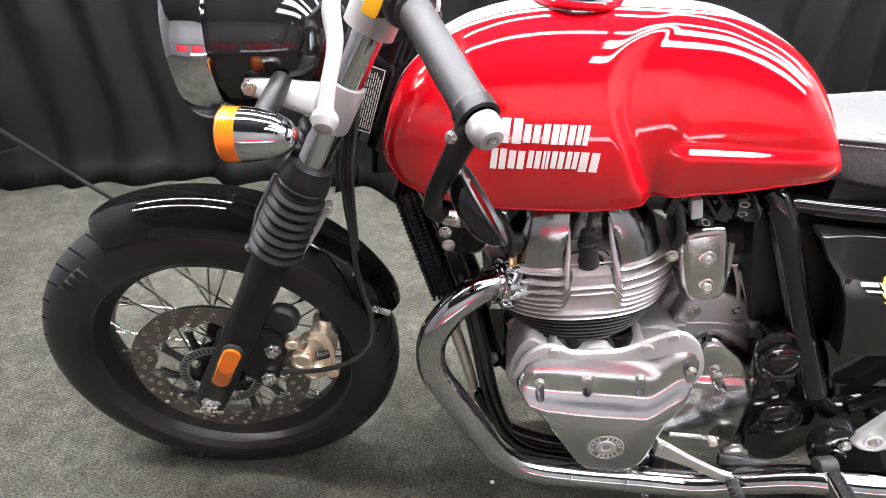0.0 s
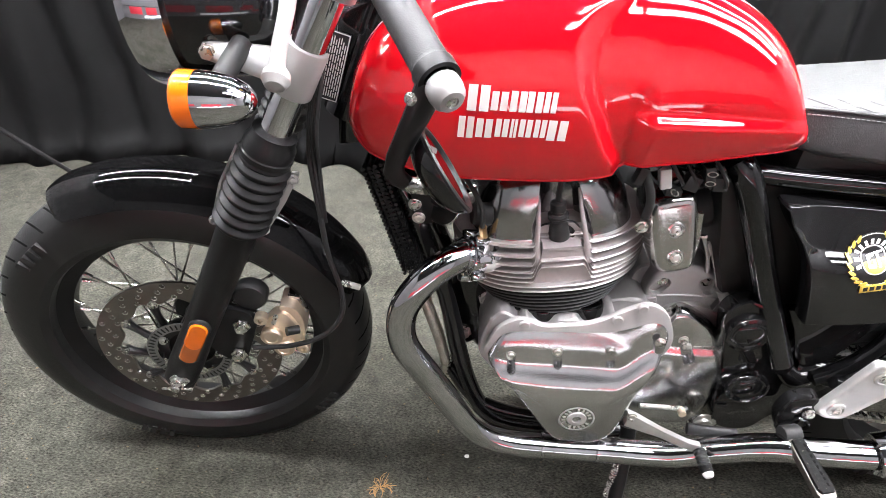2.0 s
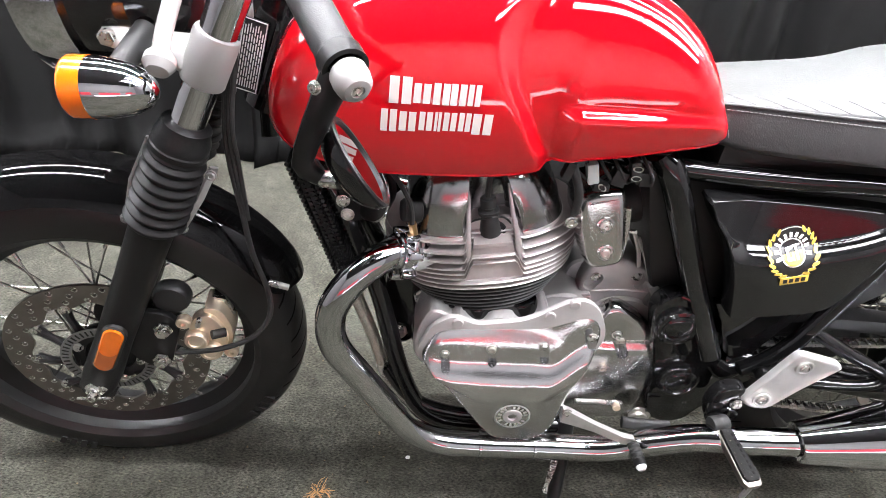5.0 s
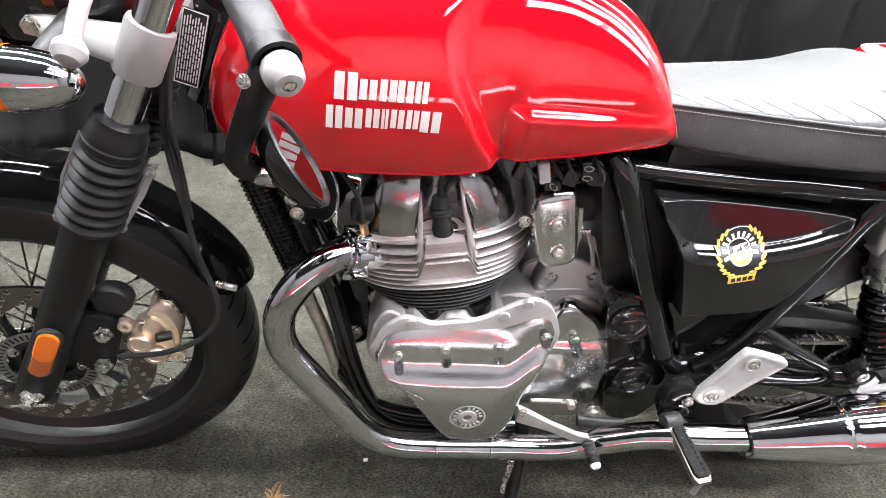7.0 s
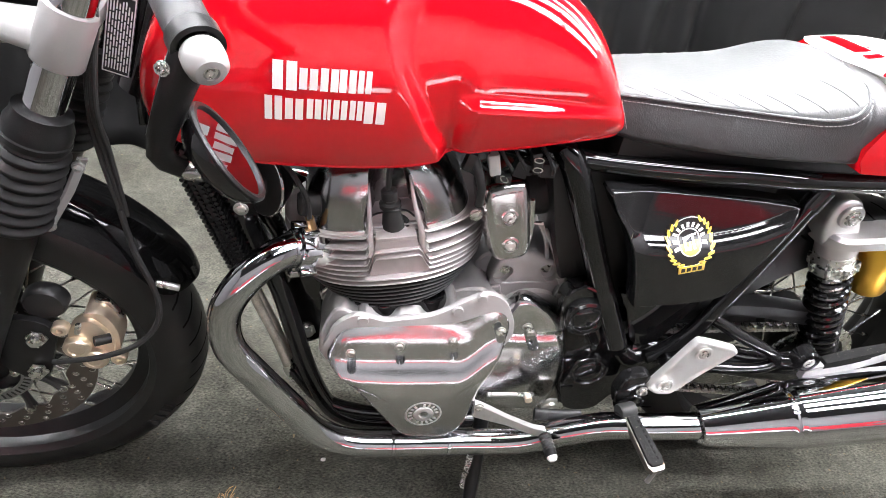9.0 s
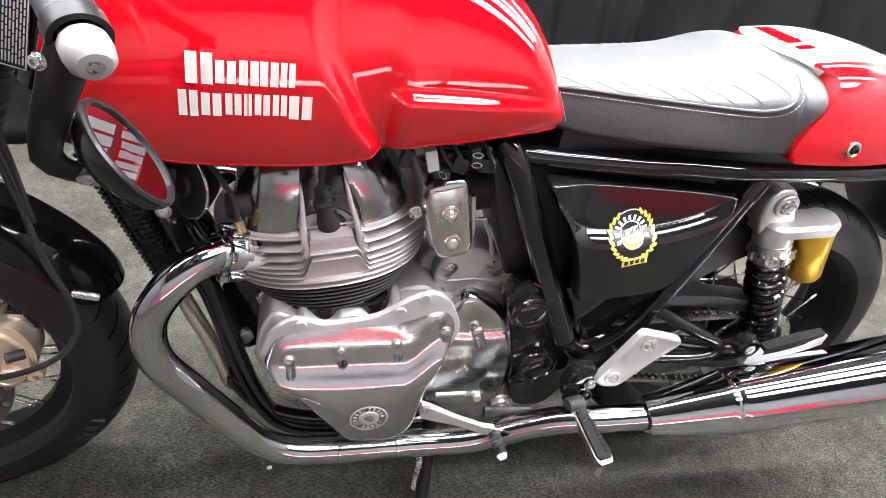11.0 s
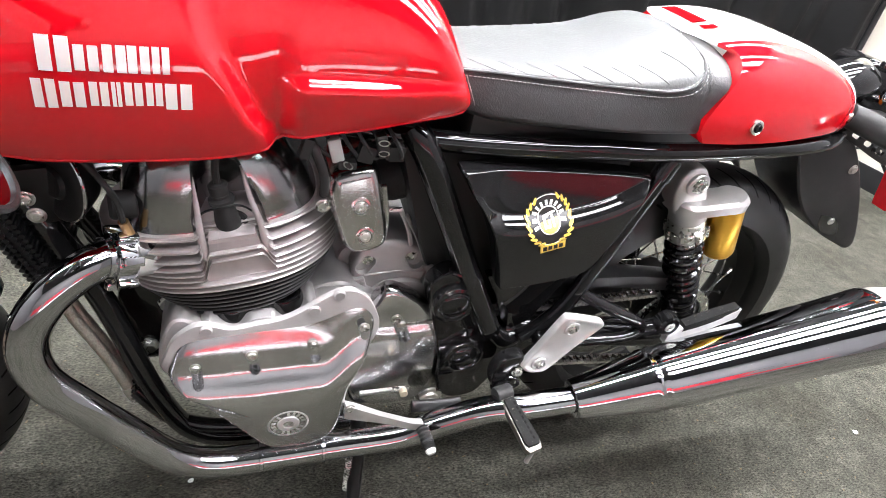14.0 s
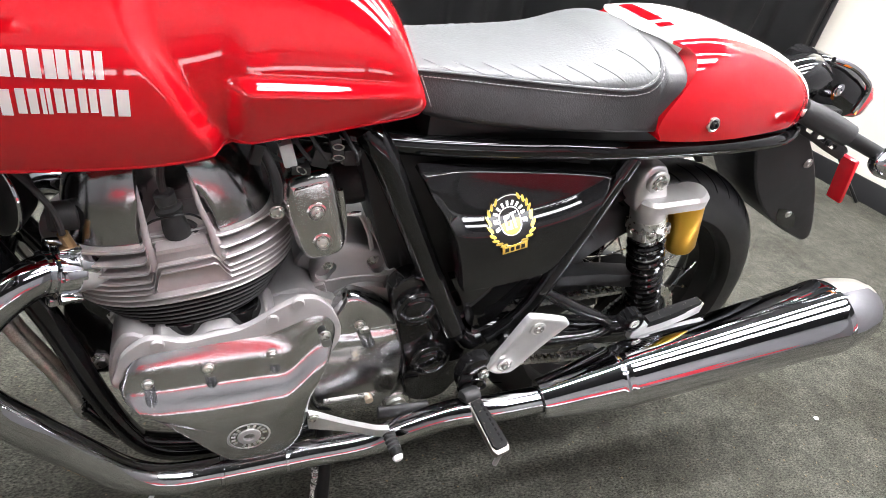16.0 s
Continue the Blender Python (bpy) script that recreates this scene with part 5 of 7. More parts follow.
for x, z in ((0.5790, 0.464), (0.7165, 0.4845), (0.7490, 0.5090)):
    part("flange_boss", lathe([(0.0085, -0.004), (0.0085, 0.001), (0.007, 0.003), (0.0, 0.003)], (x, -0.128, z), LEFT, 18), M_CAST, crank)
# primary cover: a domed wedge that narrows to the bottom, with a set-back band for the bolts
cover_o = smooth_outline([(0.529, 0.392), (0.534, 0.418), (0.5425, 0.436), (0.556, 0.449), (0.582, 0.4565), (0.618, 0.4615), (0.655, 0.467), (0.693, 0.4705), (0.7126, 0.4755), (0.7275, 0.4845), (0.7463, 0.4945), (0.766, 0.497), (0.7826, 0.491), (0.7960, 0.476), (0.803, 0.447), (0.790, 0.402), (0.774, 0.360), (0.765, 0.300), (0.754, 0.252), (0.728, 0.226), (0.684, 0.224), (0.648, 0.234), (0.606, 0.292), (0.562, 0.358)], 4)


def band_step(x, z):
    """0 on the bolt band, 1 on the face below it; the line lifts towards the rear."""
    return 1 - ease(0.372, 0.402, z - 0.036 * ease(0.725, 0.785, x))


def cover_mesh(outline, y0, y1, rise, n=22, step=band_step, lean=0.22, swell=0.007, mid=None):
    """A cover with rolled edges whose face stands out below the bolt band."""
    cx = sum(p[0] for p in outline) / len(outline)
    cz = sum(p[1] for p in outline) / len(outline)
    if mid:
        cx, cz = mid
    fs = [(0.0, 0.0), (0.0, 0.3), (0.006, 0.52), (0.018, 0.70), (0.035, 0.83), (0.06, 0.92), (0.09, 0.975)] + [(0.12 + 0.80 * k / n, 1.0) for k in range(n + 1)]
    rings = []
    for f, q in fs:
        row = []
        for x, z in outline:
            xx, zz = x + (cx - x) * f, z + (cz - z) * f
            tilt = lean * (0.430 - zz) - swell * min(1.0, f * 1.6)
            row.append(V((xx, y0 + (y1 - y0) * q - (rise * step(xx, zz) - 0.007 * ease(0.425, 0.470, zz - 0.036 * ease(0.725, 0.785, xx)) + max(-0.006, min(0.010, tilt * 1.0)) + swell * min(1.0, f * 1.6) * 2) * q, zz)))
        rings.append(row)
    return loft(rings)


COVER_BOLTS = ((0.563, 0.412, 0.565, 0.391), (0.634, 0.426, 0.637, 0.402), (0.714, 0.434, 0.718, 0.410), (0.784, 0.458, 0.788, 0.438))
cuts = [pill((x1, -0.1415, z1), (x, -0.1415, z), 0.0070, LEFT, 0.045) for x, z, x1, z1 in COVER_BOLTS]
pc = part("primary_cover", carved(cover_mesh(cover_o, -0.120, -0.1375, 0.0140, 30, mid=(0.679, 0.310)), *cuts), M_POLISHED, engine, "polished aluminium primary cover", sharp=42)
# Pocket floors take a darker metal that adds to the recess's shade.
for x, z, x1, z1 in COVER_BOLTS:
    pocket = part("bolt_pocket", pill((x1, -0.1408, z1), (x, -0.1408, z), 0.0069, LEFT, 0.0004), M_POCKET, pc)
    part("bolt", bolt((x, -0.1412, z - 0.001), LEFT, 0.0058, 0.006), M_STEEL, pocket)
oc = part("oil_filler_cap", lathe([(0.031, -0.008), (0.031, 0.003), (0.029, 0.005), (0.0265, 0.0055), (0.026, 0.004), (0.016, 0.004), (0.0155, 0.0065), (0.012, 0.0072), (0.008, 0.0072), (0.0075, 0.003), (0.0, 0.003)], (0.679, -0.1705, 0.308), LEFT, 40), M_CAST, pc, "round ridged metal filler cap")
part("cap_seat", ring((0.679, -0.1690, 0.308), LEFT, 0.0335, 0.003, 40, 8, 0.5), M_POLISHED, oc)
for k in range(18):
    a = 2 * math.pi * k / 18
    if k % 6 != 5:
        bx = box(0, 0, 0, 0.0035, 0.0015, 0.0055, 0)
        part("cap_bar", moved(bx, Matrix.Translation((0.679 + 0.0212 * math.sin(a), -0.1750, 0.308 + 0.0212 * math.cos(a))) @ Matrix.Rotation(a, 4, "Y")), M_FIN_EDGE, oc)
cover2_o = smooth_outline([(0.780, 0.250), (0.785, 0.33), (0.800, 0.41), (0.814, 0.448), (0.834, 0.470), (0.868, 0.456), (0.898, 0.433), (0.918, 0.405), (0.932, 0.357), (0.937, 0.300), (0.935, 0.253), (0.926, 0.219), (0.907, 0.203), (0.871, 0.1995), (0.832, 0.204), (0.795, 0.215)], 5)


def sprocket_step(x, z):
    """The upper band of the sprocket cover lies back; its face stands proud below."""
    return 1 - ease(0.376, 0.402, z)


sc = part("sprocket_cover", carved(cover_mesh(cover2_o, -0.060, -0.084, 0.009, 20, step=sprocket_step, lean=0.0, swell=0.002), pill((0.8665, -0.0835, 0.374), (0.851, -0.0835, 0.410), 0.0098, LEFT, 0.04)), M_POLISHED, engine, "polished aluminium sprocket cover", sharp=42)
pk = part("bolt_pocket", pill((0.8665, -0.0828, 0.374), (0.851, -0.0828, 0.410), 0.0097, LEFT, 0.0004), M_POCKET, sc)
part("bolt", bolt((0.851, -0.083, 0.409), LEFT, 0.0062, 0.006), M_STEEL, pk)
# gearbox castings, set deep behind the cylinders


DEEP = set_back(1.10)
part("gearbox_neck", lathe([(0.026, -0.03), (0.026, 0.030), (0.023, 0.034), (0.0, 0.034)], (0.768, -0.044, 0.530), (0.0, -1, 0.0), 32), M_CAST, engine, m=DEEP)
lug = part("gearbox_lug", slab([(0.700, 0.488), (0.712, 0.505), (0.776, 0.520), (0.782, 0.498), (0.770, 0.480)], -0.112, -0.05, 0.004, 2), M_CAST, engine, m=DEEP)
# Small disc in the pocket metal stands in for the hole's shade.
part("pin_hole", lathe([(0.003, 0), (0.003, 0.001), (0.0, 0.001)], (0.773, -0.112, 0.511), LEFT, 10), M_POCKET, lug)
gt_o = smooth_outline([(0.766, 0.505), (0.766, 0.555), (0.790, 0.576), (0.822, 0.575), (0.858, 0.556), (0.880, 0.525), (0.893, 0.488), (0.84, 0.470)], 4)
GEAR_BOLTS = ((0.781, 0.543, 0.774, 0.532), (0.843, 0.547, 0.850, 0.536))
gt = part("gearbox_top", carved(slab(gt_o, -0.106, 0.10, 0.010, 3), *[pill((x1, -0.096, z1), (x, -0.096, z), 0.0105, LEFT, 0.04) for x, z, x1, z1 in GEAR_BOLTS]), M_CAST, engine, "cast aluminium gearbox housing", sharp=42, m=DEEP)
for x, z, x1, z1 in GEAR_BOLTS:
    part("bolt", bolt((x, -0.0955, z), LEFT, 0.0072, 0.008), M_STEEL, gt)
part("parting_line", tube([(0.777, -0.1062, 0.520), (0.82, -0.1066, 0.524), (0.868, -0.1062, 0.520)], 0.0018, 6, 3), M_CAST, gt)
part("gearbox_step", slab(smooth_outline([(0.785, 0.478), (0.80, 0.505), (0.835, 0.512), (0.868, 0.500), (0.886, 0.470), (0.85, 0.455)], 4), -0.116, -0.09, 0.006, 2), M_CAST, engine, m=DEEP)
part("cast_boss", lathe([(0.008, -0.004), (0.008, 0.002), (0.0065, 0.0035), (0.0, 0.0035)], (0.815, -0.116, 0.496), LEFT, 16), M_CAST, gt)
part("cast_block", box(0.870, -0.112, 0.512, 0.016, 0.012, 0.020, 0.003, Matrix.Rotation(0.3, 4, "Y")), M_POCKET, gt)

# cylinder block and head, leaning forward
CYL = Matrix.Translation((0.629, 0, 0.457)) @ Matrix.Rotation(radians(-9), 4, "Y")


def fin_outline(hx, hy, r, n=10):
    """Rounded rectangle in plan, corners of radius r."""
    out = []
    for cx, cy, a0 in ((hx - r, hy - r, 0), (-hx + r, hy - r, 90), (-hx + r, -hy + r, 180), (hx - r, -hy + r, 270)):
        for k in range(n + 1):
            a = radians(a0 + 90 * k / n)
            out.append((cx + r * math.cos(a), cy + r * math.sin(a)))
    return out


def oval(hx, hy, n=96, e=2.7):
    """Superellipse in plan."""
    out = []
    for k in range(n):
        a = 2 * math.pi * k / n
        c, q = math.cos(a), math.sin(a)
        out.append(V((hx * math.copysign(abs(c) ** (2 / e), c), hy * math.copysign(abs(q) ** (2 / e), q), 0)))
    return out


def fin_plate(hx, hy, e, z, t, hump=0.0, flat=0.030, slope=0.015, gap=False, mid=0.011):
    """A thin cooling fin; on the flanks it climbs by hump over the middle, or stops there."""
    base = oval(hx, hy, 64, e)
    dense = []
    for i in range(len(base)):
        a, b = base[i], base[(i + 1) % len(base)]
        k = max(1, int((b - a).length / 0.004))
        for j in range(k):
            dense.append(a.lerp(b, j / k))
    rings = []
    for ins, dz in ((0.012, -t * 0.8), (0.0012, -t / 2), (0.0, -t * 0.2), (0.0, t * 0.2), (0.0012, t / 2), (0.012, t * 0.8)):
        row = []
        for p in dense:
            q = V((p.x * (1 - ins / hx), p.y * (1 - ins / hy), 0))
            u = 1 - ease(flat, flat + slope, abs(q.x - mid))
            if gap and u > 0.55:
                q.y *= 1 - 0.16 * min(1.0, (u - 0.55) * 6)
            row.append(V((q.x, q.y, z + hump * u + dz)))
        rings.append(row)
    bm = loft(rings, caps=True)
    for i, f in enumerate(bm.faces):
        f.material_index = 1 if 1 <= i // len(dense) <= 3 else 0
    return bm


def cyl_part(name, bm, material, label="", parent=None, sharp=40):
    return part(name, moved(bm, CYL), material, parent or engine, label, sharp=sharp)


block = cyl_part("cylinder_block", loft([[V((x, y, z)) for x, y in fin_outline(0.060, 0.080, 0.02)] for z in (-0.035, 0.05)]), M_SATIN, "black painted cylinder block")
for k in range(6):
    hx = 0.137 - 0.0062 * k
    cyl_part("fin", fin_plate(hx, 0.107 - 0.0014 * k, 2.3, 0.0520 - 0.0082 * k, 0.0030), [M_SATIN, M_FIN_BLACK], parent=block)
cyl_part("cylinder_foot", loft([[V((x * s + 0.010, y, z)) for x, y in fin_outline(0.066, 0.094, 0.02)] for z, s in ((-0.04, 1.02), (-0.004, 1.0), (0.012, 0.97))]), M_BLACK, parent=block)
for sx in (-0.018, 0.056):
    cyl_part("foot_lobe", lathe([(0.023, -0.03), (0.023, 0.016), (0.021, 0.020), (0.0, 0.020)], (sx, -0.080, -0.008), (0, 0, 1), 28), M_BLACK, parent=block)
part("cylinder_deck", slab(smooth_outline([(0.572, 0.43), (0.574, 0.458), (0.583, 0.466), (0.592, 0.4585), (0.605, 0.4505), (0.618, 0.4490), (0.627, 0.4555), (0.638, 0.4625), (0.662, 0.4645), (0.672, 0.4575), (0.685, 0.4535), (0.697, 0.4590), (0.706, 0.4680), (0.711, 0.474), (0.719, 0.474), (0.726, 0.46), (0.724, 0.43)], 3), -0.113, -0.05, 0.004, 2), M_CAST, engine, "bright cast deck round the cylinder foot")
head = cyl_part("cylinder_head", loft([[V((x, y, z)) for x, y in fin_outline(0.098, 0.082, 0.03)] for z in (0.030, 0.165)]), M_FIN, "finned aluminium cylinder head")
for k, (z, hump, gap) in enumerate(((0.0615, 0, 0), (0.0705, 0, 0), (0.0800, 0.028, 0), (0.0888, 0.030, 0), (0.0975, 0.030, 1), (0.1105, 0.024, 1), (0.1260, 0.016, 1), (0.1420, 0.006, 1))):
    hx = (0.142, 0.1445, 0.147, 0.149, 0.150, 0.1505, 0.150, 0.147)[k]
    cyl_part("fin", fin_plate(hx, 0.110 if k < 7 else 0.106, 2.3, z, 0.0028 if k < 5 else 0.0034, hump, gap=gap), [M_FIN, M_FIN_EDGE], parent=head)
# smooth wall in the middle, with the plug pocket above it
for sy in (-1, 1):
    rings = []
    for z, y0, y1, w in ((0.060, 0.0985, 0.07, 0.044), (0.098, 0.101, 0.07, 0.040), (0.112, 0.102, 0.07, 0.033), (0.133, 0.1045, 0.06, 0.0285), (0.135, 0.1065, 0.06, 0.0285), (0.1405, 0.1065, 0.05, 0.0275), (0.1425, 0.102, 0.05, 0.027),
                         (0.144, 0.085, 0.034, 0.027), (0.150, 0.060, 0.03, 0.027), (0.17, 0.044, 0.03, 0.027), (0.23, 0.042, 0.03, 0.027)):
        rings.append([V((0.011 + sx * w, sy * y, z)) for sx, y in ((-1, y0), (1, y0), (1, y1), (-1, y1))])
    cyl_part("plug_wall", bevel(loft(rings), 0.002), M_FIN, parent=head)
# rocker cover: one domed casting with a flared well in each flank for the plug
rings = []
base = oval(0.122, 0.099, 128, 3.0)
for z, k, g in ((0.136, 0.985, 0.8), (0.1385, 1.0, 0.8), (0.146, 1.0, 0.82), (0.1485, 0.985, 0.85), (0.1515, 0.972, 0.88), (0.162, 0.955, 0.92), (0.178, 0.925, 0.95), (0.194, 0.885, 0.97), (0.209, 0.830, 1.0),
                (0.222, 0.76, 1.0), (0.233, 0.67, 1.0), (0.241, 0.56, 1.0), (0.247, 0.42, 1.0), (0.250, 0.22, 1.0)):
    row = []
    for p in base:
        wide = 0.030 - 0.006 * ease(0.15, 0.22, z)
        u = 1 - ease(wide - 0.004, wide + 0.013, abs(p.x - 0.011))
        well = min(abs(p.y) * (0.30 + 0.70 * k), 0.046 + 0.010 * (1 - g))
        row.append(V((p.x * k + 0.002, math.copysign(abs(p.y) * (0.30 + 0.70 * k) * (1 - u) + well * u, p.y), z)))
    rings.append(row)
bm = loft(rings)
for i, f in enumerate(bm.faces):
    f.material_index = 1 if i // len(base) < 3 else 0
cyl_part("rocker_cover", bm, [M_ROCKER, M_WORN], "polished aluminium rocker cover", head, 50)
for sy in (-1, 1):
    for x0, x1 in ((-0.024, -0.020), (0.046, 0.040)):
        cyl_part("well_rib", tube([(x0 * 1.10, sy * 0.0975, 0.108), (x0 * 1.04, sy * 0.0985, 0.126), (x0, sy * 0.0965, 0.146), (x1, sy * 0.089, 0.185), (x1 * 0.95, sy * 0.076, 0.218)], [0.0062, 0.0062, 0.0044, 0.0032, 0.0024], 14, 4), M_FIN, parent=head)
# plug cap and lead
PLUG = CYL @ Matrix.Translation((-0.0015, 0.036, -0.046)) @ Matrix.Scale(1.15, 4)
cap_o = part("plug_cap", moved(tube([(0.010, -0.072, 0.154), (0.010, -0.094, 0.160), (0.009, -0.104, 0.170), (0.0085, -0.106, 0.186), (0.008, -0.105, 0.196)], [0.0145, 0.0145, 0.0135, 0.0110, 0.0090], 20, 4), PLUG), M_RUBBER, engine, "black rubber spark plug cap")
part("boot_collar", moved(lathe([(0.0095, 0), (0.0130, 0.001), (0.0130, 0.006), (0.0088, 0.008), (0.0088, 0.011), (0.0098, 0.012), (0.0098, 0.022), (0.0075, 0.024), (0.0, 0.0245)], (0.008, -0.105, 0.194), (0.0, 0, 1), 20), PLUG), M_RUBBER, cap_o)
part("plug_lead", moved(tube([(0.008, -0.105, 0.214), (0.010, -0.104, 0.235), (0.018, -0.097, 0.26), (0.022, -0.085, 0.285)], 0.0037, 10, 5), PLUG), M_RUBBER, cap_o)
part("clip_wire", moved(tube([(-0.026, -0.094, 0.160), (-0.014, -0.108, 0.186), (0.008, -0.118, 0.196), (0.026, -0.110, 0.190), (0.040, -0.096, 0.165)], 0.0013, 6, 4), PLUG), M_SATIN, cap_o)
part("boot_elbow", lathe([(0.0, -0.02), (0.012, -0.018), (0.0180, -0.006), (0.0188, 0.003), (0.0165, 0.0075), (0.0135, 0.0085), (0.0122, 0.0068), (0.0, 0.0072)], (0.6197, -0.080, 0.6025), (0, -1, 0.15), 28), M_RUBBER, cap_o)
part("head_plug", lathe([(0.013, 0), (0.017, 0.002), (0.017, 0.026), (0.014, 0.030), (0.0, 0.030)], (0.516, -0.066, 0.622), (-1, -0.2, 0.05), 24), M_RUBBER, engine, "black rubber plug on the cylinder head")

# throttle body cover and intake
tc_o = smooth_outline([(0.733, 0.660), (0.741, 0.672), (0.782, 0.683), (0.797, 0.674), (0.804, 0.648), (0.811, 0.610), (0.814, 0.580), (0.804, 0.565), (0.772, 0.558), (0.756, 0.568), (0.746, 0.594), (0.735, 0.630)], 4)
TBT = Matrix(((1, 0, 0, 0), (0, 1, 0.20, -0.124), (0, 0, 1, 0), (0, 0, 0, 1)))
tb = part("throttle_cover", moved(dome(tc_o, ((0, -0.02), (0, -0.078), (0.0012, -0.085), (0.0035, -0.091), (0.007, -0.0952), (0.011, -0.0972), (0.015, -0.098))), TBT), M_BRUSHED, bike, "brushed metal throttle body cover with two bolts", sharp=50)
for x, z in ((0.7735, 0.629), (0.781, 0.588)):
    pr = part("bolt_dish", lathe([(0.0135, 0), (0.0130, 0.0015), (0.0105, 0.002), (0.0095, 0.0008), (0.0, 0.0008)], (x, -0.0975 + 0.20 * (z - 0.62), z), (0, -1, 0.2), 24), M_BRUSHED, tb)
    part("bolt", bolt((x, -0.098 + 0.20 * (z - 0.62), z), (0, -1, 0.2), 0.0062, 0.005, True, 1.2), M_STEEL, pr)
part("cover_lip", tube([(0.803, -0.086, 0.655), (0.811, -0.086, 0.61), (0.812, -0.086, 0.578)], 0.004, 8, 3), M_BRUSHED, tb)
part("side_bolt", bolt((0.727, -0.088, 0.628), LEFT, 0.007, 0.006), M_STEEL, tb)
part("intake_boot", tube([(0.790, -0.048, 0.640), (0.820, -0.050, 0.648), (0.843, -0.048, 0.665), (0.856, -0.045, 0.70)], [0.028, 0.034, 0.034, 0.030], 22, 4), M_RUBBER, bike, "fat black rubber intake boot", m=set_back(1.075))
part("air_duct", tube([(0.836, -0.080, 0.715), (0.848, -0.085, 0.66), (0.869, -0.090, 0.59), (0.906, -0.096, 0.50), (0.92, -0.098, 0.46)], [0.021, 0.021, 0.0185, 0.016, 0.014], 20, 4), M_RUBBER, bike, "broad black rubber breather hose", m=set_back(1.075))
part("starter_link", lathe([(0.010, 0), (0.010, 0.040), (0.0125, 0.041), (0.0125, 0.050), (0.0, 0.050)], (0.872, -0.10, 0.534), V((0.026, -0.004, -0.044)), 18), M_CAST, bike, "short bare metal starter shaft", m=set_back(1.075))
# Two pale grey strips between the gearbox and the breather hose.
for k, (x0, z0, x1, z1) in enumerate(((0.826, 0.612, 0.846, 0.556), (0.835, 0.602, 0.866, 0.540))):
    part("cable_guide", tube([(x0, -0.080, z0), ((x0 + x1) / 2 + 0.003, -0.084, (z0 + z1) / 2), (x1, -0.088, z1)], 0.0045, 8, 3, flat=0.5), M_GREY_PLASTIC, bike, "pale grey strip between the gearbox and the breather hose", m=set_back(1.075))
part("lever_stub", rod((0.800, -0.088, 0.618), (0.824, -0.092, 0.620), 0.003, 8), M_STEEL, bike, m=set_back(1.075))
# wiring under the tank
for k, (x, z, w, h) in enumerate(((0.738, 0.708, 0.015, 0.030), (0.752, 0.690, 0.022, 0.010), (0.775, 0.703, 0.020, 0.022), (0.793, 0.716, 0.013, 0.030), (0.812, 0.704, 0.020, 0.020), (0.704, 0.712, 0.012, 0.026))):
    part("wiring_plug", box(x, -0.088 - 0.004 * (k % 2), z, w, 0.016, h, 0.002, Matrix.Rotation(0.25 * (k % 3 - 1), 4, "Y")), M_GREY_PLASTIC if k == 0 else M_PLASTIC, bike, "pale wiring plug" if k == 0 else "")
for x, z, a in ((0.752, 0.692, 0.7), (0.793, 0.722, 0.1), (0.794, 0.708, 0.1)):
    part("wire_clip", moved(ring((0, 0, 0), LEFT, 0.0065, 0.0011, 14, 6, 1.0), Matrix.Translation((x, -0.101, z)) @ Matrix.Rotation(a, 4, "Y") @ Matrix.Scale(0.55, 4, (0, 0, 1))), M_STEEL, bike)
for k in range(6):
    part("wire", tube([(0.70 + 0.02 * k, -0.075, 0.735), (0.715 + 0.02 * k, -0.090 - 0.002 * k, 0.712), (0.745 + 0.015 * k, -0.086, 0.694), (0.78 + 0.01 * k, -0.078, 0.715)], 0.0026, 6, 4), M_RUBBER, bike)
part("vent_hose", tube([(0.700, -0.080, 0.735), (0.715, -0.095, 0.705), (0.725, -0.098, 0.675), (0.727, -0.09, 0.645)], 0.006, 12, 5), M_RUBBER, bike, "thin black rubber vent hose")

# -- exhaust --
hdr_pts = [(0.520, -0.072, 0.555), (0.492, -0.088, 0.566), (0.455, -0.112, 0.562), (0.418, -0.132, 0.535), (0.393, -0.142, 0.487), (0.396, -0.148, 0.430), (0.43, -0.150, 0.370), (0.475, -0.150, 0.296),
           (0.518, -0.150, 0.235), (0.565, -0.150, 0.205), (0.64, -0.150, 0.197), (0.76, -0.152, 0.198), (0.86, -0.160, 0.208), (0.93, -0.172, 0.245), (0.995, -0.186, 0.280), (1.06, -0.200, 0.294), (1.14, -0.211, 0.309)]
exh = part("exhaust_header", tube(hdr_pts, 0.0225, 24, 6), M_HEADER, bike, "chrome exhaust header pipe sweeping under the engine")
fd = (V(hdr_pts[1]) - V(hdr_pts[0])).normalized()
NUT = V((0.500, -0.083, 0.556))
part("port_stub", lathe([(0.022, -0.03), (0.025, -0.002), (0.0255, 0.006), (0.0225, 0.008)], NUT - fd * 0.006, fd, 28), M_WORN, exh)
part("port_flange", lathe([(0.0235, 0.000), (0.0300, 0.001), (0.0310, 0.004), (0.0310, 0.022), (0.0295, 0.024), (0.0260, 0.025), (0.0255, 0.031), (0.0230, 0.032)], NUT, fd, 36), M_CHROME, exh, "bright finned exhaust nut")
fu = fd.orthogonal().normalized()
fw = fd.cross(fu)
for k in range(7):
    a = 2 * math.pi * k / 7 + 0.35
    o = fu * math.cos(a) + fw * math.sin(a)
    rm = Matrix((o, fd, o.cross(fd))).transposed().to_4x4()
    part("flange_tooth", moved(box(0, 0, 0, 0.011, 0.024, 0.012, 0.003), Matrix.Translation(NUT + o * 0.0345 + fd * 0.012) @ rm), M_CHROME, exh)
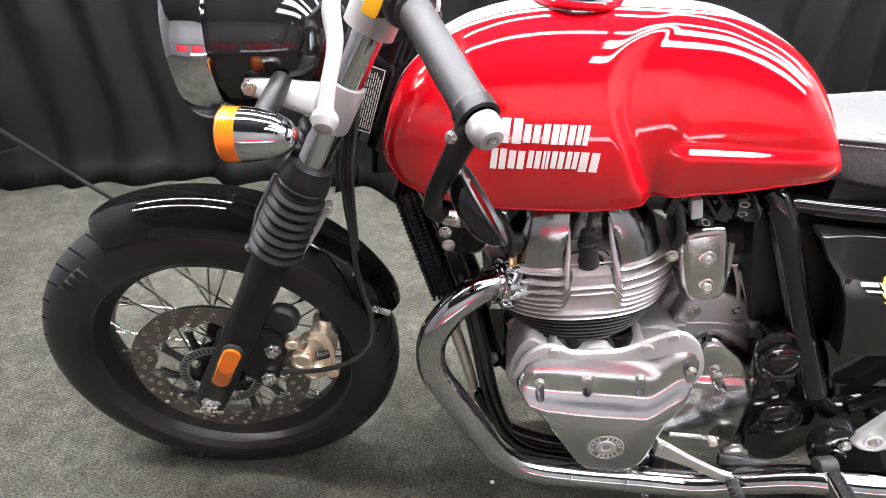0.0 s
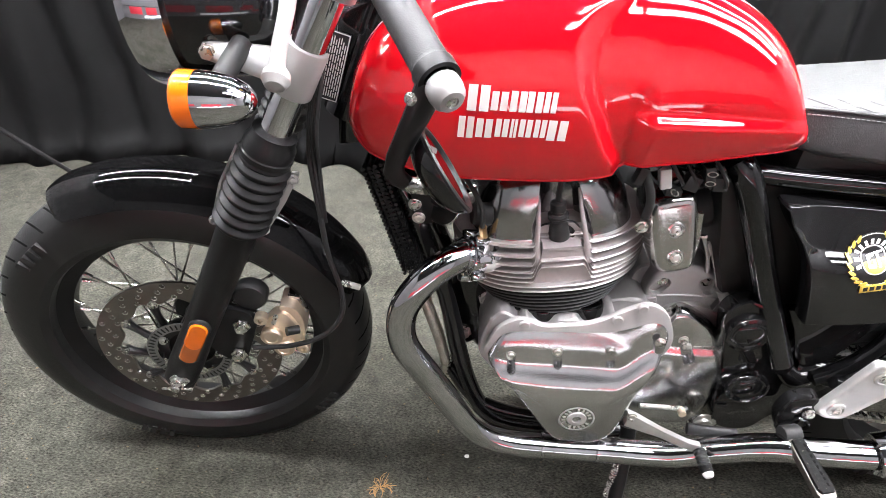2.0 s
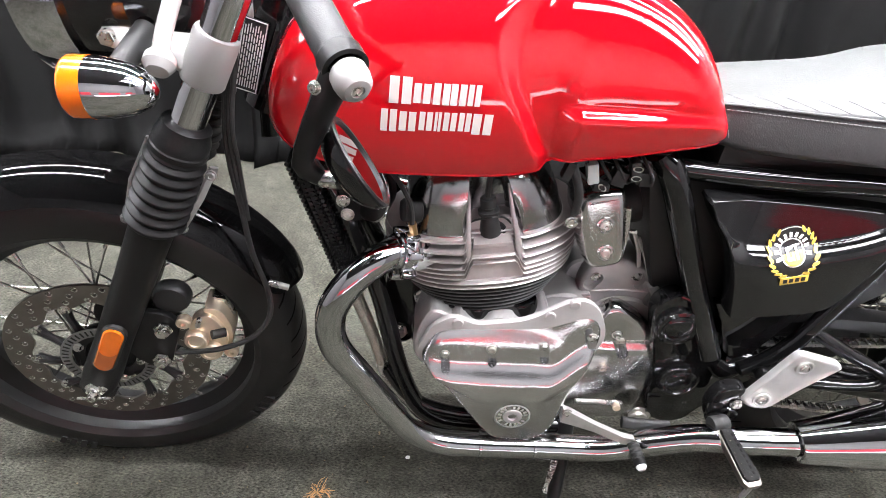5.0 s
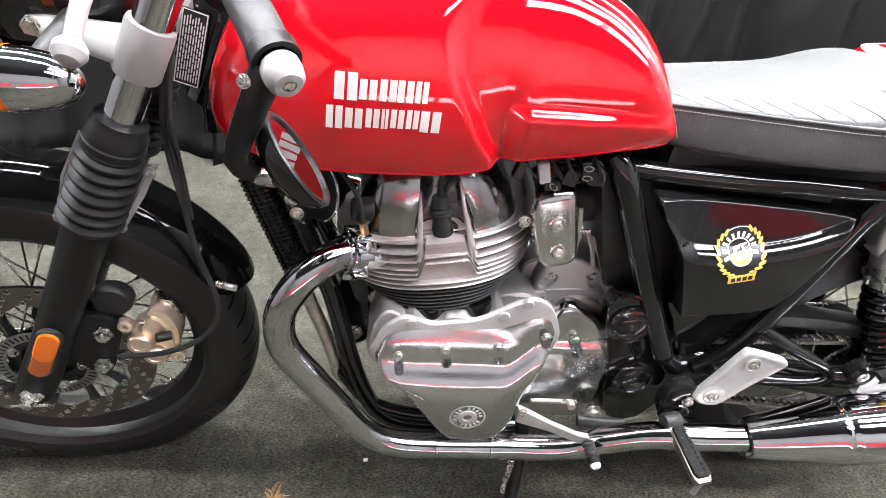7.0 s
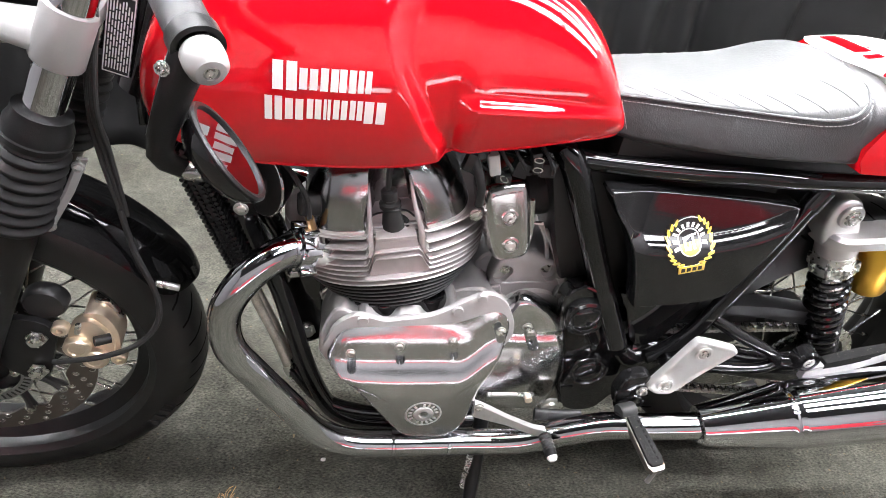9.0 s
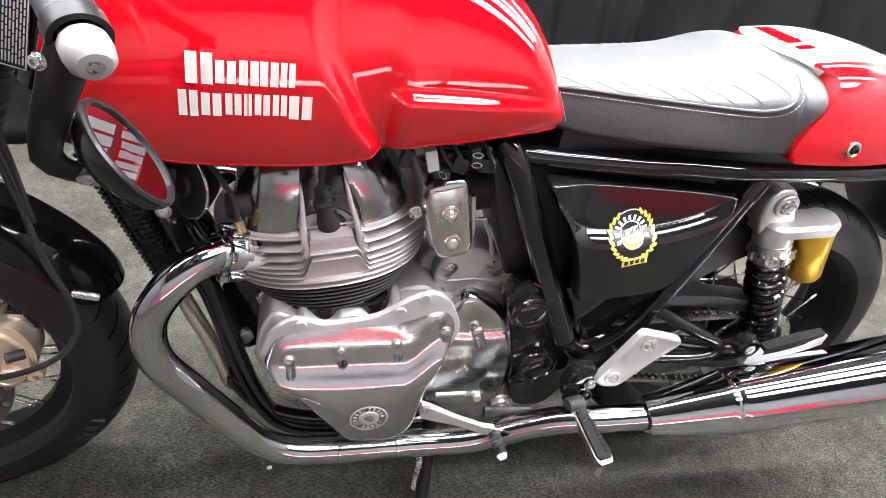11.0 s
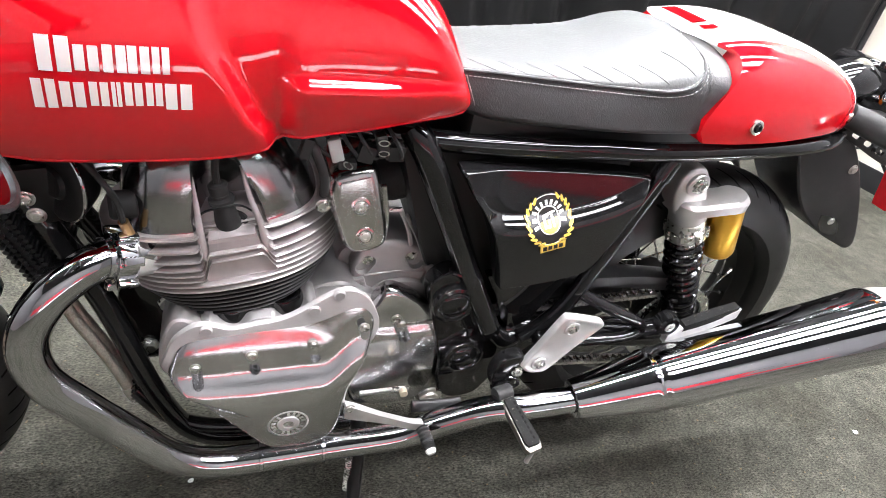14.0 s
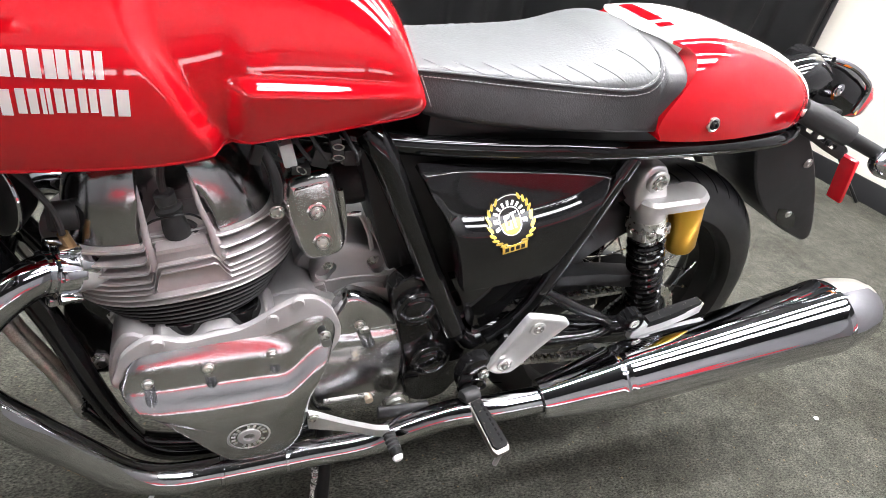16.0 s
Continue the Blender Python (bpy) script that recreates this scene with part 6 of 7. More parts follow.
for p in ((0.640, -0.150, 0.197), (0.735, -0.1515, 0.1975)):
    part("clamp_ring", lathe([(0.0225, -0.003), (0.0245, -0.002), (0.0245, 0.002), (0.0225, 0.003)], p, (1, 0, 0), 28), M_CHROME, exh)
mz0, mz1 = V((1.136, -0.210, 0.307)), V((1.697, -0.250, 0.452))
md = (mz1 - mz0).normalized()
ML = (mz1 - mz0).length - 0.022
prof = [(0.0225, 0.006), (0.0290, 0.0), (0.0325, 0.001), (0.0335, 0.004), (0.0515, 0.130), (0.0535, 0.133), (0.0540, 0.139), (0.0512, 0.143), (0.0512, 0.146), (0.0540, 0.150), (0.0542, 0.156), (0.0555, 0.19), (0.0680, ML - 0.03),
        (0.0700, ML - 0.010), (0.0700, ML - 0.004), (0.0670, ML - 0.001), (0.0670, ML + 0.005), (0.0692, ML + 0.008), (0.0672, ML + 0.03), (0.058, ML + 0.07), (0.049, ML + 0.088), (0.042, ML + 0.092), (0.035, ML + 0.088), (0.031, ML + 0.03)]
muf = part("muffler", lathe(prof, mz0, md, 56), M_CHROME, bike, "long chrome reverse-cone muffler", sharp=40)
part("far_muffler", lathe(prof, V((mz0.x, -mz0.y, mz0.z)), V((md.x, -md.y, md.z)), 40), M_CHROME, bike, "long chrome reverse-cone muffler", sharp=40)
part("far_header", tube([(x, -y, z) for x, y, z in hdr_pts], 0.0225, 16, 4), M_HEADER, bike)

# -- handlebar, grip, lever, mirror --
B0, B1 = V((0.362, -0.150, 0.962)), V((0.441, -0.292, 0.893))
bd_ = (B1 - B0).normalized()
grip = part("handlebar_grip", lathe([(0.016, 0.012), (0.021, 0.014), (0.0215, 0.02)] + [(0.0172 + 0.0008 * (k % 2), 0.022 + 0.0026 * k) for k in range(54)] + [(0.0185, 0.163), (0.0185, 0.167), (0.014, 0.168)], B0, bd_, 32), M_GRIP, bike, "grey ribbed rubber handlebar grip", sharp=50)
part("bar_tube", tube([(0.335, -0.095, 0.955), B0 - bd_ * 0.02, B0, B1], 0.0115, 16), M_SATIN, grip)
end = part("bar_end", lathe([(0.0150, 0.0), (0.0160, 0.002), (0.0163, 0.010), (0.0150, 0.018), (0.011, 0.023), (0.006, 0.0238), (0.0052, 0.021), (0.0, 0.021)], B1 + bd_ * 0.004, bd_, 32), M_SILVER, grip, "silver bar end weight")
part("end_screw", bolt(B1 + bd_ * 0.025, bd_, 0.004, 0.003), M_STEEL, end)
sw = part("switch_cluster", box(*(B0 - bd_ * 0.018 + V((-0.006, 0, 0.004))), 0.062, 0.045, 0.055, 0.010, Matrix.Rotation(radians(20), 4, "X")), M_PLASTIC, bike, "black switch cluster with a yellow button")
part("button", box(*(B0 + V((-0.031, -0.030, 0.000))), 0.016, 0.016, 0.022, 0.003, Matrix.Rotation(radians(25), 4, "Y")), M_YELLOW, sw, "yellow button")
part("collar", lathe([(0.017, 0), (0.028, 0.001), (0.029, 0.010), (0.026, 0.016), (0.017, 0.017)], B0 - bd_ * 0.002, bd_, 28), M_PLASTIC, sw)
part("bar_clamp", lathe([(0.021, 0), (0.030, 0.002), (0.030, 0.03), (0.021, 0.032)], leg_at(0.690, -0.10), dirf, 28), M_SILVER, bike, "silver handlebar clamp on the fork", m=STEER)
part("top_yoke", box(*leg_at(0.745, 0, -0.02), 0.08, 0.25, 0.022, 0.008, Matrix.Rotation(RAKE, 4, "Y")), M_SILVER, bike, "silver top fork clamp", m=STEER)
lv = part("clutch_lever", tube([(0.305, -0.19, 0.995), (0.305, -0.24, 0.972), (0.317, -0.285, 0.950), (0.318, -0.325, 0.925), (0.320, -0.345, 0.913)], [0.010, 0.0105, 0.009, 0.0085, 0.0085], 14, 5, flat=0.7), M_SILVER, bike, "silver clutch lever with ball end")
part("lever_ball", lathe([(0.0, -0.011), (0.0065, -0.009), (0.0105, -0.0035), (0.011, 0.002), (0.0075, 0.008), (0.0, 0.011)], (0.321, -0.352, 0.909), (0, -1, -0.7), 24), M_SILVER, lv)

# bar-end mirror
mr = tagged(new("bar_end_mirror"), "round black bar-end mirror on a bent arm")
mr.parent = bike
part("ring_clamp", lathe([(0.0165, -0.008), (0.0202, -0.007), (0.0202, 0.007), (0.0165, 0.008)], B1 - bd_ * 0.006, bd_, 32, caps=False), M_SATIN, mr)
E1, E2 = V((0.401, -0.292, 0.806)), V((0.414, -0.272, 0.779))
part("arm", tube([B1 - bd_ * 0.004 + V((-0.006, 0.0, -0.010)), V((0.421, -0.296, 0.858)), E1, E2], [0.017, 0.0145, 0.011, 0.008], 14, 3, flat=0.55), M_SATIN, mr)
part("arm_bolt", bolt((0.418, -0.304, 0.880), (-0.5, -1, 0.2), 0.0045, 0.005), M_STEEL, mr)
nrm = V((0.83, 0.16, 0.54)).normalized()
mc = V((0.445, -0.271, 0.795))
part("joint", rod(E2, mc - nrm * 0.016 + V((0, -0.006, -0.004)), 0.0085, 14), M_STEEL, mr)
shell = part("shell", lathe([(0.0, -0.021), (0.018, -0.020), (0.034, -0.015), (0.0445, -0.006), (0.0482, 0.001), (0.0485, 0.005)], mc, nrm, 48), M_BLACK, mr, "black mirror shell")
part("rim", lathe([(0.0485, 0.004), (0.0490, 0.0065), (0.0470, 0.0085), (0.0435, 0.0082), (0.0425, 0.0055)], mc, nrm, 48, caps=False), M_SATIN, shell, "satin black rim")
part("glass", lathe([(0.0430, 0.0058), (0.0, 0.0061)], mc, nrm, 44), M_GLASS, mr, "mirror glass")

# -- oil cooler, horn, hoses --
cool = part("oil_cooler", slab([(0.334, 0.678), (0.350, 0.684), (0.410, 0.508), (0.392, 0.500)], -0.058, 0.058, 0.003), M_SATIN, bike, "black finned oil cooler ahead of the frame")
fin_me = finish(rod((0, -0.0615, 0), (0, 0.0615, 0), 0.0030, 8), M_SATIN)
for k in range(27):
    p = V((0.342, 0, 0.684)).lerp(V((0.401, 0, 0.502)), k / 26)
    for s_ in (-0.0125, -0.004, 0.0045, 0.013):
        part("fin", fin_me, None, cool, m=Matrix.Translation(p + V((s_, 0, s_ * 0.33))))
for x, y, z in ((0.4025, -0.050, 0.621), (0.4085, -0.050, 0.598)):
    part("mount_bolt", bolt((x, y, z), LEFT, 0.0075, 0.006), M_STEEL, cool)
part("mount", slab([(0.39, 0.655), (0.43, 0.66), (0.445, 0.59), (0.41, 0.585)], -0.05, -0.035, 0.003), M_SATIN, cool)
hn = part("horn", lathe([(0.012, -0.03), (0.03, -0.028), (0.042, -0.010), (0.047, 0.0), (0.047, 0.004), (0.040, 0.007), (0.020, 0.006), (0.016, 0.010), (0.0, 0.010)], (0.438, -0.046, 0.640), (-0.72, -0.68, 0.12), 36), M_SATIN, bike, "round black horn")
part("rim", ring(V((0.438, -0.046, 0.640)) + V((-0.72, -0.68, 0.12)).normalized() * 0.002, (-0.72, -0.68, 0.12), 0.0470, 0.0022, 44, 8), M_CHROME, hn)
for y in (-0.05, -0.068):
    part("oil_hose", tube([(0.405, y + 0.01, 0.495), (0.420, y, 0.45), (0.445, y, 0.37), (0.463, y - 0.004, 0.305)], 0.0075, 12, 5), M_BRAID, bike, "braided steel oil hose")
    part("hose_fitting", tube([(0.461, y - 0.004, 0.310), (0.470, y - 0.004, 0.282), (0.500, y - 0.004, 0.274)], 0.0085, 12, 3), M_STEEL, bike)
part("sump_tube", tube([(0.47, -0.07, 0.30), (0.52, -0.085, 0.235), (0.60, -0.09, 0.205), (0.70, -0.09, 0.200)], 0.012, 12, 4), M_BLACK, bike)
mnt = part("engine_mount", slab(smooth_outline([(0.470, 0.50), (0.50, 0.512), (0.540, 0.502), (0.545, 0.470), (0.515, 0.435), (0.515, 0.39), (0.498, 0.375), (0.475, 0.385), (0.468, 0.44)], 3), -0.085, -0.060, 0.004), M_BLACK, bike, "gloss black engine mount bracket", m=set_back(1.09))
for x, z in ((0.5257, 0.4768), (0.494, 0.402)):
    part("frame_bolt", bolt((x, -0.085, z), LEFT, 0.0095, 0.010, False, 1.4), M_STEEL, mnt)
# sensor stub and its lead at the exhaust port
st = part("sensor_stub", rod((0.507, -0.085, 0.588), (0.503, -0.092, 0.615), 0.006, 8), M_BRASS, bike)
part("sensor_lead", tube([(0.503, -0.092, 0.612), (0.498, -0.092, 0.650), (0.47, -0.08, 0.69), (0.44, -0.07, 0.70)], 0.0035, 8, 5), M_RUBBER, st)

# cables beside the fork
for k in range(3):
    o = 0.006 * k
    part("cable", tube([(0.395, -0.13, 0.945), (0.330 - o, -0.115 + o, 0.925), (0.292 + o * 0.6, -0.105, 0.850), (0.270 + o, -0.098 - o, 0.76), (0.262 + o, -0.085, 0.69), (0.268 + o * 0.5, -0.08, 0.60)], 0.0032, 10, 6), M_RUBBER, bike)
bl = part("brake_hose", tube([(0.268, -0.082, 0.61), (0.275, -0.086, 0.545), (0.292, -0.092, 0.475), (0.288, -0.100, 0.430), (0.258, -0.108, 0.395), (0.205, -0.112, 0.372), (0.14, -0.112, 0.362)], 0.0042, 10, 6), M_RUBBER, bike)
part("hose_clip", tube([(0.292, -0.085, 0.492), (0.318, -0.075, 0.475)], 0.005, 8, flat=0.4), M_STEEL, bl)
# warning plate on the frame gusset: frame line and rows of bars
LT = radians(16)
LM = Matrix.Translation((0.291, -0.0325, 0.813)) @ Matrix.Rotation(LT, 4, "Y")
lab = part("warning_label", moved(box(0, 0.001, 0, 0.030, 0.001, 0.094, 0), LM), M_BLACK_DECAL, bike, "black warning label with white frame and small text bars")
for cx, cz, w, h in ((0.0138, 0, 0.0012, 0.092), (-0.0138, 0, 0.0012, 0.092), (0, 0.0455, 0.0275, 0.0012), (0, -0.0455, 0.0275, 0.0012)):
    part("border", moved(box(cx, 0, cz, w, 0.0008, h, 0), LM), M_LABEL, lab)
rnd = random.Random(4)
for k in range(8):
    z = -0.041
    while z < 0.034:
        L_ = rnd.uniform(0.005, 0.013)
        part("text_bar", moved(box(-0.0108 + 0.0031 * k, 0, z + L_ / 2, 0.0013, 0.0008, L_, 0), LM), M_LABEL, lab)
        z += L_ + 0.002

# -- rear suspension --
for sg in (-1, 1):
    sh = tagged(new("rear_shock"), "silver gas shock with black spring and gold reservoir")
    sh.parent = bike
    T0, T1 = V((1.296, sg * 0.090, 0.654)), V((1.425, sg * 0.095, 0.335))
    d = (T1 - T0).normalized()
    yoke_o = smooth_outline([(1.266, 0.660), (1.271, 0.677), (1.285, 0.687), (1.303, 0.686), (1.316, 0.674), (1.324, 0.655), (1.336, 0.630), (1.338, 0.606), (1.310, 0.592), (1.284, 0.602), (1.270, 0.630)], 6)
    part("eye", dome(yoke_o, ((0, sg * 0.066), (0, sg * 0.092), (0.0012, sg * 0.0965), (0.0035, sg * 0.0995), (0.007, sg * 0.1012))), M_SHOCK, sh, "cast silver shock head", sharp=50)
    part("eye_boss", lathe([(0.0195, 0.0), (0.0195, 0.006), (0.0180, 0.0078), (0.0135, 0.0082), (0.0130, 0.006), (0.0, 0.006)], T0 + V((0, sg * 0.010, 0.006)), (0, sg, 0), 36), M_SHOCK, sh)
    part("top_body", tube([T0 + d * 0.036, T0 + d * 0.045, T0 + d * 0.06, T0 + d * 0.075], [0.026, 0.0295, 0.030, 0.029], 32), M_SHOCK, sh, "silver shock head")
    part("preload_ring", lathe([(0.027, 0.066), (0.0305, 0.067), (0.0305, 0.085), (0.033, 0.086), (0.0335, 0.104), (0.029, 0.106)], T0, d, 32), M_STEEL, sh)
    for k in range(8):
        a = 2 * math.pi * k / 8
        u = d.orthogonal().normalized()
        w = d.cross(u)
        o = (u * math.cos(a) + w * math.sin(a)) * 0.032
        part("castle_tooth", rod(T0 + d * 0.084 + o, T0 + d * 0.102 + o, 0.005, 8), M_STEEL, sh)
    part("damper", rod(T0 + d * 0.10, T1 - d * 0.02, 0.017, 20), M_STEEL, sh)
    pts = []
    n, turns, Ls = 330, 13.0, (T1 - T0).length - 0.145
    u = d.orthogonal().normalized()
    w = d.cross(u)
    for k in range(n + 1):
        s = k / n
        f = s + 0.10 * math.sin(math.pi * s)
        a = 2 * math.pi * turns * s
        pts.append(T0 + d * (0.106 + Ls * f) + (u * math.cos(a) + w * math.sin(a)) * 0.0275)
    part("spring", tube(pts, 0.0055, 8), M_BLACK, sh, "gloss black coil spring")
    part("lower_eye", lathe([(0.008, -0.02), (0.019, -0.02), (0.019, 0.02), (0.008, 0.02)], T1, (0, 1, 0), 24), M_SATIN, sh)
    C0 = T0 + V((0.094, sg * 0.004, -0.034))
    part("reservoir", lathe([(0.0, 0.0), (0.0265, 0.001), (0.028, 0.006), (0.028, 0.100), (0.025, 0.108), (0.0, 0.109)], C0, V((0.33, 0, -1)), 36), M_CANISTER, sh, "gold anodised gas reservoir")
    part("reservoir_cap", lathe([(0.0285, 0.004), (0.0292, 0.0), (0.0292, -0.010), (0.025, -0.016), (0.0, -0.018)], C0, V((0.33, 0, -1)), 36), M_SHOCK, sh)
    part("bridge", bevel(pill(T0 + d * 0.040 + V((0, sg * 0.004, -0.008)), C0 + V((0.001, 0, -0.004)), 0.0290, V((0.02, 0, 1)), 0.020), 0.006, 3), M_SHOCK, sh)
    part("eye_bolt", bolt(T0 + V((0, sg * 0.015, 0.006)), (0, sg, 0), 0.011, 0.008, True, 1.35), M_STEEL, sh)
part("inner_fender", slab(smooth_outline([(1.00, 0.33), (1.00, 0.53), (1.10, 0.55), (1.20, 0.52), (1.27, 0.46), (1.30, 0.40), (1.28, 0.345), (1.15, 0.31)], 3), -0.055, 0.055, 0.006), M_PLASTIC, bike, "black plastic inner fender ahead of the rear wheel")
both("swingarm", [(1.04, -0.084, 0.372), (1.12, -0.095, 0.365), (1.28, -0.108, 0.345), (1.44, -0.108, 0.322)], 0.027, M_BLACK, 3, "black swingarm tube")
for sg in (-1, 1):
    part("axle_plate", box(1.435, 0.108 * sg, 0.32, 0.09, 0.014, 0.055, 0.004), M_SATIN, bike)
    part("axle_nut", bolt((1.425, sg * 0.116, 0.32), (0, sg, 0), 0.014, 0.012, False), M_STEEL, bike)
spk = part("rear_sprocket", lathe([(0.075, -0.003), (0.092, -0.003), (0.094, 0.0), (0.092, 0.003), (0.075, 0.003)], (1.425, -0.078, 0.318), (0, 1, 0), 60, caps=False, wrap=True), M_STEEL, bike, "steel rear sprocket")
link_me = finish(slab(smooth_outline([(-0.0075, 0.0), (-0.006, 0.004), (0, 0.003), (0.006, 0.004), (0.0075, 0), (0.006, -0.004), (0, -0.003), (-0.006, -0.004)], 2), -0.009, 0.009, 0), M_STEEL)
chain = tagged(new("drive_chain"), "greasy steel drive chain")
chain.parent = bike
for z0, z1 in ((0.395, 0.410), (0.286, 0.218)):
    for k in range(36):
        p = V((0.86, -0.078, z0)).lerp(V((1.425, -0.078, z1)), k / 35)
        part("link", link_me, None, chain, m=Matrix.Translation(p) @ Matrix.Rotation(-math.atan2(z1 - z0, 0.565), 4, "Y"))
part("chain_guard", slab(smooth_outline([(1.00, 0.435), (1.20, 0.475), (1.40, 0.450), (1.43, 0.430), (1.38, 0.425), (1.20, 0.45), (1.00, 0.415)], 3), -0.098, -0.062, 0.004), M_SATIN, bike, "black chain guard")
part("rear_mudguard", mudguard(REAR_AXLE, 0.350, 100, 165, 0.075, 0.02, None), M_PLASTIC, bike, "black plastic rear mudguard", sharp=50)

# -- footrests, heel plate, shifter, stands --
hp_o = smooth_outline([(1.049, 0.362), (1.052, 0.350), (1.064, 0.340), (1.080, 0.337), (1.097, 0.341), (1.135, 0.390), (1.172, 0.431), (1.175, 0.438), (1.168, 0.445), (1.150, 0.451), (1.118, 0.460), (1.103, 0.463), (1.093, 0.459), (1.070, 0.408)], 4)


def heel_mesh():
    rings = []
    cx, cz = 1.108, 0.400
    for f, y in ((0.0, -0.158), (0.0, -0.166), (0.02, -0.1685), (0.06, -0.170), (0.10, -0.170), (0.16, -0.1685), (0.22, -0.1675), (0.4, -0.1672), (0.7, -0.1670), (0.95, -0.1670)):
        rings.append([V((x + (cx - x) * f, y, z + (cz - z) * f)) for x, z in hp_o])
    return loft(rings)


hp = part("heel_plate", heel_mesh(), M_WORN, bike, "worn brushed aluminium heel guard plate", sharp=50)
for x, z in ((1.078, 0.359), (1.116, 0.435)):
    dsh = part("bolt_dish", lathe([(0.0140, 0), (0.0135, 0.003), (0.0105, 0.0035), (0.0095, 0.0012), (0.0, 0.0012)], (x, -0.1675, z), LEFT, 24), M_WORN, hp)
    part("bolt", bolt((x, -0.1685, z), LEFT, 0.0065, 0.005, True, 1.2), M_STEEL, dsh)
hang = part("footrest_hanger", slab(smooth_outline([(1.015, 0.365), (1.050, 0.372), (1.062, 0.350), (1.052, 0.322), (1.052, 0.290), (1.040, 0.281), (1.020, 0.285), (1.010, 0.305), (1.004, 0.330)], 4), -0.162, -0.136, 0.006, 2), M_BLACK, bike, "gloss black footrest hanger")
hk = part("hinge_pin", lathe([(0.016, -0.010), (0.016, 0.004), (0.013, 0.006), (0.0, 0.006)], (1.026, -0.164, 0.301), LEFT, 24), M_BLACK, hang)
part("hinge_bolt", bolt((1.026, -0.170, 0.301), LEFT, 0.0085, 0.004, False), M_STEEL, hk)
part("hanger_bolt", bolt((1.046, -0.163, 0.340), LEFT, 0.0075, 0.006, True, 1.35), M_STEEL, hang)
part("hanger_spring", ring((1.040, -0.166, 0.318), (0.4, 1, 0), 0.011, 0.0028, 20, 8), M_BLACK, hang)
# rider footpeg: an open silver frame round a worn rubber pad
PEG = Matrix.Translation((1.022, -0.178, 0.309)) @ Matrix((V((0.98, 0.16, 0.08)).normalized(), V((0.16, -0.92, -0.16)).normalized(), V((0, -0.17, 1)).normalized())).transposed().to_4x4()
def peg_slab(w0, w1, l0, l1, z0, z1, bev):
    bm = bmesh.new()
    ring_ = [(-w0, l0), (w0, l0), (w1, l1 * 0.92), (w1 * 0.7, l1), (-w1 * 0.7, l1), (-w1, l1 * 0.92)]
    lo = [bm.verts.new((x, y, z0)) for x, y in ring_]
    hi = [bm.verts.new((x, y, z1)) for x, y in ring_]
    bm.faces.new(lo)
    bm.faces.new(list(reversed(hi)))
    for i in range(6):
        bm.faces.new((lo[i], hi[i], hi[(i + 1) % 6], lo[(i + 1) % 6]))
    bmesh.ops.recalc_face_normals(bm, faces=bm.faces)
    return bevel(bm, bev)


fp = part("footpeg", moved(peg_slab(0.0115, 0.0150, 0.004, 0.106, -0.008, 0.004, 0.002), PEG), M_DISC, bike, "silver rider footpeg with worn black rubber pad")
part("peg_knuckle", moved(lathe([(0.013, -0.014), (0.014, -0.012), (0.014, 0.012), (0.013, 0.014)], (0, 0.0, -0.002), (1, 0, 0), 20), PEG), M_RUBBER, fp)
pad = part("rubber_pad", moved(peg_slab(0.0095, 0.0135, 0.014, 0.099, 0.003, 0.0095, 0.0025), PEG), M_PEG_RUBBER, fp, "worn black rubber pad")
# Near-black bars lay the same groove shade onto the pad.
for k in range(8):
    part("pad_bar", moved(box(0.0045, 0.026 + 0.0088 * k, 0.0095, 0.003, 0.005, 0.0008, 0), PEG), M_GROOVE, pad)
part("peg_feeler", rod(PEG @ V((0.002, 0.100, -0.004)), PEG @ V((0.000, 0.104, -0.042)), 0.0042, 10), M_SILVER, fp)


def beam(pts):
    """A flat forged arm through (x, y, z, height, thickness)."""
    return bevel(loft([[V((x, y + sy * t / 2, z + sz * h / 2)) for sy, sz in ((-1, -1), (-1, 1), (1, 1), (1, -1))] for x, y, z, h, t in pts]), 0.0015)


sl = part("gear_lever", beam([(0.764, -0.160, 0.300, 0.030, 0.012), (0.778, -0.164, 0.298, 0.028, 0.012), (0.820, -0.173, 0.285, 0.017, 0.010), (0.866, -0.182, 0.269, 0.016, 0.010), (0.886, -0.185, 0.266, 0.018, 0.010)]), M_WORN, bike, "flat grey gear lever with ribbed rubber toe peg")
part("lever_bolt", bolt((0.770, -0.166, 0.310), LEFT, 0.0065, 0.004), M_STEEL, sl)
TOE = V((0.14, -1, -0.24)).normalized()
part("toe_peg", lathe([(0.007, 0), (0.0105, 0.002)] + [(0.0092 + 0.0016 * (k % 2), 0.004 + 0.0033 * k) for k in range(8)] + [(0.0085, 0.031), (0.0, 0.032)], (0.885, -0.188, 0.266), TOE, 18), M_RUBBER, sl)
part("toe_wear", lathe([(0.0092, 0.026), (0.0098, 0.028), (0.0098, 0.036), (0.0085, 0.039)], (0.885, -0.188, 0.266), TOE, 18), M_PEG_RUBBER, sl)
part("toe_cap", lathe([(0.0085, 0.038), (0.0085, 0.042), (0.006, 0.046), (0, 0.047)], (0.885, -0.188, 0.266), TOE, 16), M_LABEL, sl, "pale worn toe cap")
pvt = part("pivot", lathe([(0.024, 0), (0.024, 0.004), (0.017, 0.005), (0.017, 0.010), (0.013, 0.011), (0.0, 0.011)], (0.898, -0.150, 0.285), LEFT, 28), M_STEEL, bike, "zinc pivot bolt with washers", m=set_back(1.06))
part("pivot_bolt", bolt((0.898, -0.160, 0.285), LEFT, 0.0085, 0.012, False), M_STEEL, pvt)
part("link_rod", rod((0.792, -0.135, 0.302), (0.872, -0.135, 0.300), 0.004, 10), M_STEEL, sl)
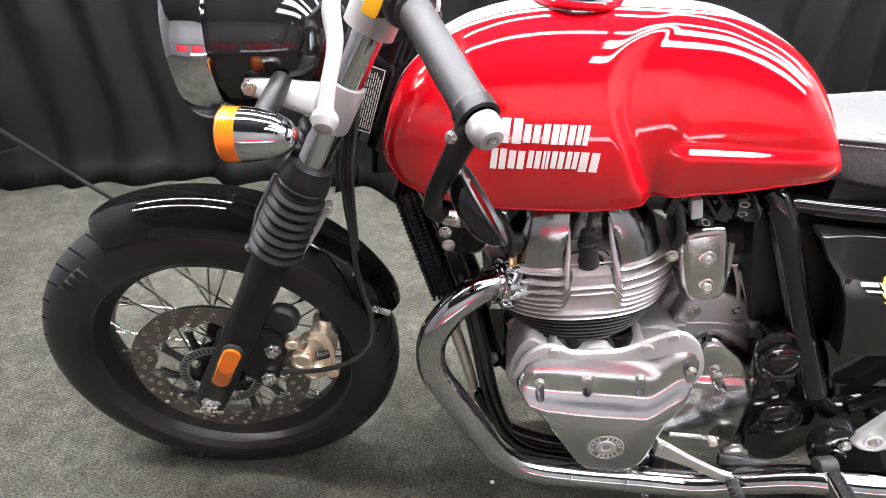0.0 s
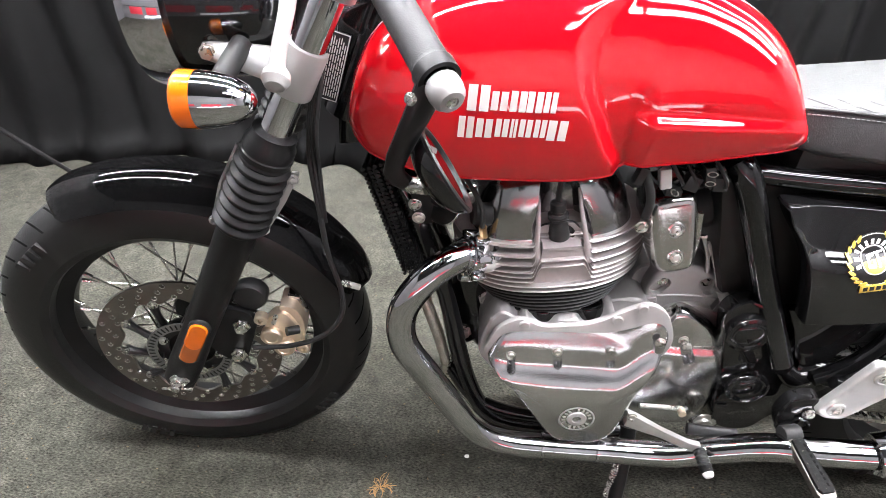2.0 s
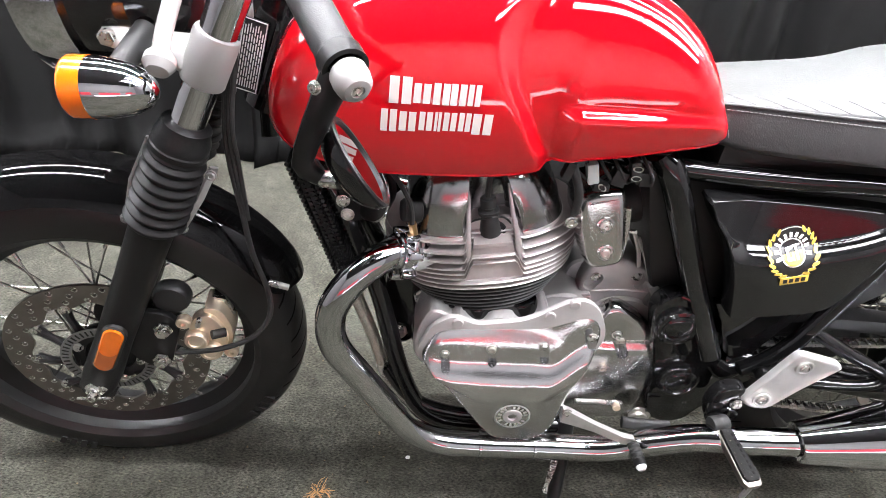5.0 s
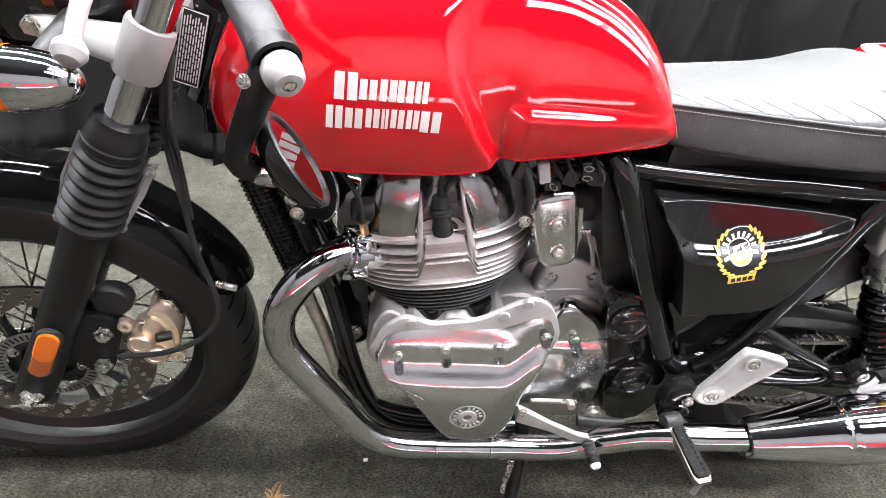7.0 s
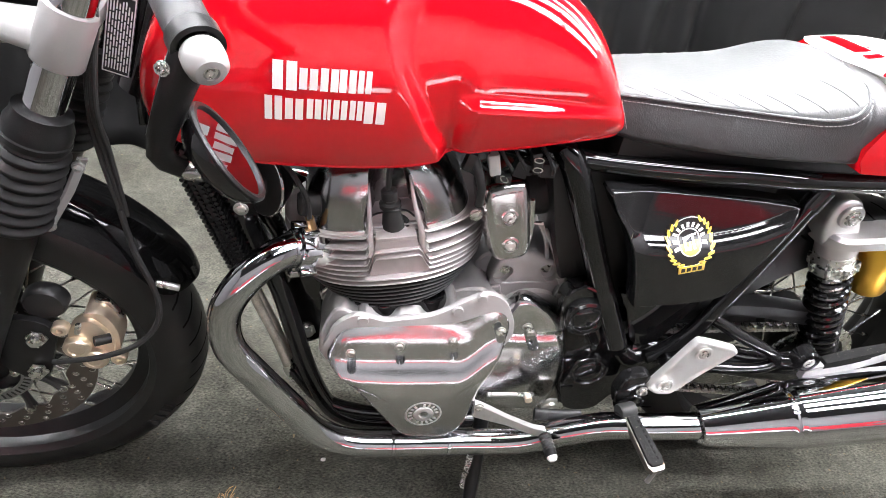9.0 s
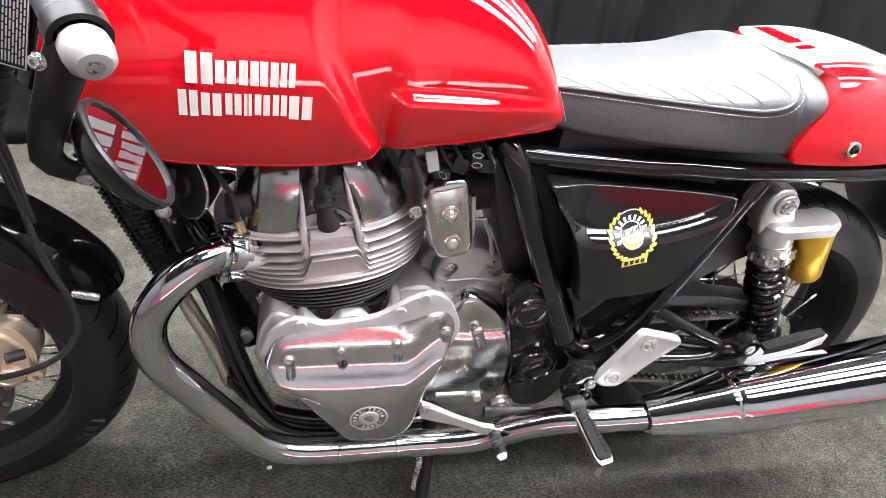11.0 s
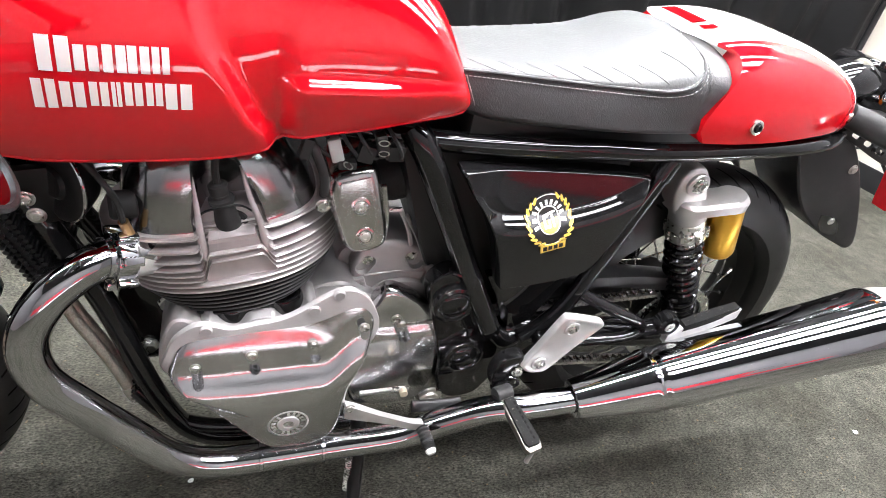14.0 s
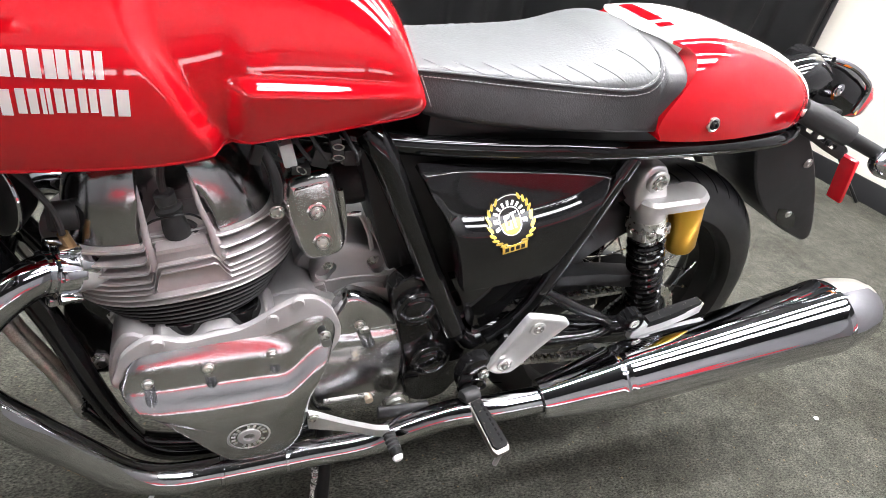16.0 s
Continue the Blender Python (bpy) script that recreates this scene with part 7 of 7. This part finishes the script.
part("link_eye", lathe([(0.0065, -0.006), (0.0065, 0.006), (0.0, 0.006)], (0.862, -0.140, 0.298), LEFT, 20), M_GOLD, sl)
part("mount_bar", tube([(0.88, -0.145, 0.262), (0.93, -0.142, 0.252), (0.97, -0.142, 0.250)], 0.010, 10, 3, flat=0.4), M_SATIN, bike)
pp = part("passenger_footpeg", beam([(1.322, -0.166, 0.384, 0.020, 0.012), (1.342, -0.168, 0.393, 0.036, 0.014), (1.360, -0.170, 0.402, 0.026, 0.014), (1.42, -0.174, 0.428, 0.022, 0.014), (1.446, -0.176, 0.442, 0.022, 0.012)]), M_WORN, bike, "folded silver passenger footpeg with black rubber")
part("rubber_pad", beam([(1.345, -0.168, 0.412, 0.014, 0.016), (1.37, -0.170, 0.422, 0.016, 0.017), (1.40, -0.172, 0.435, 0.016, 0.017), (1.440, -0.174, 0.451, 0.012, 0.014)]), M_PEG_RUBBER, pp, "black rubber pad")
pb = part("peg_boss", lathe([(0.021, -0.01), (0.021, 0.010), (0.018, 0.014), (0.011, 0.014), (0.011, 0.011), (0.0, 0.011)], (1.317, -0.158, 0.414), LEFT, 28), M_BLACK, pp)
part("boss_bolt", bolt((1.317, -0.168, 0.414), LEFT, 0.0095, 0.005), M_STEEL, pb)
part("boss_arm", tube([(1.300, -0.14, 0.385), (1.318, -0.152, 0.400), (1.317, -0.155, 0.414)], 0.017, 14, 3), M_BLACK, pp)
part("adjuster_strip", beam([(1.365, -0.118, 0.366, 0.006, 0.004), (1.46, -0.118, 0.350, 0.006, 0.004)]), M_STEEL, bike, "zinc chain adjuster strip")
for k in range(5):
    part("adjuster_nut", bolt((1.385 + 0.02 * k, -0.120, 0.362 - 0.0035 * k), LEFT, 0.0065, 0.006, False), M_STEEL, bike)
ss = part("side_stand", tube([(0.805, -0.10, 0.20), (0.800, -0.135, 0.14), (0.790, -0.185, 0.04), (0.788, -0.200, 0.016)], [0.015, 0.014, 0.012, 0.012], 14, 3), M_SATIN, bike, "black side stand, folded out")
sp_pts = [V((0.783, -0.150, 0.175)) + V((-0.001, -0.006, -0.115)) * (k / 120) + V((math.cos(k * 0.9), math.sin(k * 0.9) * 0.8, 0)) * 0.0055 for k in range(121)]
part("stand_spring", tube(sp_pts, 0.0016, 5), M_STEEL, ss, "small steel coil spring")
part("stand_foot", box(0.788, -0.205, 0.0135, 0.07, 0.045, 0.008, 0.003), M_SATIN, ss)

# -- small litter on the carpet --
for x, y, r in ((0.166, 0.944, 0.0045), (1.693, 0.776, 0.006)):
    bm = bmesh.new()
    bmesh.ops.create_icosphere(bm, subdivisions=2, radius=r)
    for v in bm.verts:
        v.co.z = v.co.z * 0.35 + 0.002
        v.co.x *= 1.2 + 0.5 * noise.noise(v.co * 300)
    bm.transform(Matrix.Translation((x, y, 0.001)))
    thing("paper_scrap", bm, M_LABEL, "tiny white scrap of paper lying on the carpet", "litter")
rs = random.Random(9)
strands = []
for k in range(34):
    a, r0 = rs.uniform(0, 6.28), rs.uniform(0.0, 0.012)
    ln, bend = rs.uniform(0.008, 0.024), rs.uniform(-0.8, 0.8)
    x0, y0 = -0.007 + 1.3 * r0 * math.cos(a), 0.858 + r0 * math.sin(a)
    pts = [(x0 + ln * q * math.cos(a + bend * q), y0 + ln * q * math.sin(a + bend * q), 0.0025 + 0.003 * math.sin(3.1 * q)) for q in (0.0, 0.35, 0.7, 1.0)]
    strands.append(tube(pts, 0.0006, 5))
thing("straw_tuft", merge(*strands), M_STRAW, "small tuft of dry orange straw lying on the carpet", "litter")
